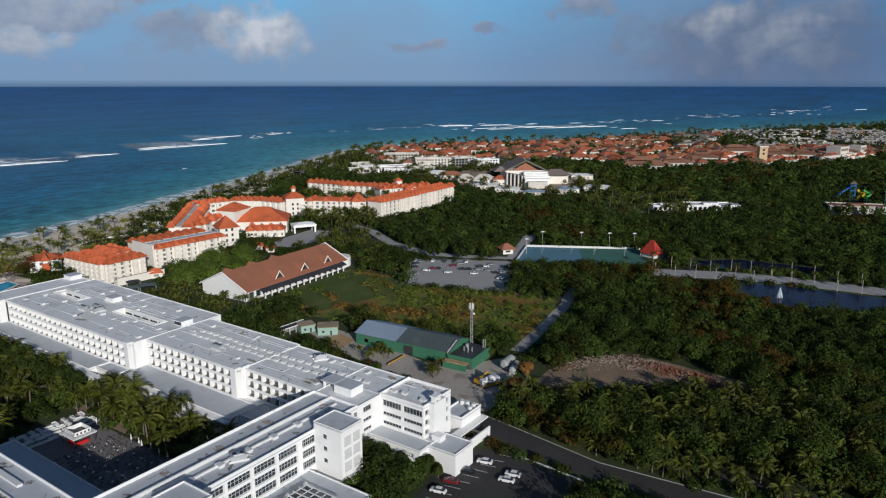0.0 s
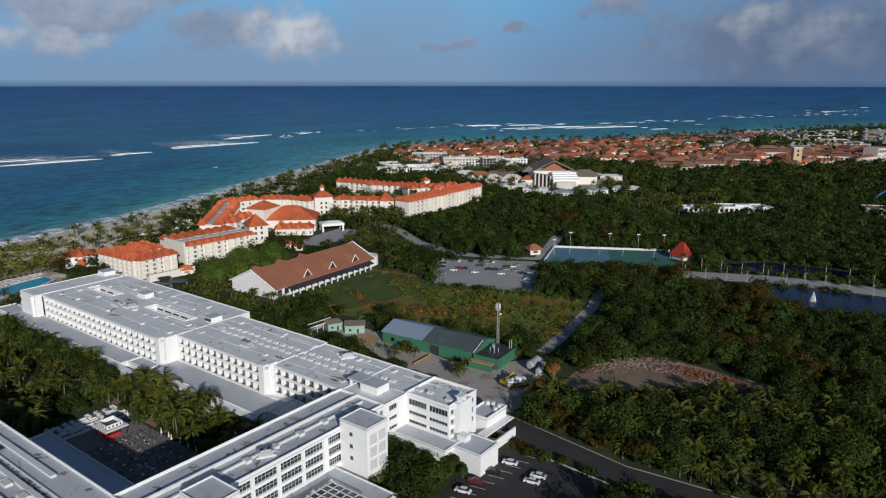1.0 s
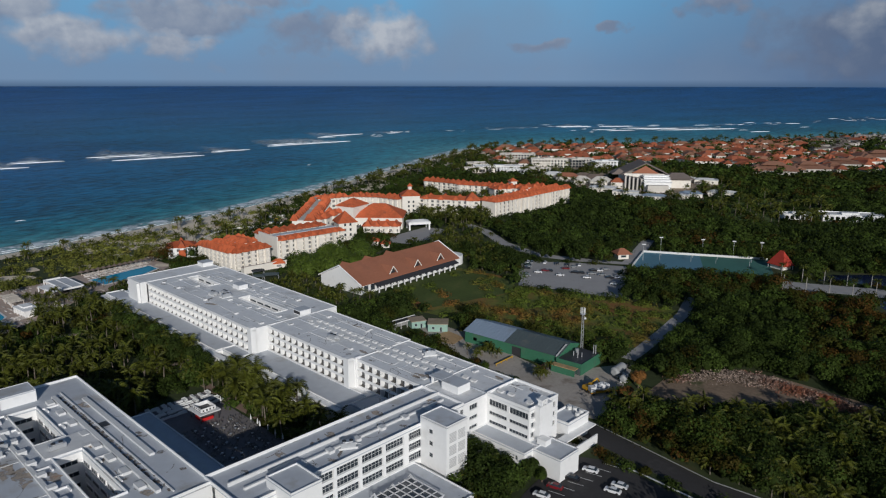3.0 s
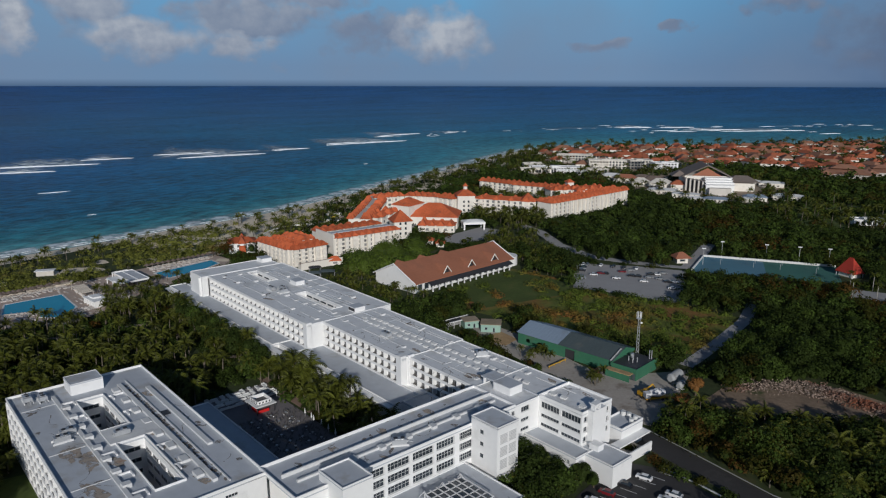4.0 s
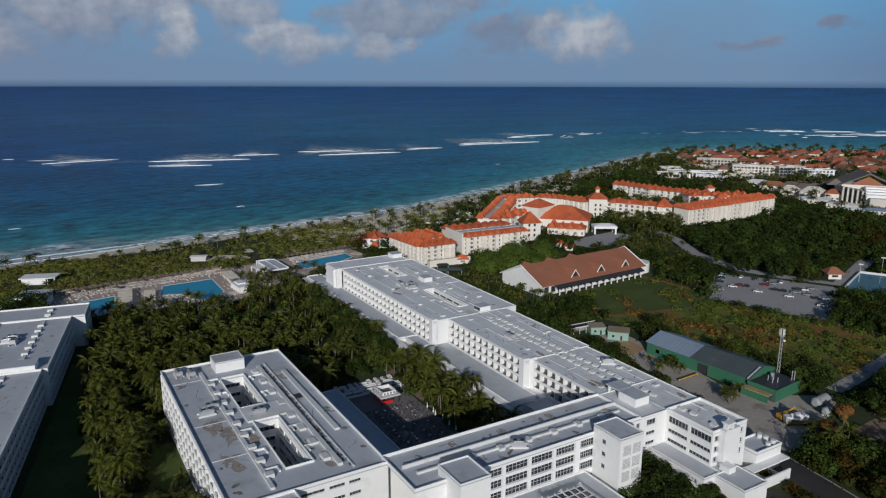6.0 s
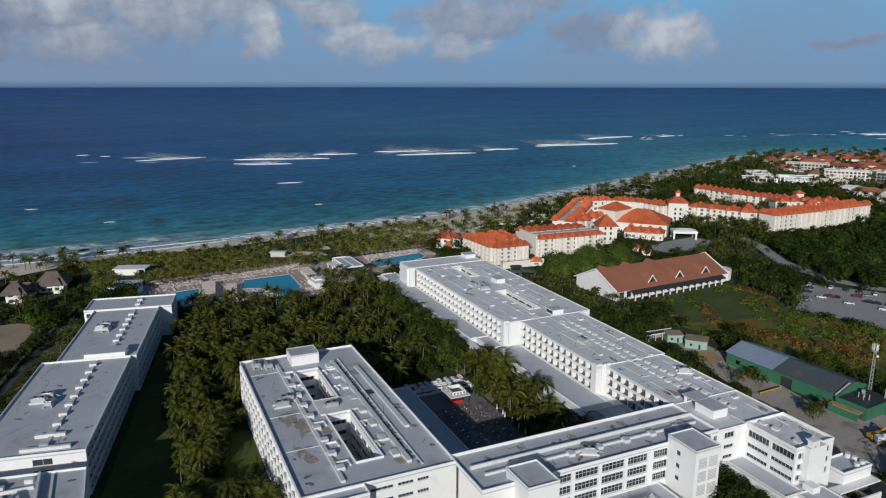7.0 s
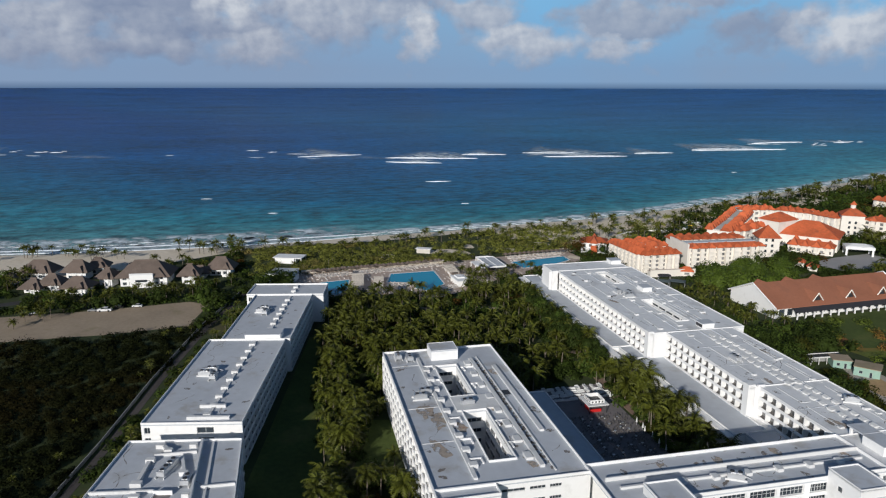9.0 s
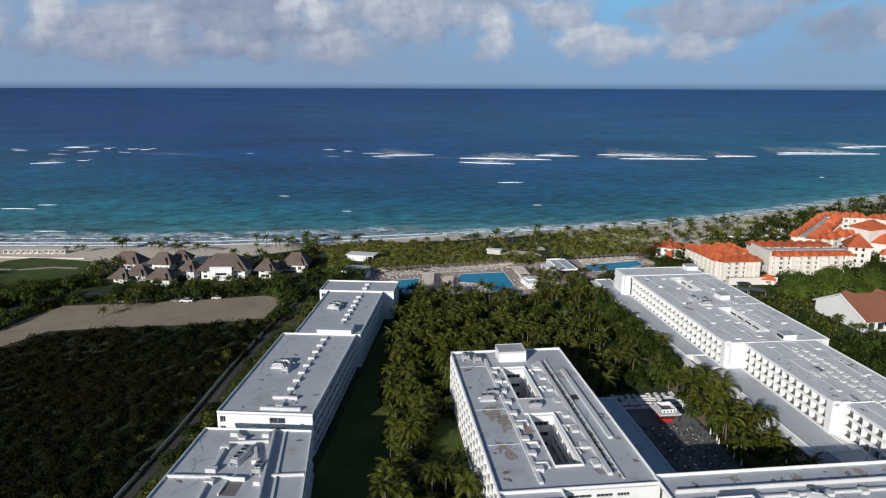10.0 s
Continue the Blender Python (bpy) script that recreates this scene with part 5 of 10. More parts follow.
# the nearest block of the row: its garden side runs at a slant
blk0 = thing("hotel_garden_block", "white hotel block with roof machinery and a deep roof gutter", "hotel", LEFT, "garden blocks")
SLANT = [(-77.0, 112.0), (-36.6, 112.0), (-47.6, 172.6), (-77.0, 172.0)]
part("wall", Geo().prism([(-77.0, 112.0), (-38.1, 112.0), (-49.1, 172.5), (-77.0, 172.0)], 0, LZ - 0.36), WHITE, blk0)
part("roof", Geo().prism(SLANT, LZ - 0.35, LZ), ROOF, blk0)
for p_, q_ in zip(SLANT, SLANT[1:] + SLANT[:1]):
    part("parapet", strip_geo([p_, q_], 0.22, LZ + 0.003, LZ + 0.55), WHITE, blk0)
balconies(blk0, (-36.7, 112.4), (-47.5, 172.2), (LZ - 12.4, LZ - 9.3, LZ - 6.2, LZ - 3.1), 4.2)
for p_, q_, w_, h_ in (((-57.6, 171.6), (-46.4, 113.0), 0.55, 1.25), ((-54.6, 171.6), (-43.2, 113.0), 0.3, 0.4), ((-76.6, 147.6), (-62.0, 148.2), 0.5, 0.75), ((-51.6, 149.6), (-43.9, 150.8), 0.45, 0.7),
                       ((-67.6, 164.4), (-57.4, 166.0), 0.5, 0.8), ((-67.4, 169.6), (-64.8, 166.4), 1.0, 0.95), ((-67.8, 162.0), (-67.0, 150.8), 0.9, 0.8), ((-60.0, 162.6), (-57.2, 155.4), 0.8, 1.0), ((-76.6, 130.4), (-64.0, 131.0), 0.5, 0.75), ((-66.0, 146.0), (-65.2, 136.0), 0.9, 0.8)):
    part("roof_kerb", strip_geo([p_, q_], w_, LZ + 0.002, LZ + h_), CONCRETE, blk0)
for x_, y_, s_ in ((-67.6, 169.0, 1.1), (-64.8, 166.6, 1.0), (-67.6, 161.8, 1.1), (-67.0, 151.0, 1.3), (-57.4, 155.6, 1.0), (-65.4, 145.6, 1.1), (-54.0, 146.0, 0.8), (-59.2, 169.0, 0.9)):
    part("vent_box", Geo().box(x_ - s_, x_ + s_, y_ - s_ * 0.6, y_ + s_ * 0.6, LZ + 0.004, LZ + 1.05), CONCRETE, blk0)
# no hole cut: a dark sheet on the deck stands for the pit's shade
part("roof_well", Geo().box(-61.4, -57.6, 141.0, 147.0, LZ + 0.004, LZ + 0.03), SLATE, blk0, "flat dark sheet for the shade in an open roof well")
part("well_kerb", Geo().box(-61.7, -57.3, 147.0, 147.35, LZ + 0.004, LZ + 1.1).box(-61.7, -61.4, 141.0, 146.99, LZ + 0.004, LZ + 0.5), WHITE, blk0)
bh = thing("pool_house", "small white flat-roofed pool house", "pool house", pose(-316.5, 208, 0, 0, 0, 37) @ Matrix.Diagonal((0.95, 1.6, 0.72, 1)))
part("wall", Geo().box(-9, 9, -6, 6, 0, 4.6).box(-6, 8, 0, 8, 4.6, 6.4), WHITE, bh)
part("roof", Geo().box(-9.3, 9.3, -6.3, 6.3, 4.61, 4.9).box(-6.3, 8.3, -0.3, 8.3, 6.41, 6.7), ROOF, bh)

# machines on the roofs
def roof_machine(m, group="roof machines"):
    ob = thing("air_conditioning_unit", "pale metal air-conditioning unit on a roof frame", "air conditioner", m, group)
    part("casing", Geo().box(-1.9, 1.9, -1.0, 1.0, 0.5, 1.7).box(-1.2, 1.2, -0.7, 0.7, 1.7, 1.85), METAL, ob)
    part("support", Geo().box(-2.4, 2.4, -1.2, -1.0, 0, 0.5).box(-2.4, 2.4, 1.0, 1.2, 0, 0.5), CONCRETE, ob)
    for s in (-0.9, 0.9):
        part("fan", Geo().tube((s, 0, 1.85), (s, 0, 2.0), 0.55, sides=10), DARK_METAL, ob)
    part("pipe", Geo().tube((2.0, 0.3, 0.8), (3.6, 0.3, 0.2), 0.12, sides=6), METAL, ob)
    return ob


first = roof_machine(HOTEL @ pose(-186, 34.5, RZ, 0, 0, 90))
for u, v, a in ((-189, 36.5, 90), (-179.5, 47, 90), (-128.7, 98.2, 60), (-270, 143, 0), (-266, 141, 90), (-273, 139, 0), (-193, 142.3, 0),
                (-157.6, 155.6, 60), (-218, 33, 0), (-216, 36.5, 0)):
    copy_thing(first, HOTEL @ pose(u, v, RZ, 0, 0, a))
for w, s, a in ((-70, 216, 0), (-68.5, 219, 0), (-66.5, 213.5, 90), (-66, 281, 0), (-63.8, 279, 90), (-65, 284, 0), (-62.2, 156.0, 80), (-61.6, 159.6, 80), (-55.6, 152.0, 90)):
    copy_thing(first, LEFT @ pose(w, s, LZ, 0, 0, a))
vent = thing("roof_vent", "low grey roof vent on a kerb", "vent", HOTEL @ pose(-215, 148, RZ), "roof vents")
part("cowl", Geo().box(-1.0, 1.0, -0.7, 0.7, 0.3, 0.55).face((-1.0, -0.7, 0.55), (1.0, -0.7, 0.55), (1.0, 0.3, 0.8), (-1.0, 0.3, 0.8)), CONCRETE, vent)
part("kerb", Geo().box(-0.8, 0.8, -0.5, 0.5, 0, 0.3), CONCRETE, vent)
for u in np.arange(-212, -111, 3.6):
    for v in (146.3, 150.2):
        if (u > -147 and v < 149) or random.random() < 0.08:
            continue
        copy_thing(vent, HOTEL @ pose(float(u), v + random.uniform(-0.4, 0.4), RZ, 0, 0, random.uniform(-6, 6)))


# cracks, stains and litter on the flat roofs
def crack(geo, x, y, a, n, z, q, wide=0.08):
    for _ in range(n):
        ln = q.uniform(0.8, 2.2)
        a += q.uniform(-0.7, 0.7)
        w0 = wide * q.uniform(0.5, 1.8)
        nx, ny = x + math.cos(a) * ln, y + math.sin(a) * ln
        ox, oy = -math.sin(a) * w0, math.cos(a) * w0
        geo.face((x - ox, y - oy, z), (nx - ox * 0.8, ny - oy * 0.8, z), (nx + ox * 0.8, ny + oy * 0.8, z), (x + ox, y + oy, z))
        x, y = nx, ny


qc = random.Random(21)
for host, z, areas in ((hotel, RZ, ((-312, -224, 128, 138.5, 7), (-312, -224, 155, 165, 6), (-221, -174, 134.5, 142, 5), (-221, -174, 155, 160, 4), (-171, -143, 137.5, 143, 4), (-171, -110, 155.5, 159, 4))),
                       (wing, RZ, ((-214, -142, 30, 38, 9), (-205, -150, 57, 60, 3), (-170, -140, 52, 55, 2), (-205, -143, 63.5, 65.6, 4))), (cross, RZ - 0.02, ((-140, -135, 70, 134, 9), (-129.5, -125, 84, 118, 5))),
                       (blk, LZ, ((-77, -62, 183, 246, 6), (-58, -51, 184, 246, 5))), (blk2, LZ, ((-72, -62, 250, 303, 4), (-57, -50, 258, 303, 3))), (blk0, LZ, ((-76, -64, 120, 170, 6), (-52, -48.5, 120, 170, 3)))):
    cg, pg2 = Geo(), Geo()
    for a, b, c, d, n in areas:
        for i in range(n):
            along_x = (b - a) > (d - c)
            crack(cg, qc.uniform(a + 2, b - 8), qc.uniform(c + 1, d - 2), (0 if along_x else math.pi / 2) + qc.uniform(-0.5, 0.5), qc.randint(3, 8), z + 0.012, qc)
        for i in range(n):
            pg2.blob(qc.uniform(a + 1, b - 1), qc.uniform(c + 0.8, d - 0.8), qc.uniform(0.25, 0.9), z + 0.016 + 0.001 * i, qc, qc.uniform(1, 2.5), qc.uniform(0, 3))
    tagged(part("roof_crack", cg, CRACK, host), "dark bitumen cracks across the roof", kind="stuff")
    tagged(part("roof_stain", pg2, CRACK, host), "dark damp stains on the roof", kind="stuff")
lit = Geo()
for i in range(150):
    u, v = qc.uniform(-212, -142), 57.7 + qc.gauss(0, 0.35)
    s, t = qc.uniform(0.12, 0.5), qc.uniform(0.1, 0.3)
    lit.box(u - s, u + s, v - t, v + t, RZ, RZ + qc.uniform(0.05, 0.3))
tagged(part("gutter_litter", lit, CRACK, wing), "dark debris along the roof gutter", kind="stuff")
part("roof_hatch", Geo().box(-186.5, -183.5, 59.2, 61.2, RZ, RZ + 0.15), DARK_METAL, wing, "dark open roof hatch")
# low upstands that step across the wing's roof
st = Geo()
for u in (-209, -198, -172, -160, -150):
    st.box(u, u + 0.35, 39.7, 43.0, RZ, RZ + 0.5).box(u + 0.36, u + 2.6, 42.6, 42.95, RZ, RZ + 0.5)
for u in (-206, -193, -168, -156):
    st.box(u, u + 0.35, 51.4, 55.5, RZ, RZ + 0.5).box(u + 0.36, u + 3.0, 52.0, 52.35, RZ, RZ + 0.5)
tagged(part("roof_upstand", st, WHITE, wing), kind="stuff")
# ---- the orange-roofed resort ----
FOOT = []  # footprints kept free of trees


def along(p, q):
    d = Vector((q[0] - p[0], q[1] - p[1]))
    return pose(p[0], p[1], 0, 0, 0, math.degrees(math.atan2(d.y, d.x))), d.length


def plain_window(w, h, glass=None):
    glass = glass or GLASS
    key = ("pw", w, h, glass.name)
    if key not in CACHE:
        g = Geo().box(-w / 2, w / 2, 0.0, 0.06, -h / 2, h / 2)
        g.box(-w / 2 - 0.12, w / 2 + 0.12, -0.35, 0.0, -h / 2 - 0.14, -h / 2)
        g.box(-0.05, 0.05, -0.04, 0.0, -h / 2, h / 2)
        CACHE[key] = g.mesh("window", glass)
    return CACHE[key]


def tiled_wing(label, p, q, deep, eave, ridge, rows_=4, bay=4.6, gables=0, roof_mat=None, wall_mat=None, name="resort_wing", hip=0.7, category="hotel", group="resort buildings", back=True, flat=False):
    m, length = along(p, q)
    ob = thing(name, label, category, m, group)
    w = Geo()
    holes = []
    n = max(1, int(length / bay))
    step = length / n
    story = (eave - 0.8) / max(rows_, 1)
    for i in range(n):
        for r in range(rows_):
            a = i * step + step * 0.27
            holes.append((a, a + step * 0.46, 0.9 + r * story, 0.9 + r * story + min(1.9, story * 0.62)))
    w.wall((0, 0), (length, 0), 0, eave, holes, 0.45)
    w.wall((length, 0), (length, deep), 0, eave)
    w.wall((length, deep), (0, deep), 0, eave)
    w.wall((0, deep), (0, 0), 0, eave)
    if rows_ > 1:
        for r in range(1, rows_):
            w.box(0.3, length - 0.3, -0.25, -0.005, 0.55 + r * story, 0.7 + r * story)
    part("wall", w, wall_mat or CREAM, ob)
    for a, b, c, e in holes:
        part("window", plain_window(round(b - a, 2), round(e - c, 2), CURTAINED), CURTAINED, ob, at=pose((a + b) / 2, 0.36, (c + e) / 2))
    rf = Geo()
    low = ridge if not gables else eave + 0.3 + (ridge - eave) * 0.62
    if flat:
        rf.hip(-0.8, length + 0.8, -0.8, deep * 0.42, eave + 0.26, low - 0.2, 0.9)
        rf.hip(-0.8, length + 0.8, deep * 0.74, deep + 0.8, eave + 0.26, low - 0.4, 0.9)
        part("roof_deck", Geo().box(0, length, deep * 0.42 + 0.02, deep * 0.74 - 0.02, eave - 0.2, eave + 0.5), STONE, ob)
    else:
        rf.hip(-0.8, length + 0.8, -0.8, deep + 0.8, eave + 0.26, low, hip)
    rr_ = random.Random(int(length * 100))
    if gables:
        bay_ = Geo().box(-1.15, 1.15, -1.3, -0.02, 0, eave - 0.1)
        for r in range(rows_):
            bay_.box(-1.3, 1.3, -1.8, -1.31, 0.2 + r * story, 1.05 + r * story)
        bay_me = bay_.mesh("balcony_bay", wall_mat or CREAM)
    for i in range(gables):
        x = length * (i + 0.5) / gables
        part("balcony_bay", bay_me, wall_mat or CREAM, ob, at=pose(x, 0, 0))
        hw_ = min(2.6, length / gables * 0.43) * rr_.uniform(0.85, 1.1)
        rise = (ridge - eave) * rr_.uniform(0.75, 1.15)
        rf.hip(x - hw_, x + hw_, -2.4, deep * 0.40, eave + 0.3, eave + 0.3 + rise, 0.8)
        if back:
            rf.hip(x - hw_, x + hw_, deep * 0.68, deep + 1.8, eave + 0.3, eave + 0.3 + rise * 0.9, 0.8)
    part("roof", rf, roof_mat or ORANGE, ob)
    FOOT.append([tuple((m @ Vector((x, y, 0)))[:2]) for x, y in ((-1, -1.5), (length + 1, -1.5), (length + 1, deep + 1), (-1, deep + 1))])
    return ob


CRL = "cream resort wing with rows of windows and orange tile roof"
tiled_wing(CRL, (-52, 549), (-25, 589), 14, 13, 16, 4, 4.4, 9)
tiled_wing(CRL, (-25, 589), (6, 638), 14, 13.3, 16.3, 4, 4.4, 11)
tiled_wing(CRL, (-116, 561), (-66, 556), 14, 12.5, 15.8, 4, 4.2, 4)
tiled_wing(CRL, (-134, 672), (-96, 655), 12, 12, 15, 4, 5, 7)
tiled_wing(CRL, (-98, 652), (-50, 640), 12, 12, 15, 4, 5, 8)
tiled_wing(CRL, (-60, 625), (-14, 652), 12, 12, 15, 4, 5, 6)
tiled_wing("cream resort wing curving behind the lobby with orange roof", (-196, 542), (-176, 560), 11, 12.5, 15.2, 3, 4.5, 4, flat=True)
tiled_wing("cream resort wing curving behind the lobby with orange roof", (-176, 561), (-150, 562), 11, 12.5, 15.2, 3, 4.5, 5, flat=True)
tiled_wing("cream resort wing curving behind the lobby with orange roof", (-150, 562), (-131, 553), 11, 12.5, 15.2, 3, 4.5, 4, flat=True)
tiled_wing("cream resort wing with an uneven orange roofline", (-170, 456), (-178, 500), 14, 12, 15.4, 4, 4.6, 7, flat=True)
tiled_wing("cream resort wing with an uneven orange roofline", (-178, 500), (-186, 538), 14, 12.2, 15.6, 4, 4.6, 6, flat=True)
tiled_wing(CRL, (-214, 381), (-184, 363), 11, 10.5, 13.4, 4, 4.0, 8, flat=True)
tiled_wing(CRL, (-183, 362.5), (-169.5, 382.5), 10, 10.5, 13.4, 4, 4.0, 5, flat=True)
tiled_wing(CRL, (-206, 399), (-188, 388), 8, 10.5, 13.0, 4, 4.0, 4)
tiled_wing(CRL, (-169, 394), (-139.5, 432), 10, 11.5, 13.8, 4, 3.9, 9, back=False)
tiled_wing(CRL, (-187, 409), (-157.5, 447), 8, 11.5, 13.6, 4, 3.9, 8)
m, L = along((-169, 394), (-139.5, 432))
ob = thing("resort_link", "flat grey resort roof between two tiled wings", "hotel", m, "resort buildings")
part("wall", Geo().box(-0.4, L, 9.2, 14.2, 0, 12.2).box(-1.4, -0.5, -0.6, 22, 0, 14.0), CREAM, ob)
part("roof", Geo().box(0.2, L, 9.4, 14.6, 12.21, 12.5), ROOF, ob)
FOOT.append([tuple((m @ Vector((x, y, 0)))[:2]) for x, y in ((-2, -2), (L, -2), (L, 24), (-2, 24))])


def pyramid_tower(label, x, y, a, half, eave, top, cupola=False):
    ob = thing("resort_tower", label, "tower", pose(x, y, 0, 0, 0, a), "resort towers")
    w = Geo()
    for p, q in (((-half, -half), (half, -half)), ((half, -half), (half, half)), ((half, half), (-half, half)), ((-half, half), (-half, -half))):
        w.wall(p, q, 0, eave, [(half - 2.6, half - 1.2, z, z + 1.6) for z in (3, 6.5, 10)] + [(half + 1.2, half + 2.6, z, z + 1.6) for z in (3, 6.5, 10)], 0.3)
        d = Vector((q[0] - p[0], q[1] - p[1])).normalized()
        for k in (-1.9, 1.9):
            for z in (3.8, 7.3, 10.8):
                cx, cy = (p[0] + q[0]) / 2 + d.x * k - d.y * 0.2, (p[1] + q[1]) / 2 + d.y * k + d.x * 0.2
                part("window", plain_window(1.4, 1.6), GLASS, ob, at=pose(cx, cy, z, 0, 0, math.degrees(math.atan2(d.y, d.x))))
    part("wall", w, CREAM, ob)
    part("roof", Geo().hip(-half - 0.9, half + 0.9, -half - 0.9, half + 0.9, eave + 0.26, top, 0.999), ORANGE, ob)
    if cupola:
        part("cupola", Geo().tube((0, 0, top - 2.6), (0, 0, top + 1.6), 1.7, sides=10), CREAM, ob)
        part("cupola_roof", Geo().tube((0, 0, top + 1.6), (0, 0, top + 4.2), 2.5, 0.05, 10), ORANGE, ob)
    FOOT.append([(x - half, y - half), (x + half, y - half), (x + half, y + half), (x - half, y + half)])
    return ob


pyramid_tower("cream entrance tower with orange roof and a domed cupola", -123.5, 560, 20, 7.2, 15.5, 21, True)
pyramid_tower("cream corner tower with steep orange pyramid roof", -72, 562, 15, 5.6, 12.6, 19)
pyramid_tower("cream corner tower with steep orange pyramid roof", -147, 458, 35, 6.2, 12, 19.5)
pyramid_tower("small cream roof tower with orange cap", -46, 655, 30, 3.0, 16.0, 19)
pyramid_tower("small cream roof tower with orange cap", -34, 606, 30, 3.4, 16.0, 19)
tiled_wing("cream lobby hall with broad orange hipped roof", (-152, 490), (-115, 495), 28, 8.5, 17, 1, 8, 0, hip=1.0)
tiled_wing("cream lobby block with broad orange hipped roof", (-150, 488), (-144, 506), 15, 16.5, 21.5, 1, 9, 0, hip=1.0)
tiled_wing("low lobby arcade with orange roof", (-140, 478), (-114, 482), 11, 5, 9, 1, 4, 4)
tiled_wing("cream resort block with a broad orange roof beside the lobby", (-166, 464), (-160, 498), 10, 11.5, 15.0, 2, 6, 3)
tiled_wing("small white house with orange hipped roof", (-236, 383), (-222, 391), 13, 6.5, 10.5, 2, 4, 1, wall_mat=WHITE, name="resort_house", category="house")
part("orange_wall", Geo().box(6.2, 10.2, -2.6, -1.95, 0, 5.2), ORANGE, bpy.data.objects["resort_house"], "bright orange wall panel")
tiled_wing("small kiosk with orange roof", (-124, 440), (-119, 441), 5, 2.6, 4.8, 1, 3, 0, name="kiosk", category="kiosk")
tiled_wing("small kiosk with orange roof", (-115, 434), (-110, 435), 5, 2.6, 4.8, 1, 3, 0, name="kiosk", category="kiosk")
can = thing("entrance_canopy", "white flat entrance canopy on square columns", "canopy", pose(-104, 499, 0, 0, 0, 24) @ Matrix.Diagonal((0.92, 0.9, 0.9, 1)))
part("roof", Geo().box(-9, 9, -6, 6, 4.6, 6.4).hip(-8, 8, -5, 5, 6.7, 8.0, 0.9), WHITE, can)
for x in (-8, 8):
    for y in (-5, 5):
        part("column", Geo().box(x - 0.6, x + 0.6, y - 0.6, y + 0.6, 0, 4.6), WHITE, can)
FOOT.append([(-115, 489), (-93, 489), (-93, 508), (-115, 508)])
DRIVE = [(-120, 452), (-100, 448), (-86, 470), (-84, 500), (-100, 505), (-112, 480)]
sheet("driveway", DRIVE, PALE_ASPHALT, "grey entrance driveway", "road", 0.07)
# round pool garden by the beach
def ring_wall(cx, cy, rx, ry, a0, a1, h_, thick_=0.5, n=30):
    g_ = Geo()
    for k in range(n):
        p, q = radians(a0 + (a1 - a0) * k / n), radians(a0 + (a1 - a0) * (k + 1) / n)
        g_.prism([(cx + (rx + o) * math.cos(w), cy + (ry + o) * math.sin(w)) for w, o in ((p, 0), (q, 0), (q, thick_), (p, thick_))][::-1], 0, h_)
    return g_


whole("garden_wall_1", ring_wall(-217, 515, 15, 15, -10, 300, 1.1, 0.8), LIME, "curved cream garden wall round a pool", "wall", kind="structure")
whole("garden_wall_2", ring_wall(-222, 452, 22, 30, 60, 205, 0.9, 0.7), LIME, "curved cream garden wall on the sand", "wall", kind="structure")
sheet("pool_4", [(-217 + 13 * math.cos(k * math.pi / 10), 515 + 12 * math.sin(k * math.pi / 10)) for k in range(20)], POND, "dark blue round pool", "pool", 0.1)
isle = thing("pool_fountain", "sandy stone fountain island in the round pool", "fountain", pose(-217, 515, 0))
part("base", Geo().tube((0, 0, 0), (0, 0, 0.7), 5.0, 4.4, 16), PAVING, isle)
part("rock", Geo().tube((0.4, 0, 0.7), (0, 0.2, 2.4), 2.2, 0.7, 9), STONE, isle)
part("slide", Geo().tube((-2, -1, 0.7), (-5.5, -3, 0.3), 0.7, 0.7, 8), YELLOW_PLASTIC, isle)
BARE = [(-262, 400), (-270, 450), (-268, 520), (-205, 545), (-200, 500), (-192, 462), (-206, 420), (-236, 396)]
sheet("sand_garden_2", BARE, SAND, "sandy resort garden with scattered palms", "ground", 0.05)
for pts_ in ([(-255, 452), (-240, 446), (-228, 436), (-222, 430)], [(-258, 480), (-246, 486), (-236, 500)]):
    whole("garden_path_3" if pts_[0][1] < 460 else "garden_path_4", strip_geo(pts_, 3, -0.1, 0.09), PAVING, "pale winding garden path", "path", kind="structure")
sheet("lawn_4", [(-250, 456), (-228, 452), (-222, 470), (-240, 478)], LAWN, "small lawn in the sandy garden", "lawn", 0.09)
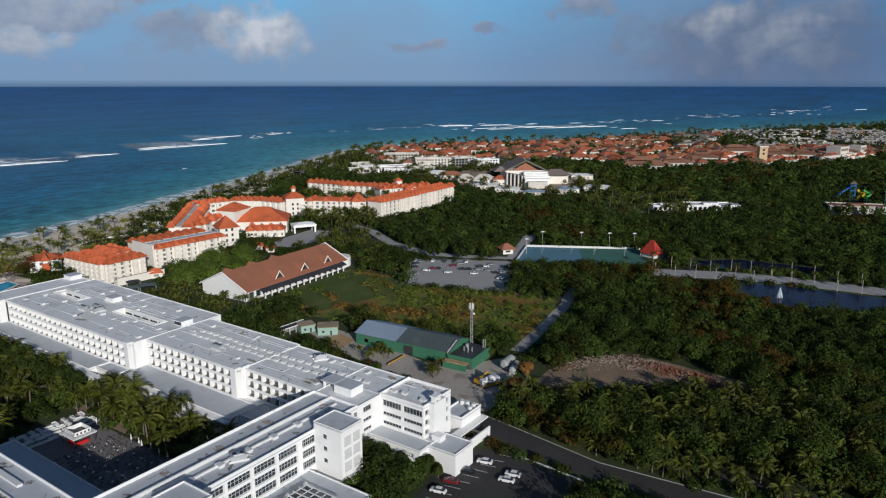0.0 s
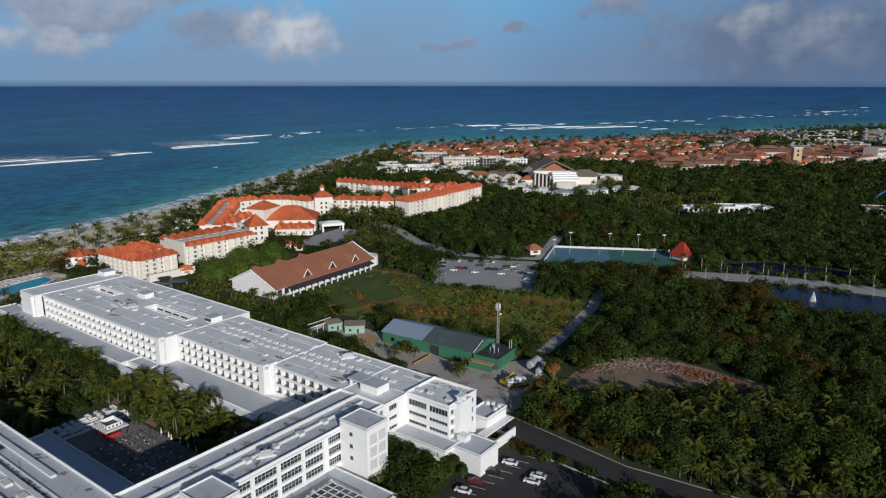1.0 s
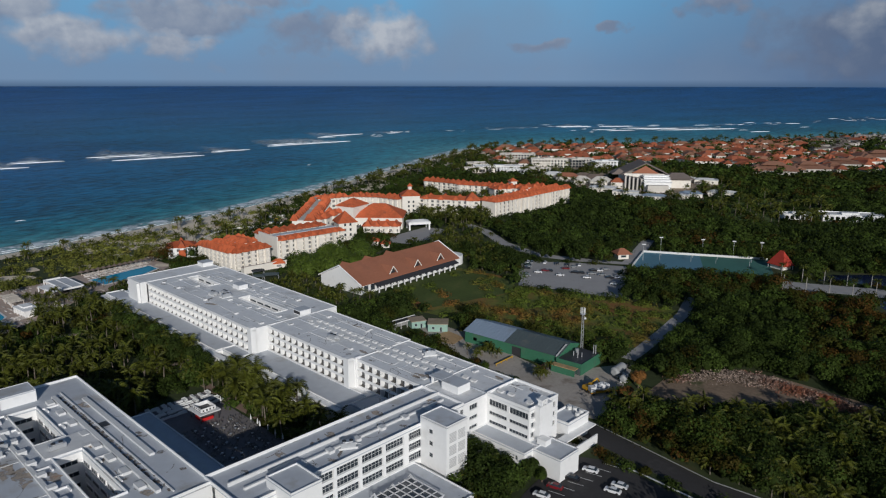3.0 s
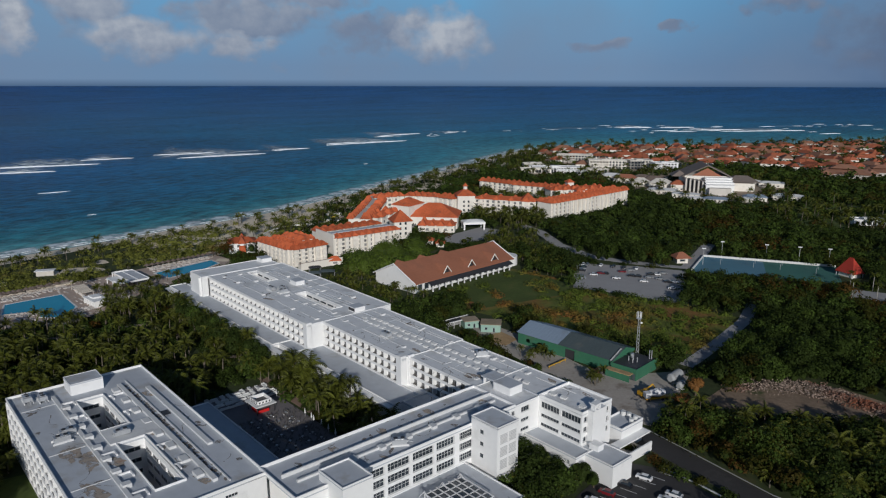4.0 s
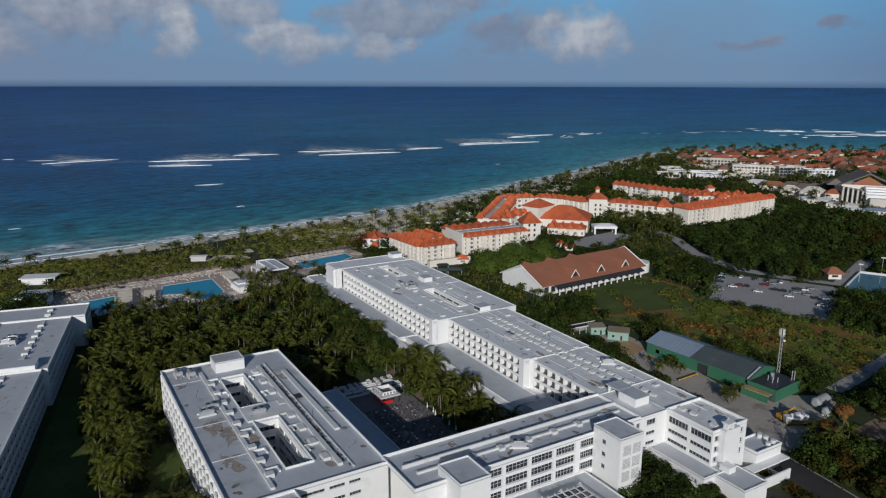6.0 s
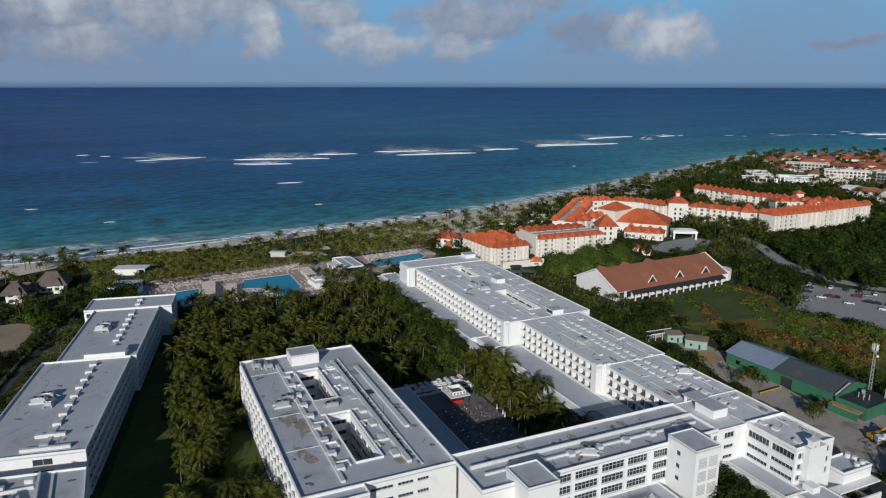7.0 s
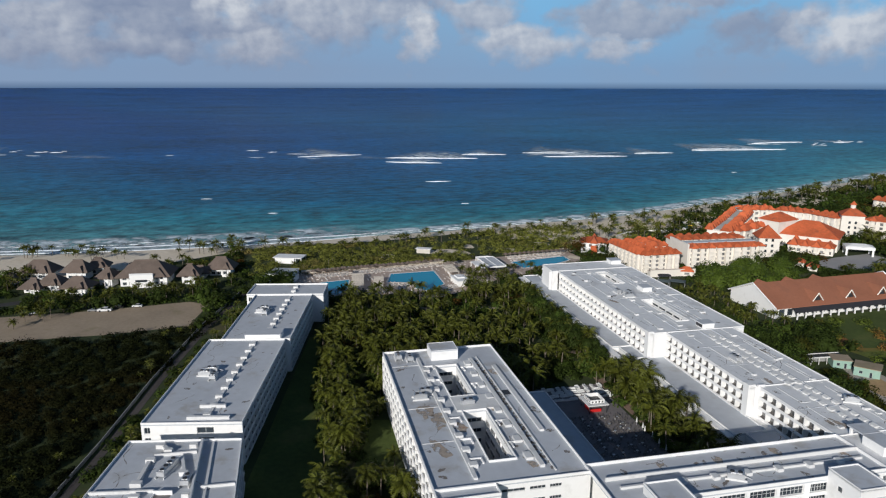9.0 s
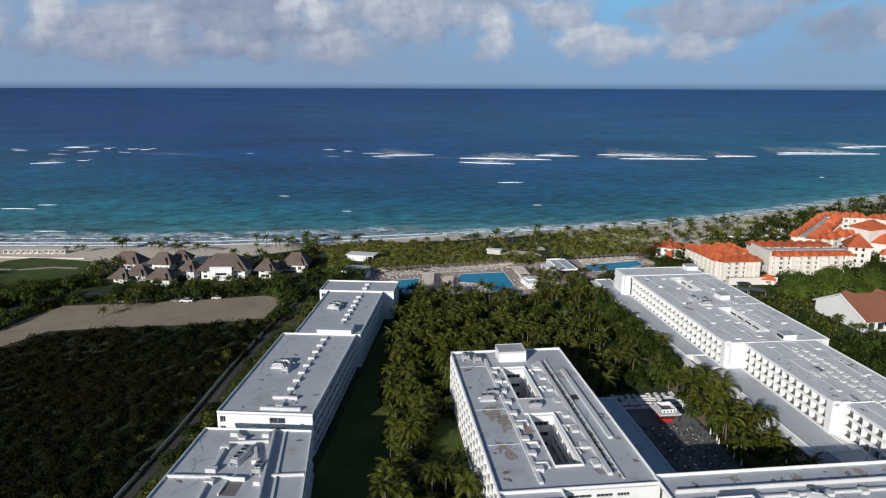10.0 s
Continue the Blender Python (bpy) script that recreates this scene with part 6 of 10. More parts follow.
# terrace and outbuildings before the nearest wing
ter = thing("resort_terrace", "low cream terrace wall before the resort wing", "terrace", pose(-178, 360, 0, 0, 0, 52))
part("wall", Geo().box(0, 27, -4.5, -0.5, 0, 3.2).box(0, 27, -4.6, -4.2, 3.21, 4.0), CREAM, ter)
part("deck", Geo().box(0.1, 26.9, -4.1, -0.6, 3.21, 3.35), PAVING, ter)
FOOT.append([(-182, 356), (-172, 350), (-154, 376), (-166, 388)])
tiled_wing("small kiosk with orange roof beside the terrace", (-163, 372), (-158, 375), 5, 2.8, 5.2, 1, 3, 0, name="kiosk", category="kiosk")
for x_, y_, a_, w_, d_, mt_, lb_ in ((-156, 351, 20, 9, 5, GREEN_ROOF, "green tarpaulin canopy on posts"), (-166, 357, 35, 7, 3.2, DARK_METAL, "dark flat canopy beside the terrace"), (-161, 346, 20, 7, 4, GREEN_ROOF, "green tarpaulin canopy on posts")):
    cn = thing("yard_canopy", lb_, "canopy", pose(x_, y_, 0, 0, 0, a_), "yard canopies")
    part("cover", Geo().hip(-w_ / 2, w_ / 2, -d_ / 2, d_ / 2, 2.9, 3.7, 0.9), mt_, cn)
    for sx_ in (-1, 1):
        for sy_ in (-1, 1):
            part("post", Geo().tube((sx_ * (w_ / 2 - 0.3), sy_ * (d_ / 2 - 0.3), 0), (sx_ * (w_ / 2 - 0.3), sy_ * (d_ / 2 - 0.3), 2.7), 0.09, sides=6), METAL, cn)
    FOOT.append([(x_ - 6, y_ - 6), (x_ + 6, y_ - 6), (x_ + 6, y_ + 6), (x_ - 6, y_ + 6)])
# flat roof court inside the nearest block
m, L = along((-214, 381), (-184, 363))
fl = thing("resort_link", "flat grey resort roof with small hatches", "hotel", m, "resort buildings")
part("wall", Geo().box(6, L - 2, 11.5, 17.5, 0, 10.2), CREAM, fl)
part("roof", Geo().box(6.2, L - 2.2, 11.7, 17.3, 10.21, 10.5).box(12, 16, 13, 15, 10.5, 11.6).box(22, 24, 13.5, 15.5, 10.5, 11.2), ROOF, fl)

# ---- brown-roofed hall ----
hall = thing("banquet_hall", "long white hall with a brown tile gable roof and three dormers", "hall", pose(-112, 338, 0, 0, 0, 59.0))
HL, HW = 77.0, 15.6
hw = Geo()
hw.wall((0, HW), (0, -HW), 0, 5.6)
hw.wall((HL, -HW), (HL, HW), 0, 5.6)
hw.wall((HL, HW), (0, HW), 0, 5.6)
hw.face((0, -HW, 5.6), (0, HW, 5.6), (0, 0, 12.6))
hw.face((HL, -HW, 5.6), (HL, HW, 5.6), (HL, 0, 12.6))
hh = [(2.2 + 4.6 * i, 5.6 + 4.6 * i, 1.0, 4.2) for i in range(16)]
hw.wall((0, -HW), (HL, -HW), 0, 5.6, hh, 0.6)
part("wall", hw, WHITE, hall)
for a, b, c, e in hh:
    part("window", plain_window(round(b - a, 2), round(e - c, 2)), GLASS, hall, at=pose((a + b) / 2, -HW + 0.5, (c + e) / 2))
hr = Geo()
for s in (-1, 1):
    hr.face((-0.6, s * (HW + 1.2), 5.1), (HL + 0.6, s * (HW + 1.2), 5.1), (HL + 0.6, 0, 12.9), (-0.6, 0, 12.9))
    hr.face((-0.6, s * (HW + 1.2), 4.85), (HL + 0.6, s * (HW + 1.2), 4.85), (HL + 0.6, s * (HW + 1.2), 5.1), (-0.6, s * (HW + 1.2), 5.1))
part("roof", hr, BROWN_TILE, hall)
for i in range(3):
    x = 24 + 19 * i
    d = Geo()
    d.face((x - 3.0, -HW + 0.5, 6.6), (x, -HW + 0.5, 10.4), (x, -5.2, 10.4))
    d.face((x + 3.0, -HW + 0.5, 6.6), (x, -HW + 0.5, 10.4), (x, -5.2, 10.4))
    d.face((x - 3.0, -HW + 0.5, 6.6), (x, -5.2, 10.4), (x - 3.0, -HW + 2.4, 6.6))
    d.face((x + 3.0, -HW + 0.5, 6.6), (x, -5.2, 10.4), (x + 3.0, -HW + 2.4, 6.6))
    dm = part("dormer", d, BROWN_TILE, hall)
    part("gable", Geo().face((x - 2.2, -HW + 1.0, 6.7), (x + 2.2, -HW + 1.0, 6.7), (x, -HW + 1.0, 9.6)), DARK_METAL, dm)
    part("trim", Geo().tube((x - 3.0, -HW + 0.4, 6.6), (x, -HW + 0.4, 10.4), 0.28, sides=4).tube((x + 3.0, -HW + 0.4, 6.6), (x, -HW + 0.4, 10.4), 0.28, sides=4), CREAM, dm)
for i in range(3):
    x = 16 + 17 * i
    c = Geo()
    for s in (-1, 1):
        c.face((x + s * 3.4, HW - 5, 6.4), (x, HW - 9, 9.4), (x, HW + 1, 9.4), (x + s * 3.4, HW + 1, 6.4))
    part("cross_roof", c, BROWN_TILE, hall)
    part("cross_wall", Geo().box(x - 3.0, x + 3.0, HW + 0.2, HW + 0.7, 0, 6.3).face((x - 3.0, HW + 0.7, 6.31), (x + 3.0, HW + 0.7, 6.31), (x, HW + 0.7, 9.0)), WHITE, hall)
for x in (-0.7, HL + 0.7):
    for s in (-1, 1):
        part("gable_trim", Geo().tube((x, s * (HW + 1.3), 5.2), (x, 0, 13.1), 0.35, sides=4), WHITE, hall)
lean = Geo().face((8, -HW - 1.0, 4.9), (HL - 4, -HW - 1.0, 4.9), (HL - 4, -HW - 4.2, 3.6), (8, -HW - 4.2, 3.6)).box(8, HL - 4, -HW - 4.3, -HW - 4.1, 3.35, 3.6)
part("lean_to_roof", lean, DARK_METAL, hall, "dark lean-to roof along the windows")
for i in range(14):
    part("post", Geo().box(9 + 4.7 * i, 9.5 + 4.7 * i, -HW - 4.0, -HW - 3.5, 0, 3.5), WHITE, hall)
part("annex", Geo().tube((HL + 3, -8, 0), (HL + 3, -8, 5.4), 7.0, sides=20), WHITE, hall)
FOOT.append([tuple((pose(-112, 338, 0, 0, 0, 59) @ Vector((x, y, 0)))[:2]) for x, y in ((-3, -22), (HL + 11, -22), (HL + 11, 32), (-3, 32))])

# ---- green service sheds ----
shed = thing("service_shed", "green sheet-metal shed with a blue-grey and green pitched roof", "shed", pose(-37.5, 274, 0, 0, 0, -29.5))
SL, SD = 44.0, 17.0
sw_ = Geo()
sw_.wall((0, 0), (SL, 0), 0, 5.0, [(23, 27.5, 0.0, 3.8), (4, 6, 1.5, 3.0), (10, 12, 1.5, 3.0)], 0.4)
sw_.wall((SL, 0), (SL, SD), 0, 5)
sw_.wall((SL, SD), (0, SD), 0, 5)
sw_.wall((0, SD), (0, 0), 0, 5)
sw_.face((0, 0, 5), (0, SD, 5), (0, SD / 2, 7.6)).face((SL, 0, 5), (SL, SD, 5), (SL, SD / 2, 7.6))
part("wall", sw_, GREEN_PAINT, shed)
part("doorway", Geo().box(23, 27.5, 0.5, 0.6, 0, 3.8), DARK_METAL, shed)
for nm, a, b, mt in (("blue_roof", -0.5, 20, BLUE_ROOF), ("green_roof", 20.02, SL + 0.6, GREEN_ROOF)):
    r = Geo()
    for y, z in ((-0.6, 4.85), (SD + 0.6, 4.85)):
        r.face((a, y, z), (b, y, z), (b, SD / 2, 7.75), (a, SD / 2, 7.75))
    part(nm, r, mt, shed)
    rb = Geo()
    for x in np.arange(a + 0.5, b, 1.6):
        rb.tube((x, -0.6, 4.9), (x, SD / 2, 7.8), 0.05, sides=3)
    part("roof_seam", rb, mt, shed)
FOOT.append([(-40, 272), (2, 246), (12, 262), (-26, 292)])
plant = thing("plant_house", "flat-roofed green plant house with roof pipes", "shed", pose(0.4, 251.4, 0, 0, 0, -29.5) @ Matrix.Diagonal((0.69, 0.96, 1, 1)))
part("wall", Geo().box(0, 15, 0, 16, 0, 4.0).box(-0.2, 15.2, -0.2, 0.1, 3.4, 4.5).box(14.9, 15.2, 0.1, 16.2, 3.4, 4.5).box(-0.2, 0.1, 0.1, 16.2, 3.4, 4.5), GREEN_PAINT, plant)
part("roof", Geo().box(0.1, 14.9, 0.1, 16, 4.01, 4.2), DARK_METAL, plant)
part("side_porch", Geo().box(-1.0, 13.5, -3.2, -0.3, 2.6, 2.85), TAN_SLAB, plant)
part("porch_wall", Geo().box(-0.9, 13.4, -3.1, -2.9, 0, 2.6), GREEN_PAINT, plant)
part("gable_rim", Geo().tube((-0.6, 0.2, 4.9), (-0.6, 7.5, 7.4), 0.35, sides=6).tube((-0.6, 7.5, 7.4), (-0.6, 15.5, 4.9), 0.35, sides=6), ZINC, plant)
for k in range(3):
    part("shutter", Geo().box(8.2 + 2.3 * k, 10.0 + 2.3 * k, -0.26, -0.21, 0, 2.6), GREEN_ROOF, plant)
for x, y, hh_ in ((5, 7, 6.0), (6.6, 8.6, 5.6), (8.2, 6, 6.6), (9.6, 7.6, 6.0), (12, 14, 7.6), (13, 14.4, 7.6)):
    part("pipe", Geo().tube((x, y, 4.2), (x, y, hh_), 0.22, sides=8), METAL, plant)
part("roof_tank", Geo().tube((4, 11, 4.2), (4, 11, 5.6), 0.9, sides=12), METAL, plant)
FOOT.append([(-2, 248), (9, 242), (19, 260), (9, 268)])
sheet("tan_slab", [(-54.4, 275.1), (-46.4, 285.3), (-38.3, 278.0), (-41.9, 269.3)], TAN_SLAB, "tan concrete slab beside the shed", "slab", 0.14)
bar_ = thing("yard_barrier", "yellow steel barrier rail beside the shed door", "barrier", pose(-22.3, 249.8, 0, 0, 0, 58))
part("rail", Geo().box(0, 10.8, -0.12, 0.12, 0.75, 1.15), SAFETY_YELLOW, bar_)
for x in (0.3, 3.6, 7.0, 10.4):
    part("post", Geo().box(x - 0.1, x + 0.1, -0.1, 0.1, 0, 0.75), SAFETY_YELLOW, bar_)
junk = thing("scrap_pile", "dark pile of scrap and drums beside the plant house", "scrap", pose(-4.5, 250.6, 0))
for i, (x, y, r, h_) in enumerate(((0, 0, 0.9, 1.5), (1.7, -0.6, 0.7, 1.1), (-1.6, 0.5, 0.8, 1.2), (0.6, 1.3, 0.7, 1.9), (2.8, 0.4, 0.6, 0.9))):
    part("drum", Geo().tube((x, y, 0), (x + 0.1 * i - 0.2, y, h_), r, r * 0.9, 10), (RUSTY, DARK_METAL)[i % 2], junk)
mast = thing("radio_mast", "pale lattice mast with a cluster of panel antennas", "mast", pose(9.8, 266, 0) @ Matrix.Diagonal((0.9, 0.9, 0.82, 1)))
mg = Geo()
for k in range(3):
    a0 = 2 * math.pi * k / 3
    mg.tube((0.7 * math.cos(a0), 0.7 * math.sin(a0), 0), (0.45 * math.cos(a0), 0.45 * math.sin(a0), 24.5), 0.12, sides=5)
    for z in range(0, 24, 2):
        a1 = a0 + 2 * math.pi / 3
        mg.tube((0.66 * math.cos(a0), 0.66 * math.sin(a0), z), (0.62 * math.cos(a1), 0.62 * math.sin(a1), z + 2), 0.06, sides=3)
part("lattice", mg, METAL, mast)
for k in range(6):
    a0 = math.pi * k / 3
    part("antenna", Geo().box(-0.2, 0.2, -0.12, 0.12, 0, 2.6), LIME, mast, at=pose(0.95 * math.cos(a0), 0.95 * math.sin(a0), 21.8, 0, 0, math.degrees(a0) + 90))
part("dish", Geo().tube((0.9, -0.9, 19.5), (1.1, -1.2, 19.6), 0.5, sides=12), LIME, mast)
part("platform", Geo().tube((0, 0, 21.2), (0, 0, 21.4), 1.15, sides=12), METAL, mast)


def tank(label, x, y, a, r, length):
    ob = thing("storage_tank", label, "tank", pose(x, y, 0, 0, 0, a), "storage tanks")
    part("vessel", Geo().tube((-length / 2, 0, r + 0.6), (length / 2, 0, r + 0.6), r, sides=18).tube((-length / 2 - 0.6, 0, r + 0.6), (-length / 2, 0, r + 0.6), r * 0.6, r, 18).tube((length / 2, 0, r + 0.6), (length / 2 + 0.6, 0, r + 0.6), r, r * 0.6, 18), ZINC, ob)
    for s in (-0.3, 0.3):
        part("saddle", Geo().box(length * s - 0.3, length * s + 0.3, -r * 0.8, r * 0.8, 0, 0.9), CONCRETE, ob)


tank("grey-white cylindrical storage tank on saddles", 23.0, 249.5, 60, 1.7, 6.5)
tank("short grey-white storage tank on saddles", 24.6, 243.0, 60, 1.3, 2.6)
lorry = thing("mixer_lorry", "white drum mixer lorry with yellow chassis", "lorry", pose(16.2, 232.5, 0, 0, 0, 25))
part("chassis", Geo().box(-4.5, 4.2, -1.1, 1.1, 0.7, 1.2), YELLOW, lorry)
part("drum", Geo().tube((-2.8, 0, 2.5), (0.4, 0, 2.7), 1.1, 1.6, 14).tube((0.4, 0, 2.7), (2.6, 0, 2.5), 1.6, 0.9, 14), STEEL_WHITE, lorry)
part("cab", Geo().box(-4.6, -2.9, -1.15, 1.15, 1.2, 3.0), STEEL_WHITE, lorry)
for x in (-3.6, 1.6, 3.0):
    for y in (-1.1, 1.1):
        part("wheel", Geo().tube((x, y - 0.15, 0.5), (x, y + 0.15, 0.5), 0.5, sides=12), RUBBER, lorry)
dig = thing("excavator", "yellow excavator with lowered boom", "excavator", pose(11.6, 234.0, 0, 0, 0, 40))
part("track", Geo().box(-1.8, 1.8, -1.4, -0.8, 0, 0.8).box(-1.8, 1.8, 0.8, 1.4, 0, 0.8), RUBBER, dig)
part("body", Geo().box(-1.6, 1.5, -1.2, 1.2, 0.8, 2.0).box(0.2, 1.5, -1.2, 0.1, 2.0, 2.9), YELLOW, dig)
part("boom", Geo().tube((1.5, 0.5, 1.8), (4.6, 0.5, 3.4), 0.3, sides=6).tube((4.6, 0.5, 3.4), (6.2, 0.5, 1.0), 0.25, sides=6), YELLOW, dig)


def cabin(label, x, y, a, w, d, h_, mat, roof_mat):
    ob = thing("site_cabin", label, "cabin", pose(x, y, 0, 0, 0, a), "site cabins")
    g_ = Geo()
    hs = [(w * 0.2, w * 0.2 + 1.2, 1.0, 2.2), (w * 0.6, w * 0.6 + 1.0, 0.0, 2.1)]
    windows(ob, g_, (0, 0), (w, 0), 0, h_, hs, 1, 0.2)
    g_.wall((w, 0), (w, d), 0, h_).wall((w, d), (0, d), 0, h_).wall((0, d), (0, 0), 0, h_)
    part("wall", g_, mat, ob)
    part("roof", Geo().box(-0.3, w + 0.3, -0.3, d + 0.3, h_ + 0.01, h_ + 0.25), roof_mat, ob)


cabin("pale green cabin with a brown flat roof", -55, 283, 8, 8.5, 7, 3.4, PALE_GREEN, DIRT)
cabin("pale green cabin with a brown flat roof", -62.5, 285, 30, 6.5, 6, 3.2, PALE_GREEN, DIRT)
lean = thing("site_shelter", "long shelter with a white roof edge on thin posts", "shelter", pose(-68.5, 285.5, 0, 0, 0, 52))
part("roof", Geo().box(-10.5, 10.5, -1.9, 1.9, 2.95, 3.1), DARK_METAL, lean)
part("roof_edge", Geo().box(-10.6, 10.6, -2.05, -1.75, 2.9, 3.35).box(-10.6, 10.6, 1.75, 2.05, 2.9, 3.35), LIME, lean)
for k in range(7):
    part("post", Geo().box(-10.3 + 3.4 * k, -10.1 + 3.4 * k, -1.7, -1.5, 0, 2.9), LIME, lean)
part("back_wall", Geo().box(-10, 10, 1.4, 1.6, 0, 2.9), GREY_WALL, lean)
FOOT.append([(-72, 280), (-44, 280), (-44, 298), (-56, 308), (-72, 292)])
sheet("dirt_yard", [(-60, 280), (-44, 283), (-38, 276), (-30, 268), (-44, 268)], DIRT, "bare brown dirt yard", "yard", 0.05)

# ---- thatched beach villas ----
def villa(label, x, y, a, w, d, eave, ridge, name="villa", balcony=False):
    ob = thing(name, label, "villa", pose(x, y, 0, 0, 0, a), "beach villas")
    g_ = Geo()
    hs = [(1.2 + 3.2 * i, 3.2 + 3.2 * i, z, z + 1.7) for i in range(int((w - 1.5) / 3.2)) for z in ((0.5, 3.4) if eave > 5 else (0.6,))]
    windows(ob, g_, (-w / 2, -d / 2), (w / 2, -d / 2), 0, eave, hs, 2, 0.4)
    g_.wall((w / 2, -d / 2), (w / 2, d / 2), 0, eave).wall((w / 2, d / 2), (-w / 2, d / 2), 0, eave).wall((-w / 2, d / 2), (-w / 2, -d / 2), 0, eave)
    part("wall", g_, WHITE, ob)
    part("roof", Geo().hip(-w / 2 - 2.3, w / 2 + 2.3, -d / 2 - 2.3, d / 2 + 2.3, eave - 0.7, ridge, 0.85, 0.5), THATCH, ob)
    if balcony:
        part("terrace", Geo().box(-w / 4, w / 4, -d / 2 - 4, -d / 2 + 1, 0, eave + 0.8), WHITE, ob)
        part("terrace_window", Geo().box(-w / 8, w / 8, -d / 2 - 4.08, -d / 2 - 4.01, 3.2, 4.4), GLASS, ob)
        part("terrace_rail", Geo().box(-w / 4, w / 4, -d / 2 - 4, -d / 2 - 3.9, eave + 0.8, eave + 1.7), STEEL_WHITE, ob)
    part("ridge_cap", Geo().tube((-w / 4, 0, ridge), (w / 4, 0, ridge), 0.3, sides=5), THATCH, ob)
    side = Geo().hip(w * 0.16, w * 0.5, -d / 2 - 3.2, 0.5, eave - 0.4, eave + (ridge - eave) * 0.5, 0.9, 0.4)
    side.hip(-w * 0.58, -w * 0.24, -1.0, d / 2 + 3.0, eave - 0.5, eave + (ridge - eave) * 0.6, 0.9, 0.4)
    part("side_roof", side, THATCH, ob)
    porch = Geo().box(w * 0.16, w * 0.48, -d / 2 - 3.4, -d / 2 - 0.05, 0, 0.4).box(w * 0.16, w * 0.48, -d / 2 - 3.5, -d / 2 - 3.3, 0.4, 1.3)
    part("porch", porch, WHITE, ob)
    for k in (0.18, 0.46):
        part("porch_post", Geo().box(w * k - 0.15, w * k + 0.15, -d / 2 - 3.4, -d / 2 - 3.1, 0.4, eave - 0.8), WHITE, ob)
    FOOT.append([(x - w * 0.7, y - w * 0.7), (x + w * 0.7, y - w * 0.7), (x + w * 0.7, y + w * 0.7), (x - w * 0.7, y + w * 0.7)])


V = "white beach villa with a steep grey thatched roof"
villa("large white beach villa with a thatched roof and white roof terrace", -369, 160, 50, 24, 15, 6.2, 12.5, balcony=True)
for x, y, w, d, e_, r_ in ((-376, 127, 13, 9, 4.5, 9), (-352, 176, 9, 9, 6, 11), (-356, 197, 14, 10, 5, 10.5), (-395, 112, 9, 8, 3.5, 7.5), (-392, 120, 10, 8, 4.5, 9), (-378, 143, 8, 8, 6, 10.5), (-405, 138, 13, 9, 5.5, 11), (-409, 150, 10, 9, 5, 9.5), (-422, 124, 17, 10, 5, 10.5), (-360, 186, 9, 7, 3.5, 6.5), (-420, 108, 8, 7, 3.2, 6)):
    villa(V, x, y, 48 + random.uniform(-8, 8), w * 0.84, d * 0.84, e_, r_ * 0.94)
sign_curve = bpy.data.curves.new("beach_sign", "FONT")
sign_curve.body, sign_curve.size, sign_curve.extrude = "THE BEACH", 1.9, 0.12
sign_curve.materials.append(STEEL_WHITE)
sg = new("beach_sign", sign_curve)
sg.matrix_world = pose(-420.6, 163.6, -0.35, 78, 0, 48)
tagged(sg, "white standing letters on the sand", "sign")

# ---- buildings at the pools ----
pv = thing("pool_bar", "white pool bar with stepped flat roofs on posts", "bar", pose(-256, 310.5, 0, 0, 0, -31.5))
part("roof", Geo().box(-9, 14, -1.6, 8, 3.5, 3.85), ROOF, pv)
part("parapet", Geo().box(-9.2, 14.2, 8, 8.25, 3.3, 4.2).box(-9.2, 14.2, -1.85, -1.6, 3.3, 4.2).box(-9.2, -9.0, -1.6, 8, 3.3, 4.2).box(14.0, 14.2, -1.6, 8, 3.3, 4.2).box(-9, 14, 2.6, 2.9, 3.851, 4.15), WHITE, pv)
part("front_roof", Geo().box(-4, 13, -7.6, -1.9, 2.9, 3.2).box(5, 13, -7.2, -3.2, 3.2, 3.7), WHITE, pv)
part("portal", Geo().box(-14, -9.3, -1.2, -0.9, 2.9, 3.3).box(-14, -9.3, 6.9, 7.2, 2.9, 3.3).box(-14.3, -14, -1.2, 7.2, 2.9, 3.3), WHITE, pv)
for x, y in ((-13.9, -1.0), (-13.9, 7.0), (-8.8, -1.4), (-8.8, 7.6), (13.6, 7.6), (-3.7, -7.3), (4.5, -7.3), (12.6, -7.3), (2.5, 7.6)):
    part("post", Geo().box(x - 0.22, x + 0.22, y - 0.22, y + 0.22, 0, 2.9), WHITE, pv)
part("counter", Geo().box(-2, 11, -5.2, -1.6, 0, 1.15), TIMBER, pv)
part("inner_wall", Geo().box(-5, 12, 2.4, 2.8, 0, 3.5), DARK_METAL, pv)
FOOT.append([(-268, 298), (-248, 293), (-238, 310), (-266, 328)])
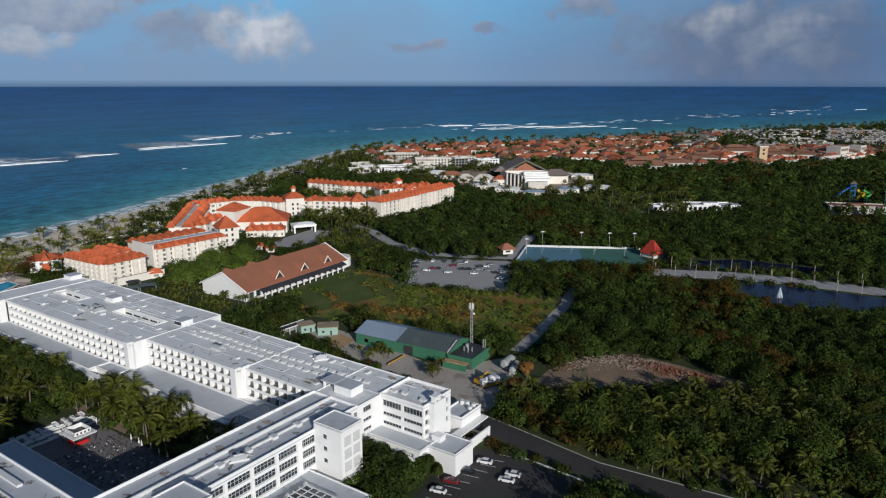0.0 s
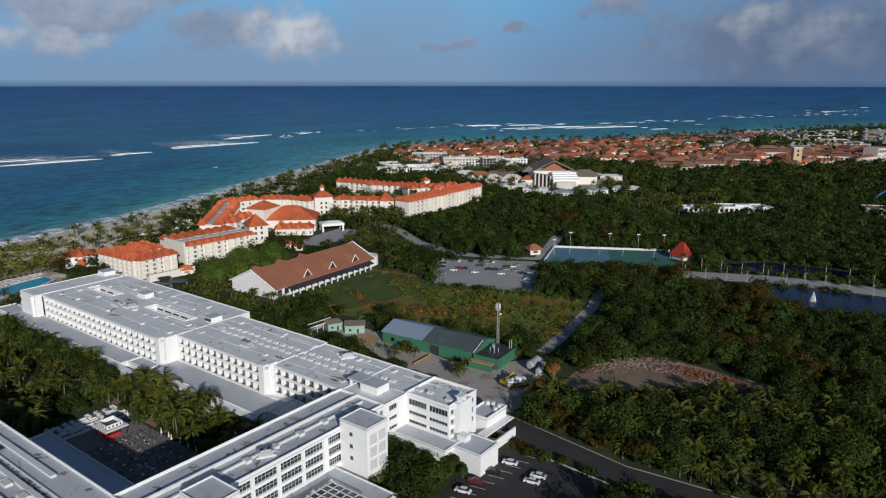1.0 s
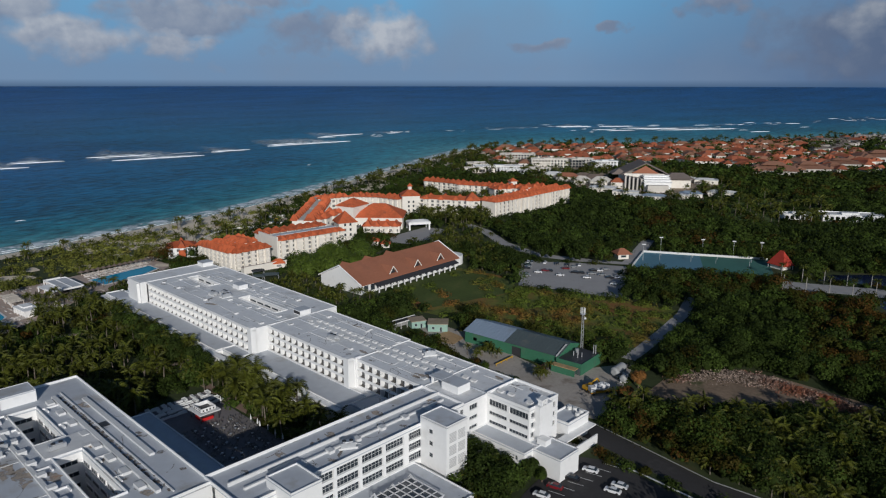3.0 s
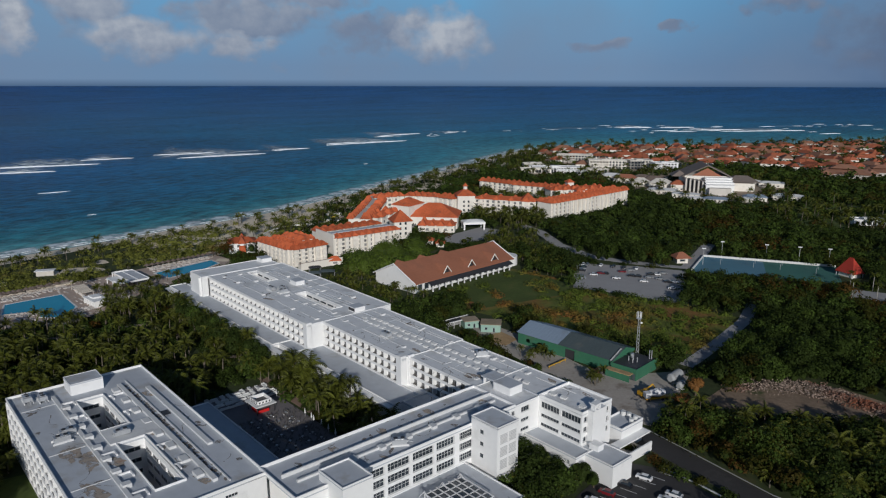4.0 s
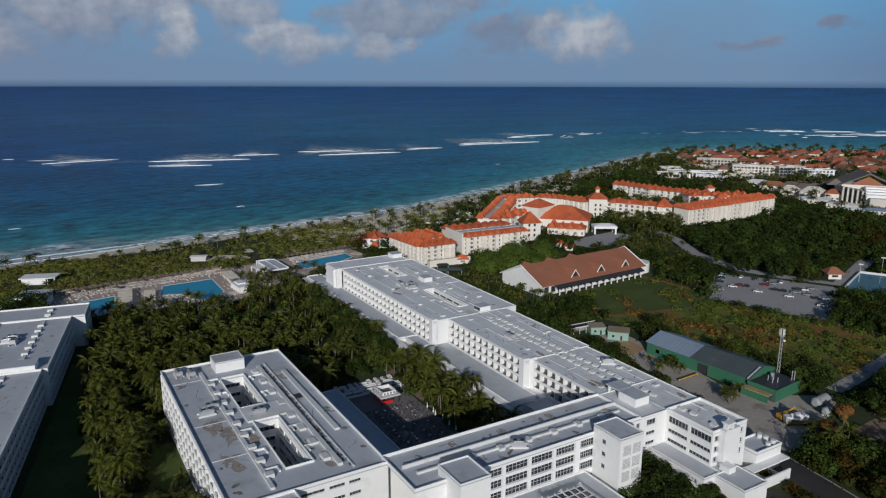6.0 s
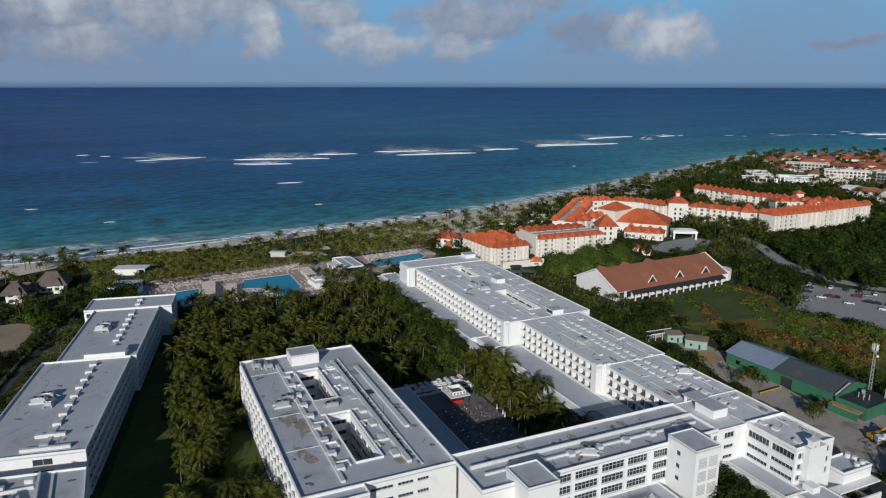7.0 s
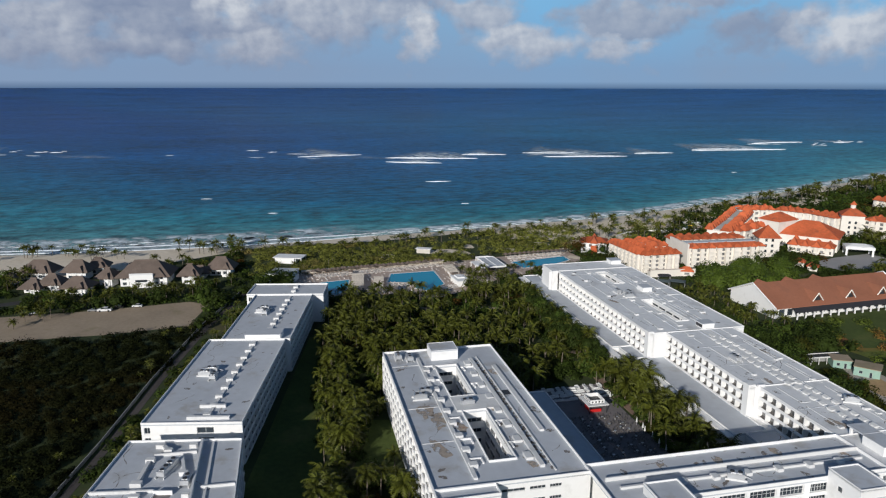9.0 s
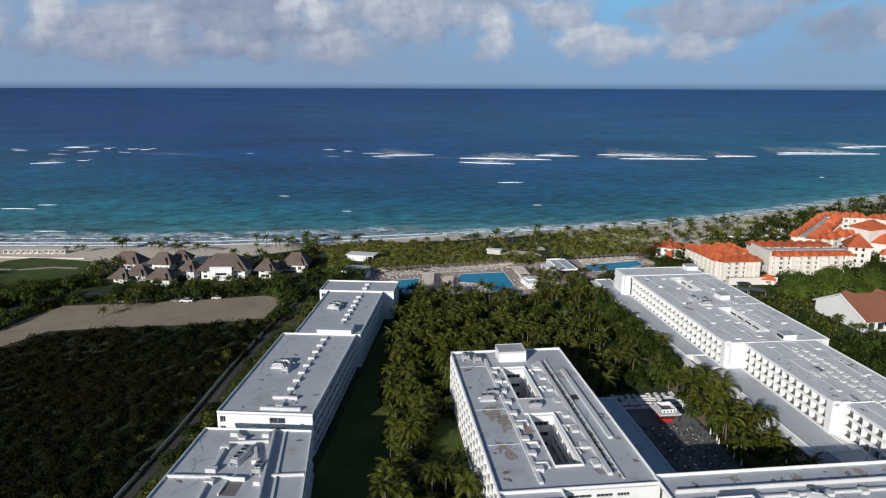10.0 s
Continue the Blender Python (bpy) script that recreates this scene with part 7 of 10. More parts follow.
for x, y, a, w, d in ((-282, 235, 48.5, 6.5, 29), (-271, 240, 47, 5.5, 25), (-263, 288, 56, 6.0, 19)):
    pg_ = thing("pergola", "pale weathered timber slat pergola beside the pool", "pergola", pose(x, y, 0, 0, 0, a), "pool pergolas")
    for i in range(int(d / 1.6)):
        part("slat", Geo().box(-w / 2, w / 2, -d / 2 + i * 1.6, -d / 2 + i * 1.6 + 0.85, 2.7, 2.85), TIMBER, pg_)
    for sx_ in (-1, 1):
        for sy_ in (-1, 0, 1):
            part("post", Geo().box(sx_ * (w / 2 - 0.3) - 0.1, sx_ * (w / 2 - 0.3) + 0.1, sy_ * (d / 2 - 0.4) - 0.1, sy_ * (d / 2 - 0.4) + 0.1, 0, 2.7), TIMBER, pg_)
        part("beam", Geo().box(sx_ * (w / 2 - 0.3) - 0.08, sx_ * (w / 2 - 0.3) + 0.08, -d / 2, d / 2, 2.5, 2.69), TIMBER, pg_)
    FOOT.append([(x - 7, y - 7), (x + 7, y - 7), (x + 7, y + 7), (x - 7, y + 7)])
cb = thing("pool_cabana", "white flat-roofed cabana with open bays by the pool", "cabana", pose(-243, 274.5, 0, 0, 0, -28))
part("roof", Geo().box(-6.5, 6.5, -3.8, 3.8, 3.0, 3.4).box(-5, 1, -2, 2, 3.4, 4.0), WHITE, cb)
for x_ in (-6, -3, 0, 3, 6):
    part("pier", Geo().box(x_ - 0.2, x_ + 0.2, -3.6, 3.6, 0, 3.0), WHITE, cb)
part("back_wall", Geo().box(-6.2, 6.2, 3.61, 3.79, 0, 2.99), WHITE, cb)
FOOT.append([(-251, 275), (-248, 282), (-236, 275), (-237, 266)])
sheet("pool_seat_1", [(-274.5, 247.6), (-261.8, 258.2), (-254.6, 251.4), (-266, 240.5)], PAVING, "paved seating island beside the pool", "terrace", 0.3)
# timber screen along the sea side of the terrace
scr = thing("terrace_screen", "low brown timber screen behind the lounger rows", "screen", pose(0, 0, 0))
for a, b in zip(((-322, 227), (-313, 245), (-304, 262), (-292, 282)), ((-313.2, 244.6), (-304.2, 261.6), (-292.2, 281.6), (-281, 301))):
    part("panel", strip_geo([a, b], 0.25, 0.02, 1.7), TIMBER, scr)
    part("shade_board", strip_geo([(a[0] + 1.3, a[1] - 0.7), (b[0] + 1.3, b[1] - 0.7)], 2.6, 2.1, 2.2), TIMBER, scr)
    for k in (0.05, 0.5, 0.95):
        px_, py_ = a[0] + (b[0] - a[0]) * k + 2.2, a[1] + (b[1] - a[1]) * k - 1.1
        part("post", Geo().tube((px_, py_, 0), (px_, py_, 2.1), 0.09, sides=5), TIMBER, scr)
lounger = thing("sun_lounger", "white sun lounger on the pool terrace", "sun lounger", pose(-300, 240, 0.1), "pool loungers")
part("bed", Geo().box(-0.35, 0.35, -1.0, 0.4, 0.3, 0.42).face((-0.35, 0.4, 0.42), (0.35, 0.4, 0.42), (0.35, 1.0, 0.85), (-0.35, 1.0, 0.85)), CUSHION, lounger)
part("base", Geo().box(-0.3, 0.3, -0.9, 0.35, 0, 0.29), METAL, lounger)
lounger.matrix_world = pose(-305, 226, 0.1, 0, 0, -30)
spots = []
for a, b, n in (((-314, 230), (-280, 296), 42), ((-309, 231), (-286, 272), 36), ((-258, 336), (-242, 372), 26), ((-254, 334), (-239, 366), 24), ((-268, 290), (-246, 276), 14), ((-272, 249), (-262, 257), 12)):
    spots += [(a[0] + (b[0] - a[0]) * i / n + random.uniform(-0.4, 0.4), a[1] + (b[1] - a[1]) * i / n + random.uniform(-0.4, 0.4)) for i in range(n)]
for x, y in spots:
    copy_thing(lounger, pose(x, y, 0.1, 0, 0, -60 + random.uniform(-15, 15)))
lr_ = Geo()
for a, b, n, k in (((-311, 230), (-279, 296), 70, 4), ((-259, 338), (-243, 373), 40, 4), ((-244, 262), (-236, 292), 24, 3), ((-271, 247), (-259.5, 256), 16, 3)):
    d = (Vector(b) - Vector(a)).normalized()
    nn = Vector((-d.y, d.x))
    for i in range(n):
        for j_ in range(k):
            if random.random() < 0.2:
                continue
            p_ = Vector(a) + (Vector(b) - Vector(a)) * (i / n) + nn * (j_ * 2.2 - 3.0) + Vector((random.uniform(-0.25, 0.25), random.uniform(-0.25, 0.25)))
            q0, q1 = p_ - nn * 0.95, p_ + nn * 0.95
            lr_.prism([(q0.x - d.x * 0.33, q0.y - d.y * 0.33), (q0.x + d.x * 0.33, q0.y + d.y * 0.33), (q1.x + d.x * 0.33, q1.y + d.y * 0.33), (q1.x - d.x * 0.33, q1.y - d.y * 0.33)], 0.3, 0.48)
for i in range(52):
    for j_ in range(34):
        a_ = Vector((-326 + 1.0 * i * 2.4 * 0.47 + j_ * 2.6 * 0.88, 226 + 1.0 * i * 2.4 * 0.88 - j_ * 2.6 * 0.47))
        x_, y_ = a_.x + random.uniform(-0.3, 0.3), a_.y + random.uniform(-0.3, 0.3)
        if random.random() < 0.5 or not inside(DECK, [x_], [y_])[0] or any(inside(list(p), [x_], [y_])[0] for p in POOLS.values()) or any(inside(f_, [x_], [y_])[0] for f_ in FOOT[-16:]):
            continue
        if min(line_distance(p + p[:1], np.array([x_]), np.array([y_]))[0] for p in POOLS.values()) < 2.0:
            continue
        lr_.prism([(x_ + dx * 0.88 - dy * 0.47, y_ - dx * 0.47 - dy * 0.88) for dx, dy in ((-0.95, -0.33), (0.95, -0.33), (0.95, 0.33), (-0.95, 0.33))], 0.3, 0.48)
whole("lounger_rows", lr_, CUSHION, "further rows of white sun loungers", "sun loungers", kind="stuff")
par = thing("palapa", "round thatched sun shade on a post", "sun shade", pose(-300, 245, 0.1), "pool shades")
part("roof", Geo().tube((0, 0, 2.2), (0, 0, 3.3), 1.9, 0.05, 12), THATCH, par)
part("post", Geo().tube((0, 0, 0), (0, 0, 2.3), 0.08, sides=6), TIMBER, par)
for i in range(34):
    k = i / 33
    copy_thing(par, pose(-316 + 34 * k + random.uniform(-1, 1), 232 + 66 * k + random.uniform(-1, 1), 0.05))
for i in range(14):
    k = i / 13
    copy_thing(par, pose(-262 + 20 * k, 338 + 36 * k, 0.05))

bh = thing("beach_bar", "low white beach bar with a flat roof among shrubs", "bar", pose(-350, 239, 0, 0, 0, 35), "beach bars")
part("roof", Geo().box(-9, 9, -5, 5, 3.4, 3.8), WHITE, bh)
part("wall", Geo().box(-8, 4, -4, 4, 0, 3.4), WHITE, bh)
for x_ in (5, 8.5):
    part("post", Geo().box(x_ - 0.15, x_ + 0.15, -4.5, -4.2, 0, 3.4), WHITE, bh)
    part("post", Geo().box(x_ - 0.15, x_ + 0.15, 4.2, 4.5, 0, 3.4), WHITE, bh)
FOOT.append([(-360, 231), (-340, 231), (-340, 247), (-360, 247)])
bh2 = thing("beach_bar", "small white flat-roofed hut on the sand", "bar", pose(-308, 312, 0, 0, 0, 30), "beach bars")
part("roof", Geo().box(-5, 5, -2.5, 2.5, 2.8, 3.1), WHITE, bh2)
part("wall", Geo().box(-4.4, 4.4, -1.6, 2.0, 0, 2.8), STONE, bh2)
FOOT.append([(-315, 305), (-301, 305), (-301, 320), (-315, 320)])

# white beach cabanas and their low wall
cab = thing("beach_cabana", "small white cube beach cabana on the sand", "cabana", pose(-512, 77, -0.45, 0, 0, 50), "beach cabanas")
part("frame", Geo().box(-1.5, 1.5, -1.5, 1.5, 2.3, 2.5).box(-1.5, -1.3, -1.5, 1.5, 0, 2.3).box(1.3, 1.5, -1.5, 1.5, 0, 2.3), WHITE, cab)
part("curtain", Geo().box(-1.3, 1.3, 1.3, 1.4, 0, 2.3), CUSHION, cab)
part("day_bed", Geo().box(-1.1, 1.1, -1.1, 1.1, 0.05, 0.5), CUSHION, cab)
for k in range(1, 11):
    copy_thing(cab, pose(-512 + 2.3 * k + random.uniform(-0.3, 0.3), 77 + 2.75 * k + random.uniform(-0.3, 0.3), -0.45, 0, 0, 50))

whole("beach_wall", strip_geo([(-503, 70), (-480, 92), (-463, 110)], 0.4, -0.6, 0.5), STONE, "low cream wall between the lawn and the beach", "wall", kind="structure")
whole("lawn_path", strip_geo([(-470, 62), (-458, 74), (-452, 90), (-440, 100)], 3.0, -0.2, 0.12), PAVING, "pale path across the beach lawn", "path", kind="structure")

# ---- courtyard bar and its tables ----
bar = thing("terrace_bar", "open bar kiosk with white sign band and red counter", "bar", HOTEL @ pose(-199.5, 95.5, 0.12, 0, 0, 0) @ Matrix.Diagonal((0.72, 0.72, 0.85, 1)))
part("roof", Geo().box(-5.4, 5.4, -5.0, 5.0, 3.3, 3.7), CONCRETE, bar)
bb = Geo()
parapet(bb, -3.8, 3.8, -3.4, 3.4, 3.7, 1.6, 0.2)
part("sign_band", bb, WHITE, bar)
bl = Geo()
for s in (-1, 1):
    for x in (-2.4, -0.8, 0.8, 2.4):
        bl.box(x - 0.35, x + 0.35, s * 3.42 - 0.02, s * 3.42 + 0.02, 4.1, 4.8)
        bl.box(s * 3.82 - 0.02, s * 3.82 + 0.02, x - 0.35, x + 0.35, 4.1, 4.8)
tagged(part("sign_mark", bl, DARK_METAL, bar), "dark unreadable marks on the sign band", kind="stuff")
part("edge", Geo().box(-3.85, 3.85, -3.45, 3.45, 3.72, 3.85).box(-3.85, 3.85, -3.46, -3.44, 5.2, 5.34), DARK_METAL, bar)
for x in (-4.6, 4.6):
    for y in (-4.2, 4.2):
        part("post", Geo().box(x - 0.15, x + 0.15, y - 0.15, y + 0.15, 0, 3.3), DARK_METAL, bar)
part("counter", Geo().box(-3.0, 3.0, -3.2, -2.7, 0, 1.1).box(2.5, 3.0, -2.69, 2.4, 0, 1.1), RED_CLOTH, bar)
tab = thing("terrace_table", "small round terrace table", "table", HOTEL @ pose(-185, 98, 0.12), "terrace tables")
part("tabletop", Geo().tube((0, 0, 0.7), (0, 0, 0.75), 0.42, sides=10), METAL, tab)
part("stem", Geo().tube((0, 0, 0), (0, 0, 0.7), 0.06, sides=6), METAL, tab)
chair = thing("terrace_chair", "dark grey rattan terrace chair", "chair", HOTEL @ pose(-185, 99, 0.12), "terrace chairs")
part("seat", Geo().box(-0.27, 0.27, -0.27, 0.27, 0.36, 0.46), RATTAN, chair)
part("backrest", Geo().box(-0.27, 0.27, 0.2, 0.28, 0.46, 0.88), RATTAN, chair)
part("pedestal", Geo().tube((0, 0, 0), (0, 0, 0.4), 0.22, 0.12, 8), METAL, chair)
for u in np.arange(-192, -150, 4.4):
    for v in np.arange(84, 103, 3.9):
        x, y = float(u) + random.uniform(-0.5, 0.5), float(v) + random.uniform(-0.5, 0.5)
        copy_thing(tab, HOTEL @ pose(x, y, 0.12))
        for k in range(2):
            a0 = random.uniform(0, 360) if k == 0 else a0 + 180
            copy_thing(chair, HOTEL @ pose(x - 0.85 * math.sin(radians(a0)), y + 0.85 * math.cos(radians(a0)), 0.12, 0, 0, a0))
rows_of = Geo()
for u in np.arange(-193.8, -148, 1.15):
    for v in np.arange(82.6, 104, 1.3):
        if random.random() < 0.42:
            continue
        x, y = float(u) + random.uniform(-0.2, 0.2), float(v) + random.uniform(-0.2, 0.2)
        rows_of.box(x - 0.25, x + 0.25, y - 0.25, y + 0.25, 0.36, 0.46).box(x - 0.25, x + 0.25, y + 0.2, y + 0.27, 0.46, 0.86)
whole("terrace_chair_rows", rows_of, RATTAN, "crowded rows of dark rattan terrace chairs", "chairs", kind="stuff", at=HOTEL @ pose(0, 0, 0.12))
sofa = thing("lounge_sofa", "white outdoor lounge sofa", "sofa", HOTEL @ pose(-213, 99, 0.12), "lounge sofas")
part("seat", Geo().box(-1.1, 1.1, -0.45, 0.45, 0.05, 0.42), LIME, sofa)
part("backrest", Geo().box(-1.1, 1.1, 0.45, 0.65, 0.05, 0.8), LIME, sofa)
part("armrest", Geo().box(-1.3, -1.1, -0.45, 0.65, 0.05, 0.6), LIME, sofa)
part("armrest", Geo().box(1.1, 1.3, -0.45, 0.65, 0.05, 0.6), LIME, sofa)
for u in np.arange(-216, -207, 2.9):
    for v in np.arange(84, 105, 2.6):
        copy_thing(sofa, HOTEL @ pose(float(u) + random.uniform(-0.4, 0.4), float(v) + random.uniform(-0.4, 0.4), 0.12, 0, 0, random.choice((0, 90, 180, 270))))
umb = thing("closed_parasol", "closed white parasol on a slim pole", "parasol", HOTEL @ pose(-180, 103.6, 0.1), "closed parasols")
part("canopy", Geo().tube((0, 0, 1.2), (0, 0, 2.9), 0.32, 0.06, 8), LIME, umb)
part("pole", Geo().tube((0, 0, 0), (0, 0, 1.25), 0.05, sides=6), METAL, umb)
for u in (-186, -182, -176, -172, -168, -205):
    copy_thing(umb, HOTEL @ pose(u, 104.0, 0.1))

# ---- the town behind ----
def house_meshes(key, w, d, eave, ridge, roof_mat, wall_mat):
    k = ("house", key)
    if k not in CACHE:
        g_ = Geo()
        for p, q in (((-w / 2, -d / 2), (w / 2, -d / 2)), ((w / 2, -d / 2), (w / 2, d / 2)), ((w / 2, d / 2), (-w / 2, d / 2)), ((-w / 2, d / 2), (-w / 2, -d / 2))):
            ln = math.dist(p, q)
            n = int(ln / 4)
            g_.wall(p, q, 0, eave, [(1 + i * 4, 2.8 + i * 4, z, z + 1.5) for i in range(n) if 2.8 + i * 4 < ln for z in np.arange(0.9, eave - 1.6, 3.0)], 0.8)
        r_ = Geo().hip(-w / 2 - 0.8, w / 2 + 0.8, -d / 2 - 0.8, d / 2 + 0.8, eave + 0.3, ridge, 0.8)
        r_.hip(-w / 5, w / 5, -d / 2 - 1.6, d / 5, eave + 0.5, ridge * 0.96, 0.9)
        CACHE[k] = (g_.mesh("wall", wall_mat), r_.mesh("roof", roof_mat))
    return CACHE[k]


TOWN = [(-66, 905), (-118, 1060), (-90, 1150), (0, 1215), (95, 1250), (200, 1275), (320, 1345), (430, 1420), (610, 1515), (780, 1600), (1080, 1760), (1120, 1700), (1000, 1350), (640, 1040), (380, 900), (180, 960), (60, 960)]
rngt = random.Random(11)
kinds = [("a", 18, 11, 4.2, 8.2, TERRACOTTA, CREAM), ("b", 24, 13, 4.5, 9, DARK_TILE, CREAM), ("c", 28, 14, 5.5, 9.5, TERRACOTTA, CREAM), ("d", 15, 12, 4.0, 8, TERRACOTTA, STONE), ("e", 32, 15, 5, 10, DARK_TILE, STONE)]
placed = []
tries = 0
far_walls, far_roofs = {}, {}
while len(placed) < 470 and tries < 14000:
    tries += 1
    y = 880 + (rngt.random() ** 0.85) * 1000
    x = rngt.uniform(-160, 1150)
    if not inside(TOWN, [x], [y])[0] or any(abs(x - a) < 17 + 0.006 * (y - 880) and abs(y - b) < 17 + 0.016 * (y - 880) for a, b in placed):
        continue
    placed.append((x, y))
    kd = rngt.choice(kinds[:4] if x < 0.42 * y else kinds)
    if x > 0.385 * y and y > 1150 and rngt.random() < 0.9:
        continue
    if x > 0.30 * y and y > 1180 and rngt.random() < 0.45:
        kd = ("f", 30, 13, 6.5, 8.2, SHINGLE, STONE)
    wm, rm = house_meshes(kd[0], *kd[1:])
    at_ = pose(x, y, 0, 0, 0, rngt.choice((0, 90, 30, 120)) + rngt.uniform(-8, 8))
    FOOT.append([(x - 9, y - 7), (x + 9, y - 7), (x + 9, y + 7), (x - 9, y + 7)])
    if y > 1240:  # too far off to tell apart: joined below
        for store, me_, mt in ((far_walls, wm, kd[6]), (far_roofs, rm, kd[5])):
            gq = store.setdefault(mt.name, (Geo(), mt))[0]
            o = len(gq.v)
            gq.v += [tuple(at_ @ v_.co) for v_ in me_.vertices]
            gq.f += [tuple(o + i for i in p_.vertices) for p_ in me_.polygons]
        continue
    ob = thing("house", "low house with a hipped tile roof among palms" if kd[5] is not DARK_TILE else "low house with a brown hipped roof among palms", "house", at_, "town houses")
    part("wall", wm, kd[6], ob)
    part("roof", rm, kd[5], ob)
for store, nm, lb in ((far_walls, "distant_house_walls", "pale walls of distant town houses"), (far_roofs, "distant_house_roofs", "tiled roofs of distant town houses")):
    for gq, mt in store.values():
        whole(nm, gq, mt, lb, "houses", kind="stuff")


def flat_block(label, x, y, a, w, d, h_, wall_mat=WHITE, roof_mat=None, name="apartment_block", floors=2, group="white apartment blocks"):
    ob = thing(name, label, "building", pose(x, y, 0, 0, 0, a), group)
    g_ = Geo()
    st = h_ / floors
    hs = [(1.2 + 4 * i, 3.9 + 4 * i, 0.5 + st * r, st * (r + 1) - 0.7) for i in range(int((w - 1.5) / 4)) for r in range(floors)]
    g_.wall((-w / 2, -d / 2), (w / 2, -d / 2), 0, h_, hs, 0.9)
    g_.wall((w / 2, -d / 2), (w / 2, d / 2), 0, h_).wall((w / 2, d / 2), (-w / 2, d / 2), 0, h_).wall((-w / 2, d / 2), (-w / 2, -d / 2), 0, h_)
    part("wall", g_, wall_mat, ob)
    for a_, b, c, e in hs:
        part("window", plain_window(round(b - a_, 2), round(e - c, 2)), GLASS, ob, at=pose((a_ + b) / 2, -d / 2 + 0.8, (c + e) / 2))
    rg = Geo().box(-w / 2 - 0.4, w / 2 + 0.4, -d / 2 - 0.4, d / 2 + 0.4, h_ + 0.01, h_ + 0.3)
    rg.box(-w / 6, w / 8, -d / 5, d / 5, h_ + 0.3, h_ + 1.8)
    part("roof", rg, roof_mat or STONE, ob)
    up = Geo()
    parapet(up, -w / 2 - 0.4, w / 2 + 0.4, -d / 2 - 0.4, d / 2 + 0.4, h_ + 0.31, 0.6, 0.3)
    part("parapet", up, wall_mat, ob)
    r_ = max(w, d) * 0.45
    FOOT.append([(x - r_, y - d * 0.6), (x + r_, y - d * 0.6), (x + r_, y + d * 0.6), (x - r_, y + d * 0.6)])
    return ob


W = "beige flat-roofed terrace of holiday apartments"
for x, y, a, w, d, h_, fl_n, mt in ((-63, 975, 5, 48, 14, 10, 3, STONE), (-18, 914, 6, 46, 14, 10, 3, CREAM), (21, 926, 24, 30, 14, 10, 3, STONE), (51, 912, 20, 30, 14, 9, 3, WHITE), (-80, 868, 8, 60, 16, 5, 1, WHITE), (-100, 846, 12, 36, 14, 4.5, 1, CREAM), (-58, 842, 5, 34, 12, 4, 1, WHITE),
                                   (-110, 900, 20, 26, 12, 5, 1, STONE), (-30, 866, 2, 30, 10, 4, 1, STONE)):
    flat_block(W if mt is not WHITE else "white flat-roofed terrace of holiday apartments", x, y, a, w, d, h_, mt, STONE if mt is not WHITE else CONCRETE, floors=fl_n)


def long_terrace(x, y, a, w, floors, mat):
    """A long row of apartments: slab edges and deep shaded galleries, a flat roof with stair heads."""
    ob = thing("terrace_row", "long pale terrace of holiday apartments with shaded galleries", "building", pose(x, y, 0, 0, 0, a), "apartment terraces")
    d, st = 13.0, 3.1
    h_ = floors * st
    part("core", Geo().box(-w / 2, w / 2, -d / 2 + 1.6, d / 2, 0, h_), SHINGLE, ob)
    fr = Geo()
    for r in range(1, floors + 1):
        fr.box(-w / 2 - 0.3, w / 2 + 0.3, -d / 2, -d / 2 + 1.59, r * st - 0.95, r * st)
    part("gallery", fr, mat, ob)
    pier = Geo()
    for k in range(int(w / 8) + 1):
        u = -w / 2 + 8 * k
        pier.box(u, u + 1.1, -d / 2 - 0.1, -d / 2 + 1.58, 0, h_ + 0.3)
    tagged(part("pier", pier, mat, ob), kind="stuff")
    rf = Geo().box(-w / 2 - 0.3, w / 2 + 0.3, -d / 2, d / 2 + 0.3, h_ + 0.01, h_ + 0.5)
    part("roof", rf, SHINGLE, ob)
    for k in range(int(w / 26) + 1):
        u = -w / 2 + 6 + 26 * k
        part("stair_head", Geo().box(u, u + 5, -2, 3, h_ + 0.51, h_ + 2.7), mat, ob)
    FOOT.append([(x - w / 2, y - 9), (x + w / 2, y - 9), (x + w / 2, y + 9), (x - w / 2, y + 9)])


for y0, x0, x1 in ((1170, 500, 760), (1215, 520, 840), (1262, 545, 900), (1310, 560, 960), (1362, 560, 1010), (1416, 560, 1060), (1472, 545, 1100), (1528, 600, 1120)):
    x = x0 + rngt.uniform(0, 20)
    while x < x1:
        w = rngt.choice((40, 56, 72))
        if rngt.random() < 0.86:
            # mostly grey walls: the shadow over these far rows is put into the colour
            long_terrace(x + w / 2, y0 + rngt.uniform(-10, 10), rngt.uniform(-9, 5), w, rngt.choice((2, 2, 3)), rngt.choice((STONE, GREY_WALL, GREY_WALL, GREY_WALL)))
        x += w + rngt.uniform(6, 26)
# long pale wall and bays of the shopping court
court = thing("shopping_court", "long pale two-storey shopping arcade with a white wall", "building", pose(508, 958, 0, 0, 0, 35))
part("wall", Geo().box(0, 150, 0, 3, 0, 7.5), STONE, court)
for k in range(12):
    part("bay", Geo().box(4 + 12 * k, 11 + 12 * k, -0.3, -0.01, 0.6, 4.6), SHINGLE if k % 3 else TAN_SLAB, court)
part("upper_block", Geo().box(60, 84, 6, 26, 0, 17).box(118, 134, 6, 24, 0, 16), STONE, court)
part("gallery", Geo().box(62, 82, 5.7, 5.99, 11, 14.5).box(120, 132, 5.7, 5.99, 10, 13.5), SHINGLE, court)
FOOT.append([(500, 950), (520, 950), (640, 1040), (625, 1056)])
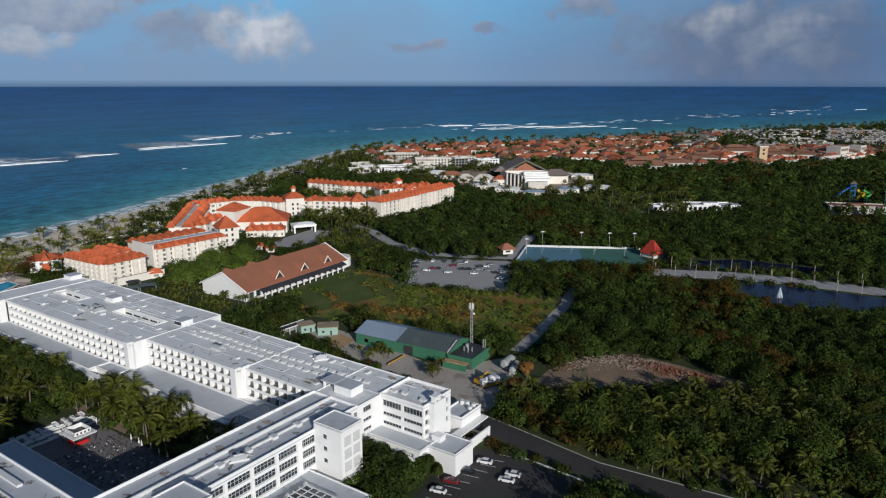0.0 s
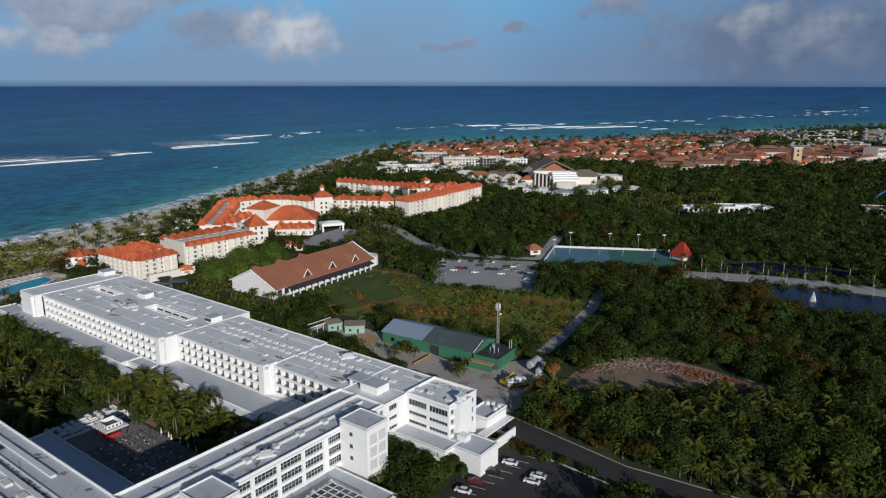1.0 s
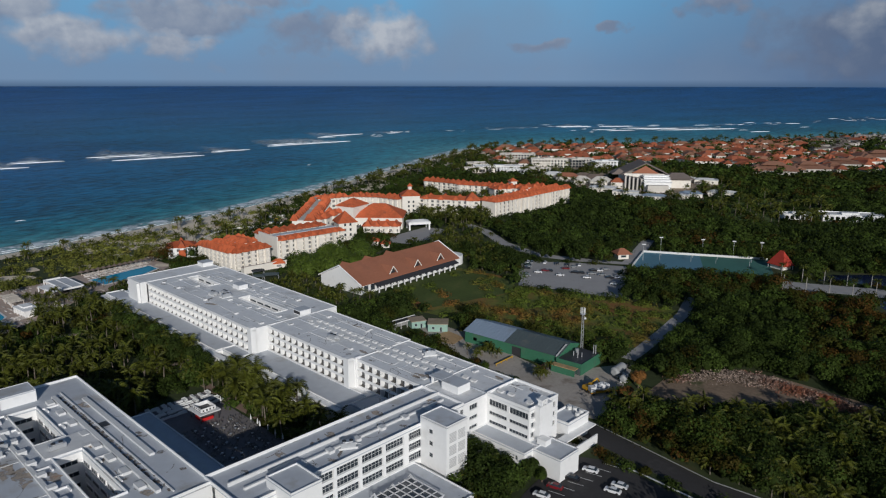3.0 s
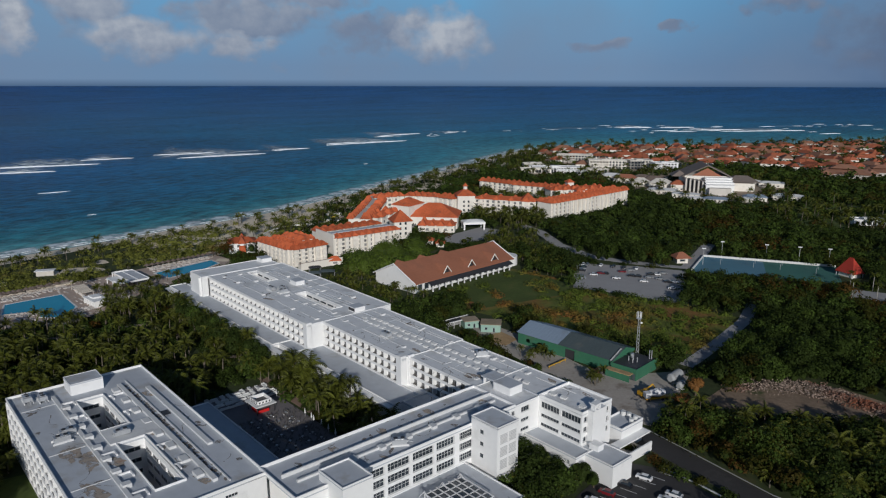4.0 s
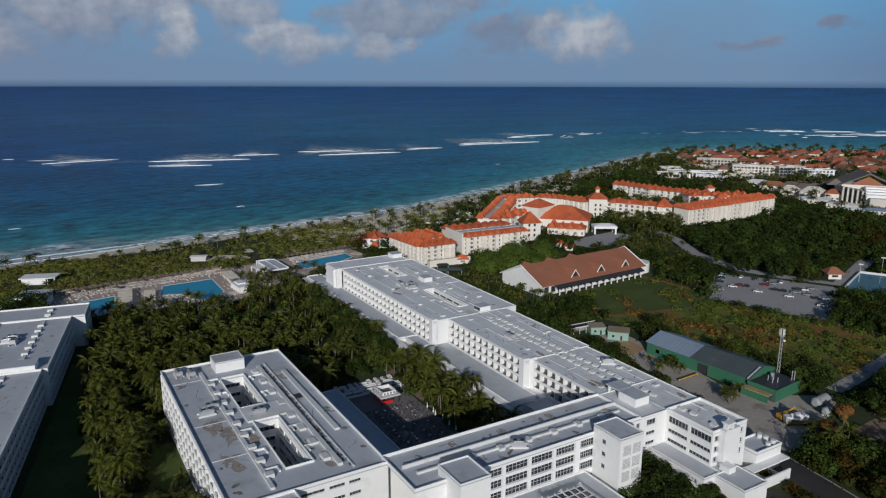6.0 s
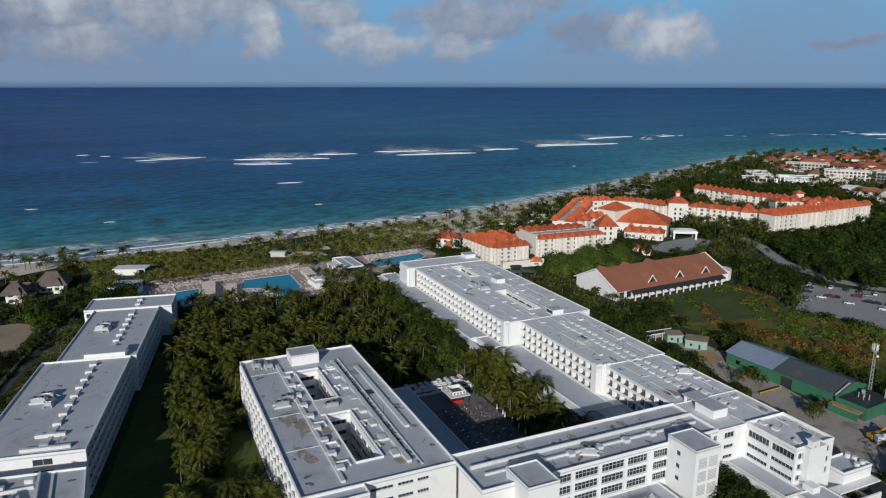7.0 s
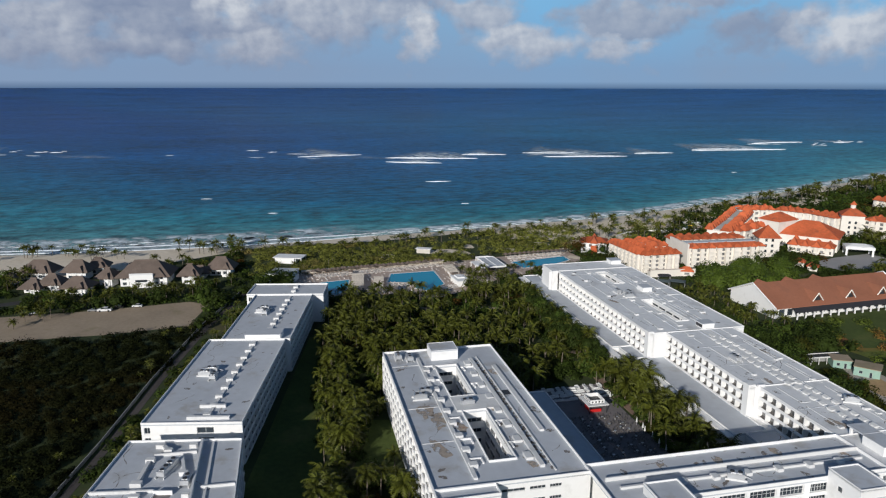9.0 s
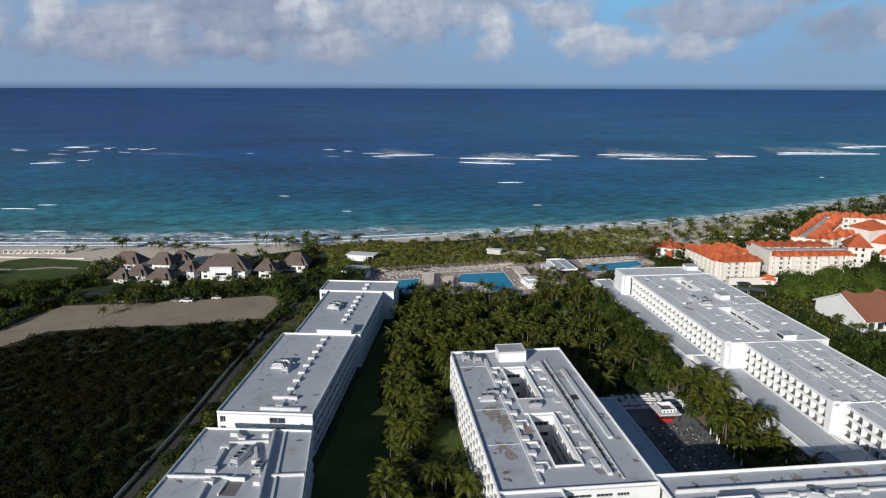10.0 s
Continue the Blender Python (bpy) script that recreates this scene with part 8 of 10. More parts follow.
# theatre with grey hipped roofs and white terraces
th_ = thing("theatre", "white theatre with a brown gable front and stepped white terraces", "theatre", pose(88, 735, 0, 0, 0, 4))
part("wall", Geo().box(-26, 16, 6, 44, 0, 15), CREAM, th_)
thr = Geo()
for s in (-1, 1):
    thr.face((-5, 3, 26), (-5, 46, 26), (-5 + s * 24, 46, 14.6), (-5 + s * 24, 3, 14.6))
    thr.face((-5, 2.9, 25.2), (-5, 2.9, 26), (-5 + s * 24, 2.9, 14.6), (-5 + s * 24, 2.9, 13.8))
thr.hip(-38, -22, 8, 30, 14, 19, 0.9)
part("roof", thr, SHINGLE, th_)
part("gable", Geo().face((-19, 5.9, 15.2), (9, 5.9, 15.2), (-5, 5.9, 23)), BROWN_TILE, th_, "brown timber gable front")
part("side_hall", Geo().box(18.1, 42, 10, 34, 0, 8), CREAM, th_)
part("side_roof", Geo().hip(16, 46, 7, 37, 9.5, 14.5, 0.6), SHINGLE, th_)
for i in range(4):
    part("terrace", Geo().box(-9 + 0.5 * i, 17, -17 + 5 * i, -12.05 + 5 * i, 0, 9 + 1.7 * i).box(-10 + 0.5 * i, 17.6, -17.8 + 5 * i, -12.3 + 5 * i, 9.01 + 1.7 * i, 9.5 + 1.7 * i), WHITE, th_)
for i in range(5):
    part("bay_column", Geo().box(-26 + 3.6 * i, -24.6 + 3.6 * i, -2 - 2.2 * i, 5.8, 0, 13.5 - 0.5 * i), STONE, th_)
    part("dark_bay", Geo().box(-24.5 + 3.6 * i, -22.5 + 3.6 * i, 0 - 2.2 * i, 5.7, 0, 12.8 - 0.5 * i), DARK_METAL, th_)
part("lower_wall", Geo().box(-7, 13, -24, -17.9, 0, 7), STONE, th_)
FOOT.append([(50, 705), (135, 705), (135, 785), (50, 785)])
for x, y, w, d, e_, r_, mt in ((5, 786, 24, 14, 5, 9, BROWN_TILE), (20, 764, 20, 13, 4, 8, STONE), (40, 752, 22, 14, 5, 10, STONE), (56, 742, 14, 12, 6, 10, TERRACOTTA), (36, 772, 26, 14, 5, 10, THATCH), (22, 790, 16, 10, 6, 9, THATCH), (60, 690, 24, 10, 4, 5.5, CONCRETE), (40, 712, 26, 12, 4, 6, CONCRETE), (120, 690, 20, 10, 3.5, 6, BLUE_ROOF), (84, 672, 22, 9, 3, 5, BLUE_ROOF),
                               (134, 798, 20, 12, 4, 6, LIME), (152, 790, 24, 12, 4, 6, LIME), (150, 700, 26, 12, 4, 6, LIME), (66, 672, 14, 9, 3, 5, CONCRETE), (-10, 810, 22, 12, 4, 7, CONCRETE), (112, 680, 12, 8, 3, 4.5, LIME)):
    ob = thing("service_building", "low pale service building with a shallow roof", "building", pose(x, y, 0, 0, 0, rngt.uniform(-20, 20)), "service buildings")
    gw = Geo()
    for p, q in (((-w / 2, -d / 2), (w / 2, -d / 2)), ((w / 2, -d / 2), (w / 2, d / 2)), ((w / 2, d / 2), (-w / 2, d / 2)), ((-w / 2, d / 2), (-w / 2, -d / 2))):
        gw.wall(p, q, 0, e_, [(1.5 + 4 * k, 3.3 + 4 * k, 0.9, 2.4) for k in range(int((math.dist(p, q) - 2) / 4))], 0.6)
    part("wall", gw, CREAM, ob)
    part("roof", Geo().hip(-w / 2 - 0.6, w / 2 + 0.6, -d / 2 - 0.6, d / 2 + 0.6, e_ + 0.3, r_, 0.9), mt, ob)
    FOOT.append([(x - w / 2, y - d / 2), (x + w / 2, y - d / 2), (x + w / 2, y + d / 2), (x - w / 2, y + d / 2)])
# market hall with a beige tower
for x, y, w, d, e_, r_ in ((250, 905, 52, 40, 4.5, 14), (296, 930, 44, 36, 4.5, 12), (352, 980, 44, 30, 6, 12), (462, 1005, 46, 34, 8, 14), (512, 1020, 40, 30, 6, 12), (560, 1036, 46, 34, 9, 14), (430, 1060, 60, 40, 8, 16), (612, 1050, 40, 26, 9, 13), (330, 940, 26, 22, 5, 10)):
    ob = thing("market_hall", "broad hall with a brown hipped roof and cream walls", "hall", pose(x, y, 0, 0, 0, rngt.uniform(-14, 6)), "market halls")
    g_ = Geo()
    g_.wall((-w / 2, -d / 2), (w / 2, -d / 2), 0, e_, [(2 + 6 * i, 5.5 + 6 * i, 0.4, e_ * 0.6) for i in range(int((w - 4) / 6))], 1.2)
    g_.wall((w / 2, -d / 2), (w / 2, d / 2), 0, e_).wall((w / 2, d / 2), (-w / 2, d / 2), 0, e_).wall((-w / 2, d / 2), (-w / 2, -d / 2), 0, e_)
    part("wall", g_, STONE, ob)
    hr_ = Geo().hip(-w / 2 - 2, w / 2 + 2, -d / 2 - 2, d / 2 + 2, e_ + 0.3, e_ + (r_ - e_) * 0.55, 0.5)
    hr_.hip(-w * 0.27, w * 0.27, -d * 0.25, d * 0.25, e_ + (r_ - e_) * 0.56, r_, 0.9)
    hr_.hip(-w * 0.5, -w * 0.2, -d / 2 - 6, 0, e_ - 0.6, e_ + (r_ - e_) * 0.4, 0.9)
    part("roof", hr_, DARK_TILE, ob)
    FOOT.append([(x - w / 2, y - d / 2 - 6), (x + w / 2, y - d / 2 - 6), (x + w / 2, y + d / 2), (x - w / 2, y + d / 2)])
tw = thing("clock_tower", "square beige tower above the market", "tower", pose(412, 925, 0, 0, 0, -5))
part("shaft", Geo().box(-5, 5, -5, 5, 0, 24), material("beige_render", (0.55, 0.40, 0.23), 0.8), tw)
part("cornice", Geo().box(-5.6, 5.6, -5.6, 5.6, 24, 25), CREAM, tw)
for z in (14, 19):
    part("opening", Geo().box(-1.2, 1.2, -5.06, -5.01, z, z + 2.6), GLASS, tw)
flat_block("long white single-storey building in the trees", 224, 590, -2, 44, 16, 4.6, WHITE, CONCRETE, "white_hall", 1, "")
flat_block("small white annex in the trees", 184, 590, 5, 22, 9, 4, WHITE, CONCRETE, "annex", 1, "")
flat_block("white water-park building with brown roof terrace", 338, 574, -14, 44, 16, 6.5, STONE, DARK_TILE, "water_park_building", 3, "")
flat_block("grey apartment block at the forest edge", 385, 590, -14, 20, 20, 13, CONCRETE, BLUE_ROOF, "apartment_block", 4)
flat_block("white flat-roofed house beside the beach lawn", -392, 18, 40, 22, 14, 8, WHITE, ROOF, "apartment_block", 2)
sl_ = thing("water_slide", "blue tube water slide on a steel frame", "water slide", pose(362, 640, 0, 0, 0, -20) @ Matrix.Diagonal((0.62, 0.62, 0.72, 1)))
for k in range(3):
    gsl = Geo()
    pts = [(-16 + 2.4 * i, -8 - 1.5 * k + 1.2 * math.sin(i * 0.8 + k), 1.5 + 1.75 * i) for i in range(12)]
    for a, b in zip(pts, pts[1:]):
        gsl.tube(a, b, 1.1, sides=8)
    part("chute", gsl, BLUE_PLASTIC, sl_)
part("tower_frame", Geo().box(8, 8.5, -14, -13.5, 0, 23).box(14, 14.5, -14, -13.5, 0, 23).box(8, 8.5, -7, -6.5, 0, 23).box(14, 14.5, -7, -6.5, 0, 23).box(7, 15, -15, -6, 20, 20.4).box(7, 15, -15, -6, 14, 14.3).box(7, 15, -15, -6, 8, 8.3), BLUE_PLASTIC, sl_)
part("tower_roof", Geo().hip(6, 16, -16, -5, 23.2, 27, 0.99), THATCH, sl_)
for mt, dx in ((YELLOW_PLASTIC, 22), (GREEN_PLASTIC, 30)):
    gsl = Geo()
    pts = [(dx + 4.5 * math.cos(i * 0.9), -10 + 4.5 * math.sin(i * 0.9), 2 + 1.2 * i) for i in range(12)]
    for a, b in zip(pts, pts[1:]):
        gsl.tube(a, b, 1.3, sides=8)
    part("spiral_slide", gsl, mt, sl_)
FOOT.append([(350, 625), (392, 615), (392, 645), (350, 645)])
# gazebo with red roof, little hut, light poles at the court
gz = thing("red_pavilion", "pavilion with a steep red metal roof", "pavilion", pose(127, 424, 0, 0, 0, 35) @ Matrix.Diagonal((0.55, 0.58, 0.85, 1)))
part("roof", Geo().hip(-8, 8, -10, 10, 3.0, 12.5, 0.999), RED_ROOF, gz)
part("wall", Geo().box(-6, 6, -7.5, 7.5, 0, 2.8), CREAM, gz)
for x in (-7, 7):
    for y in (-9, 9):
        part("post", Geo().box(x - 0.2, x + 0.2, y - 0.2, y + 0.2, 0, 2.9), STEEL_WHITE, gz)
FOOT.append([(119, 412), (139, 412), (139, 436), (119, 436)])
hut = thing("guard_hut", "small guard hut with brown hipped roof", "hut", pose(37.5, 433, 0, 0, 0, 20))
part("wall", Geo().box(-3.4, 3.4, -3, 3, 0, 3.2), CREAM, hut)
part("roof", Geo().hip(-5, 5, -4.6, 4.6, 3.4, 6.4, 0.8), BROWN_TILE, hut)
part("window", Geo().box(-1.6, 1.6, -3.08, -3.02, 1.2, 2.4), GLASS, hut)
FOOT.append([(31, 427), (44, 427), (44, 440), (31, 440)])
for x, y in ((63, 452), (88, 450), (106, 448), (122, 447), (50, 430)):
    lp = thing("floodlight_pole", "tall floodlight pole beside the court", "light pole", pose(x, y, 0), "court lights")
    part("pole", Geo().tube((0, 0, 0), (0, 0, 10), 0.16, 0.1, 6), METAL, lp)
    part("lamp", Geo().box(-1.1, 1.1, -0.2, 0.2, 9.6, 10.2), STEEL_WHITE, lp)
for x, y in ((60, 432), (78, 430), (92, 428), (110, 424)):
    hp = thing("basketball_hoop", "basketball stand on the court", "basketball hoop", pose(x, y, 0.1, 0, 0, 90), "hoops")
    part("pole", Geo().tube((0, 0, 0), (0, 0, 3.6), 0.12, sides=6), METAL, hp)
    part("backboard", Geo().box(-0.9, 0.9, -0.7, -0.6, 2.9, 4.0), LIME, hp)
ft = thing("fountain", "white fountain jet in the pond", "fountain", pose(167, 339, 0.05))
fj = Geo()
for i in range(70):
    a0, r0 = rngt.uniform(0, 6.28), rngt.uniform(0, 1)
    fj.tube((0.2 * math.cos(a0), 0.2 * math.sin(a0), 0.3), (r0 * 0.7 * math.cos(a0), r0 * 0.7 * math.sin(a0), 5.4 * (1 - 0.35 * r0)), 0.05, 0.03, 3)
    fj.tube((r0 * 0.7 * math.cos(a0), r0 * 0.7 * math.sin(a0), 5.4 * (1 - 0.35 * r0)), (1.7 * r0 * math.cos(a0), 1.7 * r0 * math.sin(a0), 0.05), 0.05, 0.08, 3)
part("jet", fj, FOAM, ft)
part("nozzle", Geo().tube((0, 0, 0), (0, 0, 0.4), 0.4, sides=8), METAL, ft)

# ---- vehicles ----
def car_meshes(paint):
    k = ("car", paint.name)
    if k not in CACHE:
        b = Geo()
        sec = [(-2.2, 0.62, 0.80), (-2.1, 0.9, 0.84), (-1.0, 1.02, 0.88), (0.9, 1.05, 0.88), (2.1, 0.95, 0.85), (2.2, 0.6, 0.80)]
        base = len(b.v)
        for x, z, w in sec:
            b.v += [(x, -w, 0.3), (x, -w, z - 0.12), (x, -w + 0.12, z), (x, w - 0.12, z), (x, w, z - 0.12), (x, w, 0.3)]
        for i in range(len(sec) - 1):
            for j_ in range(5):
                o = base + i * 6 + j_
                b.f.append((o, o + 1, o + 7, o + 6))
        b.f.append(tuple(base + j_ for j_ in range(6)))
        b.f.append(tuple(base + (len(sec) - 1) * 6 + j_ for j_ in range(6)))
        top = Geo()
        top.v += [(-0.55, -0.62, 1.47), (1.1, -0.62, 1.47), (1.1, 0.62, 1.47), (-0.55, 0.62, 1.47), (-0.5, -0.58, 1.5), (1.05, -0.58, 1.5), (1.05, 0.58, 1.5), (-0.5, 0.58, 1.5)]
        top.f += [(4, 5, 6, 7), (0, 1, 5, 4), (1, 2, 6, 5), (2, 3, 7, 6), (3, 0, 4, 7)]
        gl = Geo()
        gl.v += [(-1.25, -0.78, 1.0), (1.75, -0.78, 1.0), (1.75, 0.78, 1.0), (-1.25, 0.78, 1.0), (-0.55, -0.62, 1.47), (1.1, -0.62, 1.47), (1.1, 0.62, 1.47), (-0.55, 0.62, 1.47)]
        gl.f += [(0, 1, 5, 4), (1, 2, 6, 5), (2, 3, 7, 6), (3, 0, 4, 7)]
        wh = Geo().tube((0, -0.11, 0), (0, 0.11, 0), 0.33, sides=12)
        lt = Geo().box(-2.24, -2.16, -0.7, -0.4, 0.6, 0.75).box(-2.24, -2.16, 0.4, 0.7, 0.6, 0.75)
        CACHE[k] = (b.mesh("body", paint), top.mesh("roof", paint), gl.mesh("glasshouse", GLASS), wh.mesh("wheel", RUBBER), lt.mesh("headlight", LIME))
    return CACHE[k]


def car(x, y, a, paint, label, group="parked cars", big=1.0):
    b, t_, gl, wh, lt = car_meshes(paint)
    m_ = pose(x, y, 0.09, 0, 0, a) @ Matrix.Diagonal((big, big, big, 1))
    ob = thing("car", label, "car", m_, group)
    part("body", b, paint, ob)
    part("roof", t_, paint, ob)
    part("glasshouse", gl, GLASS, ob)
    part("headlight", lt, LIME, ob)
    for sx_ in (-1.35, 1.4):
        for sy_ in (-0.78, 0.78):
            part("wheel", wh, RUBBER, ob, at=pose(sx_, sy_, 0.33))


for x, y, a, p, l_ in ((10.8, 180, -20, CAR_WHITE, "white saloon car in a marked bay"), (5.6, 175, -22, CAR_BLACK, "black saloon car in a marked bay"), (1.2, 170, -22, CAR_RED, "dark red car in a marked bay"), (-2.2, 165.4, -22, CAR_WHITE, "white car in a marked bay"),
                       (18.2, 173.4, -22, CAR_WHITE, "white car parked side by side"), (16.2, 170.6, -22, CAR_WHITE, "white car parked side by side")):
    car(x, y, a, p, l_)
ln_ = Geo()
for i in range(9):
    k = i / 8
    x, y = 14.5 - 20 * k, 185 - 22 * k
    d = Vector((math.cos(radians(-22)), math.sin(radians(-22))))
    ln_.prism([(x, y), (x + 4.6 * d.x, y + 4.6 * d.y), (x + 4.6 * d.x + 0.05, y + 4.6 * d.y + 0.14), (x + 0.05, y + 0.14)], 0.08, 0.095)
whole("bay_marking", ln_, LIME, "white painted parking bay lines", "road marking", kind="structure")
whole("kerb_2", strip_geo([(14, 188.5), (25, 181), (37, 171)], 0.4, -0.1, 0.22), LIME, "pale kerb round the car park", "kerb", kind="structure")
paints = [(CAR_WHITE, "white car in the grey car park"), (CAR_BLACK, "black car in the grey car park"), (CAR_GREY, "silver car in the grey car park"), (CAR_RED, "dark red car in the grey car park")]
spots_c = [(-19, 411), (-16.3, 411), (-8.5, 411.5), (-1.5, 410), (4.5, 408.5), (12, 409), (-18.5, 405), (-18.2, 401), (-18.8, 396.5), (-18.2, 384), (-18, 380.5), (-8, 393), (-5.5, 393), (9, 392), (12, 391.5), (18.5, 391), (24, 389), (3.5, 400), (19.5, 398), (22.3, 398), (28, 384), (31.5, 384.6), (29.5, 372), (8, 404), (-12, 389), (15, 382), (1, 385), (26.5, 402)]
for x, y in spots_c:
    p, l_ = rngt.choices(paints, (4, 5, 2, 1))[0]
    car(x + rngt.uniform(-0.3, 0.3), y + rngt.uniform(-0.3, 0.3), rngt.choice((0, 180)) + (80 if y > 407 else rngt.uniform(-8, 8)), p, l_)
for x, y, p, l_, b_ in ((-334, 123, CAR_WHITE, "white van on the dusty lot", 1.45), (-329.5, 136.5, CAR_WHITE, "white car on the dusty lot", 1.05), (-334.5, 130, CAR_BLACK, "dark car on the dusty lot", 1), (-352, 98, CAR_BLACK, "dark car on the dusty lot", 1), (-338, 119, CAR_GREY, "silver car on the dusty lot", 1)):
    car(x, y, 50, p, l_, "cars on the lot", b_)

# ---- rubble heap ----
rb_ = Geo()
rr = random.Random(5)
for i in range(5200):
    k = rr.random()
    cx, cy = (44 + 62 * k, 252 + 26 * k - 50 * k * k) if k < 0.5 else (44 + 62 * k, 252.5 - 44 * (k - 0.5) - (k - 0.5) * 10)
    ox, oy = rr.gauss(0, 2.2), rr.gauss(0, 3.0)
    z = max(0, 2.3 - 0.22 * (ox * ox + oy * oy) ** 0.8) * rr.uniform(0.3, 1)
    s = rr.uniform(0.08, 0.24)
    x, y = cx + ox, cy + oy
    v = [Vector((sx_ * s * rr.uniform(0.5, 1.6), sy_ * s * rr.uniform(0.5, 1.3), sz_ * s * rr.uniform(0.3, 0.8))) for sz_ in (-1, 1) for sx_, sy_ in ((-1, -1), (1, -1), (1, 1), (-1, 1))]
    rot = Euler((rr.uniform(-0.6, 0.6), rr.uniform(-0.6, 0.6), rr.uniform(0, 6.28))).to_matrix()
    o = len(rb_.v)
    rb_.v += [tuple(rot @ q + Vector((x, y, z + 0.2))) for q in v]
    rb_.f += [tuple(o + j_ for j_ in q) for q in ((3, 2, 1, 0), (4, 5, 6, 7), (0, 1, 5, 4), (1, 2, 6, 5), (2, 3, 7, 6), (3, 0, 4, 7))]
whole("rubble_heap", rb_, RUBBLE, "long heap of broken brick and rubble on bare ground", "rubble", kind="stuff")
# boundary wall beside the garden blocks
whole("boundary_wall", strip_geo([left_xy(-96, 100), left_xy(-95.6, 158), left_xy(-95.6, 194), left_xy(-97.3, 241), left_xy(-97.0, 299), left_xy(-92, 356)], 0.22, 0, 1.2), GREY_WALL, "grey boundary wall along the scrubland", "wall", kind="structure")
whole("track", strip_geo([left_xy(-93.4, 100), left_xy(-93.0, 158), left_xy(-93.0, 194), left_xy(-94.7, 241), left_xy(-94.4, 299), left_xy(-89.4, 356)], 2.6, -0.1, 0.06), DARK_DIRT, "narrow service track along the wall", "path", kind="structure")

# ---- vegetation ----
rng_np = np.random.default_rng(7)
EYE_Z = 105.0
HOTEL_FOOT = [rect(hotel_xy, -342, -141, 115.5, 167), rect(hotel_xy, -142, -92, 136, 163), rect(hotel_xy, -142, -113, 64, 137), rect(hotel_xy, -124, -101, 83, 118),
              rect(hotel_xy, -224, -133, 27, 67), rect(hotel_xy, -207, -140, 66, 105), rect(left_xy, -78.5, -42.5, 116, 323), [left_xy(w_, s_) for w_, s_ in ((-78, 110), (-33, 110), (-44, 174), (-78, 174))], ribbon([left_xy(-91.5, 90), left_xy(-92.5, 157), left_xy(-96, 194), left_xy(-94.5, 250), left_xy(-88.5, 345)], 6.0)]
ROAD_FOOT = [ribbon(ln, wd + 2) for ln, wd in ROADS.values()]
OPEN = [[(24, 234), (33, 236), (37, 254), (29, 256)], CAR_PARK, YARD, STAFF_PARK, DUST_LOT, DECK, COURT_B, COURT_G, POND_OUT, CANAL, DRIVE, GREEN_LAWN, RUBBLE_GROUND, *POOLS.values()]
LAND = [tuple(p) for p in TOP] + [(3000, -3600), (0, -4600)]
SEE = OPEN + ROAD_FOOT + FOOT[:] + [PLAZA]


def any_inside(polys, x, y):
    hit = np.zeros(np.shape(x), bool)
    for p in polys:
        a = np.array(p)
        near_ = (x > a[:, 0].min()) & (x < a[:, 0].max()) & (y > a[:, 1].min()) & (y < a[:, 1].max())
        if near_.any():
            idx = np.nonzero(near_)[0]
            hit[idx] |= inside(list(p), x[idx], y[idx])
    return hit


def scatter(r0, r1, step):
    """Jittered points in the part of the land that lies ahead, between two distances."""
    n = int(r1 * 2.1 / step)
    gx, gy = np.meshgrid(np.arange(-r1, r1, step), np.arange(-r1 * 0.2, r1, step))
    x = gx.ravel() + rng_np.uniform(-0.5, 0.5, gx.size) * step
    y = gy.ravel() + rng_np.uniform(-0.5, 0.5, gx.size) * step
    r = np.hypot(x, y)
    left = np.degrees(np.arctan2(-x, y))
    ok = (r > r0) & (r < r1) & (left > -36) & (left < 86)
    x, y = x[ok], y[ok]
    ok = inside(LAND, x, y) & (line_distance([tuple(p) for p in TOP], x, y) > 3)
    x, y = x[ok], y[ok]
    ok = ~any_inside(HOTEL_FOOT + FOOT + ROAD_FOOT + OPEN + [PLAZA, LAWN_L, LAWN_LIT], x, y)
    return x[ok], y[ok]


def hides(x, y, h, polys):
    k = EYE_Z / (EYE_Z - h)
    return any_inside(polys, x * k, y * k) | any_inside(polys, x * (1 + k) / 2, y * (1 + k) / 2)


DOME = np.array([(0, 0, 1.0)] + [(math.cos(k * math.pi / 3) * 0.72, math.sin(k * math.pi / 3) * 0.72, 0.66) for k in range(6)] + [(math.cos(k * math.pi / 3 + 0.5) * 0.4, math.sin(k * math.pi / 3 + 0.5) * 0.4, 0.36) for k in range(6)])
DOME_F = np.array([(0, 1 + k, 1 + (k + 1) % 6) for k in range(6)] + [(1 + k, 7 + k, 1 + (k + 1) % 6) for k in range(6)] + [(1 + (k + 1) % 6, 7 + k, 7 + (k + 1) % 6) for k in range(6)])


KINDS = [None]


def leafy(name, v, f, mat):
    me_ = arrays_mesh(name, v, f, mat)
    me_.attributes.new("kind_and_shade", "FLOAT", "POINT").data.foreach_set("value", KINDS[0].astype(np.float32))
    return me_


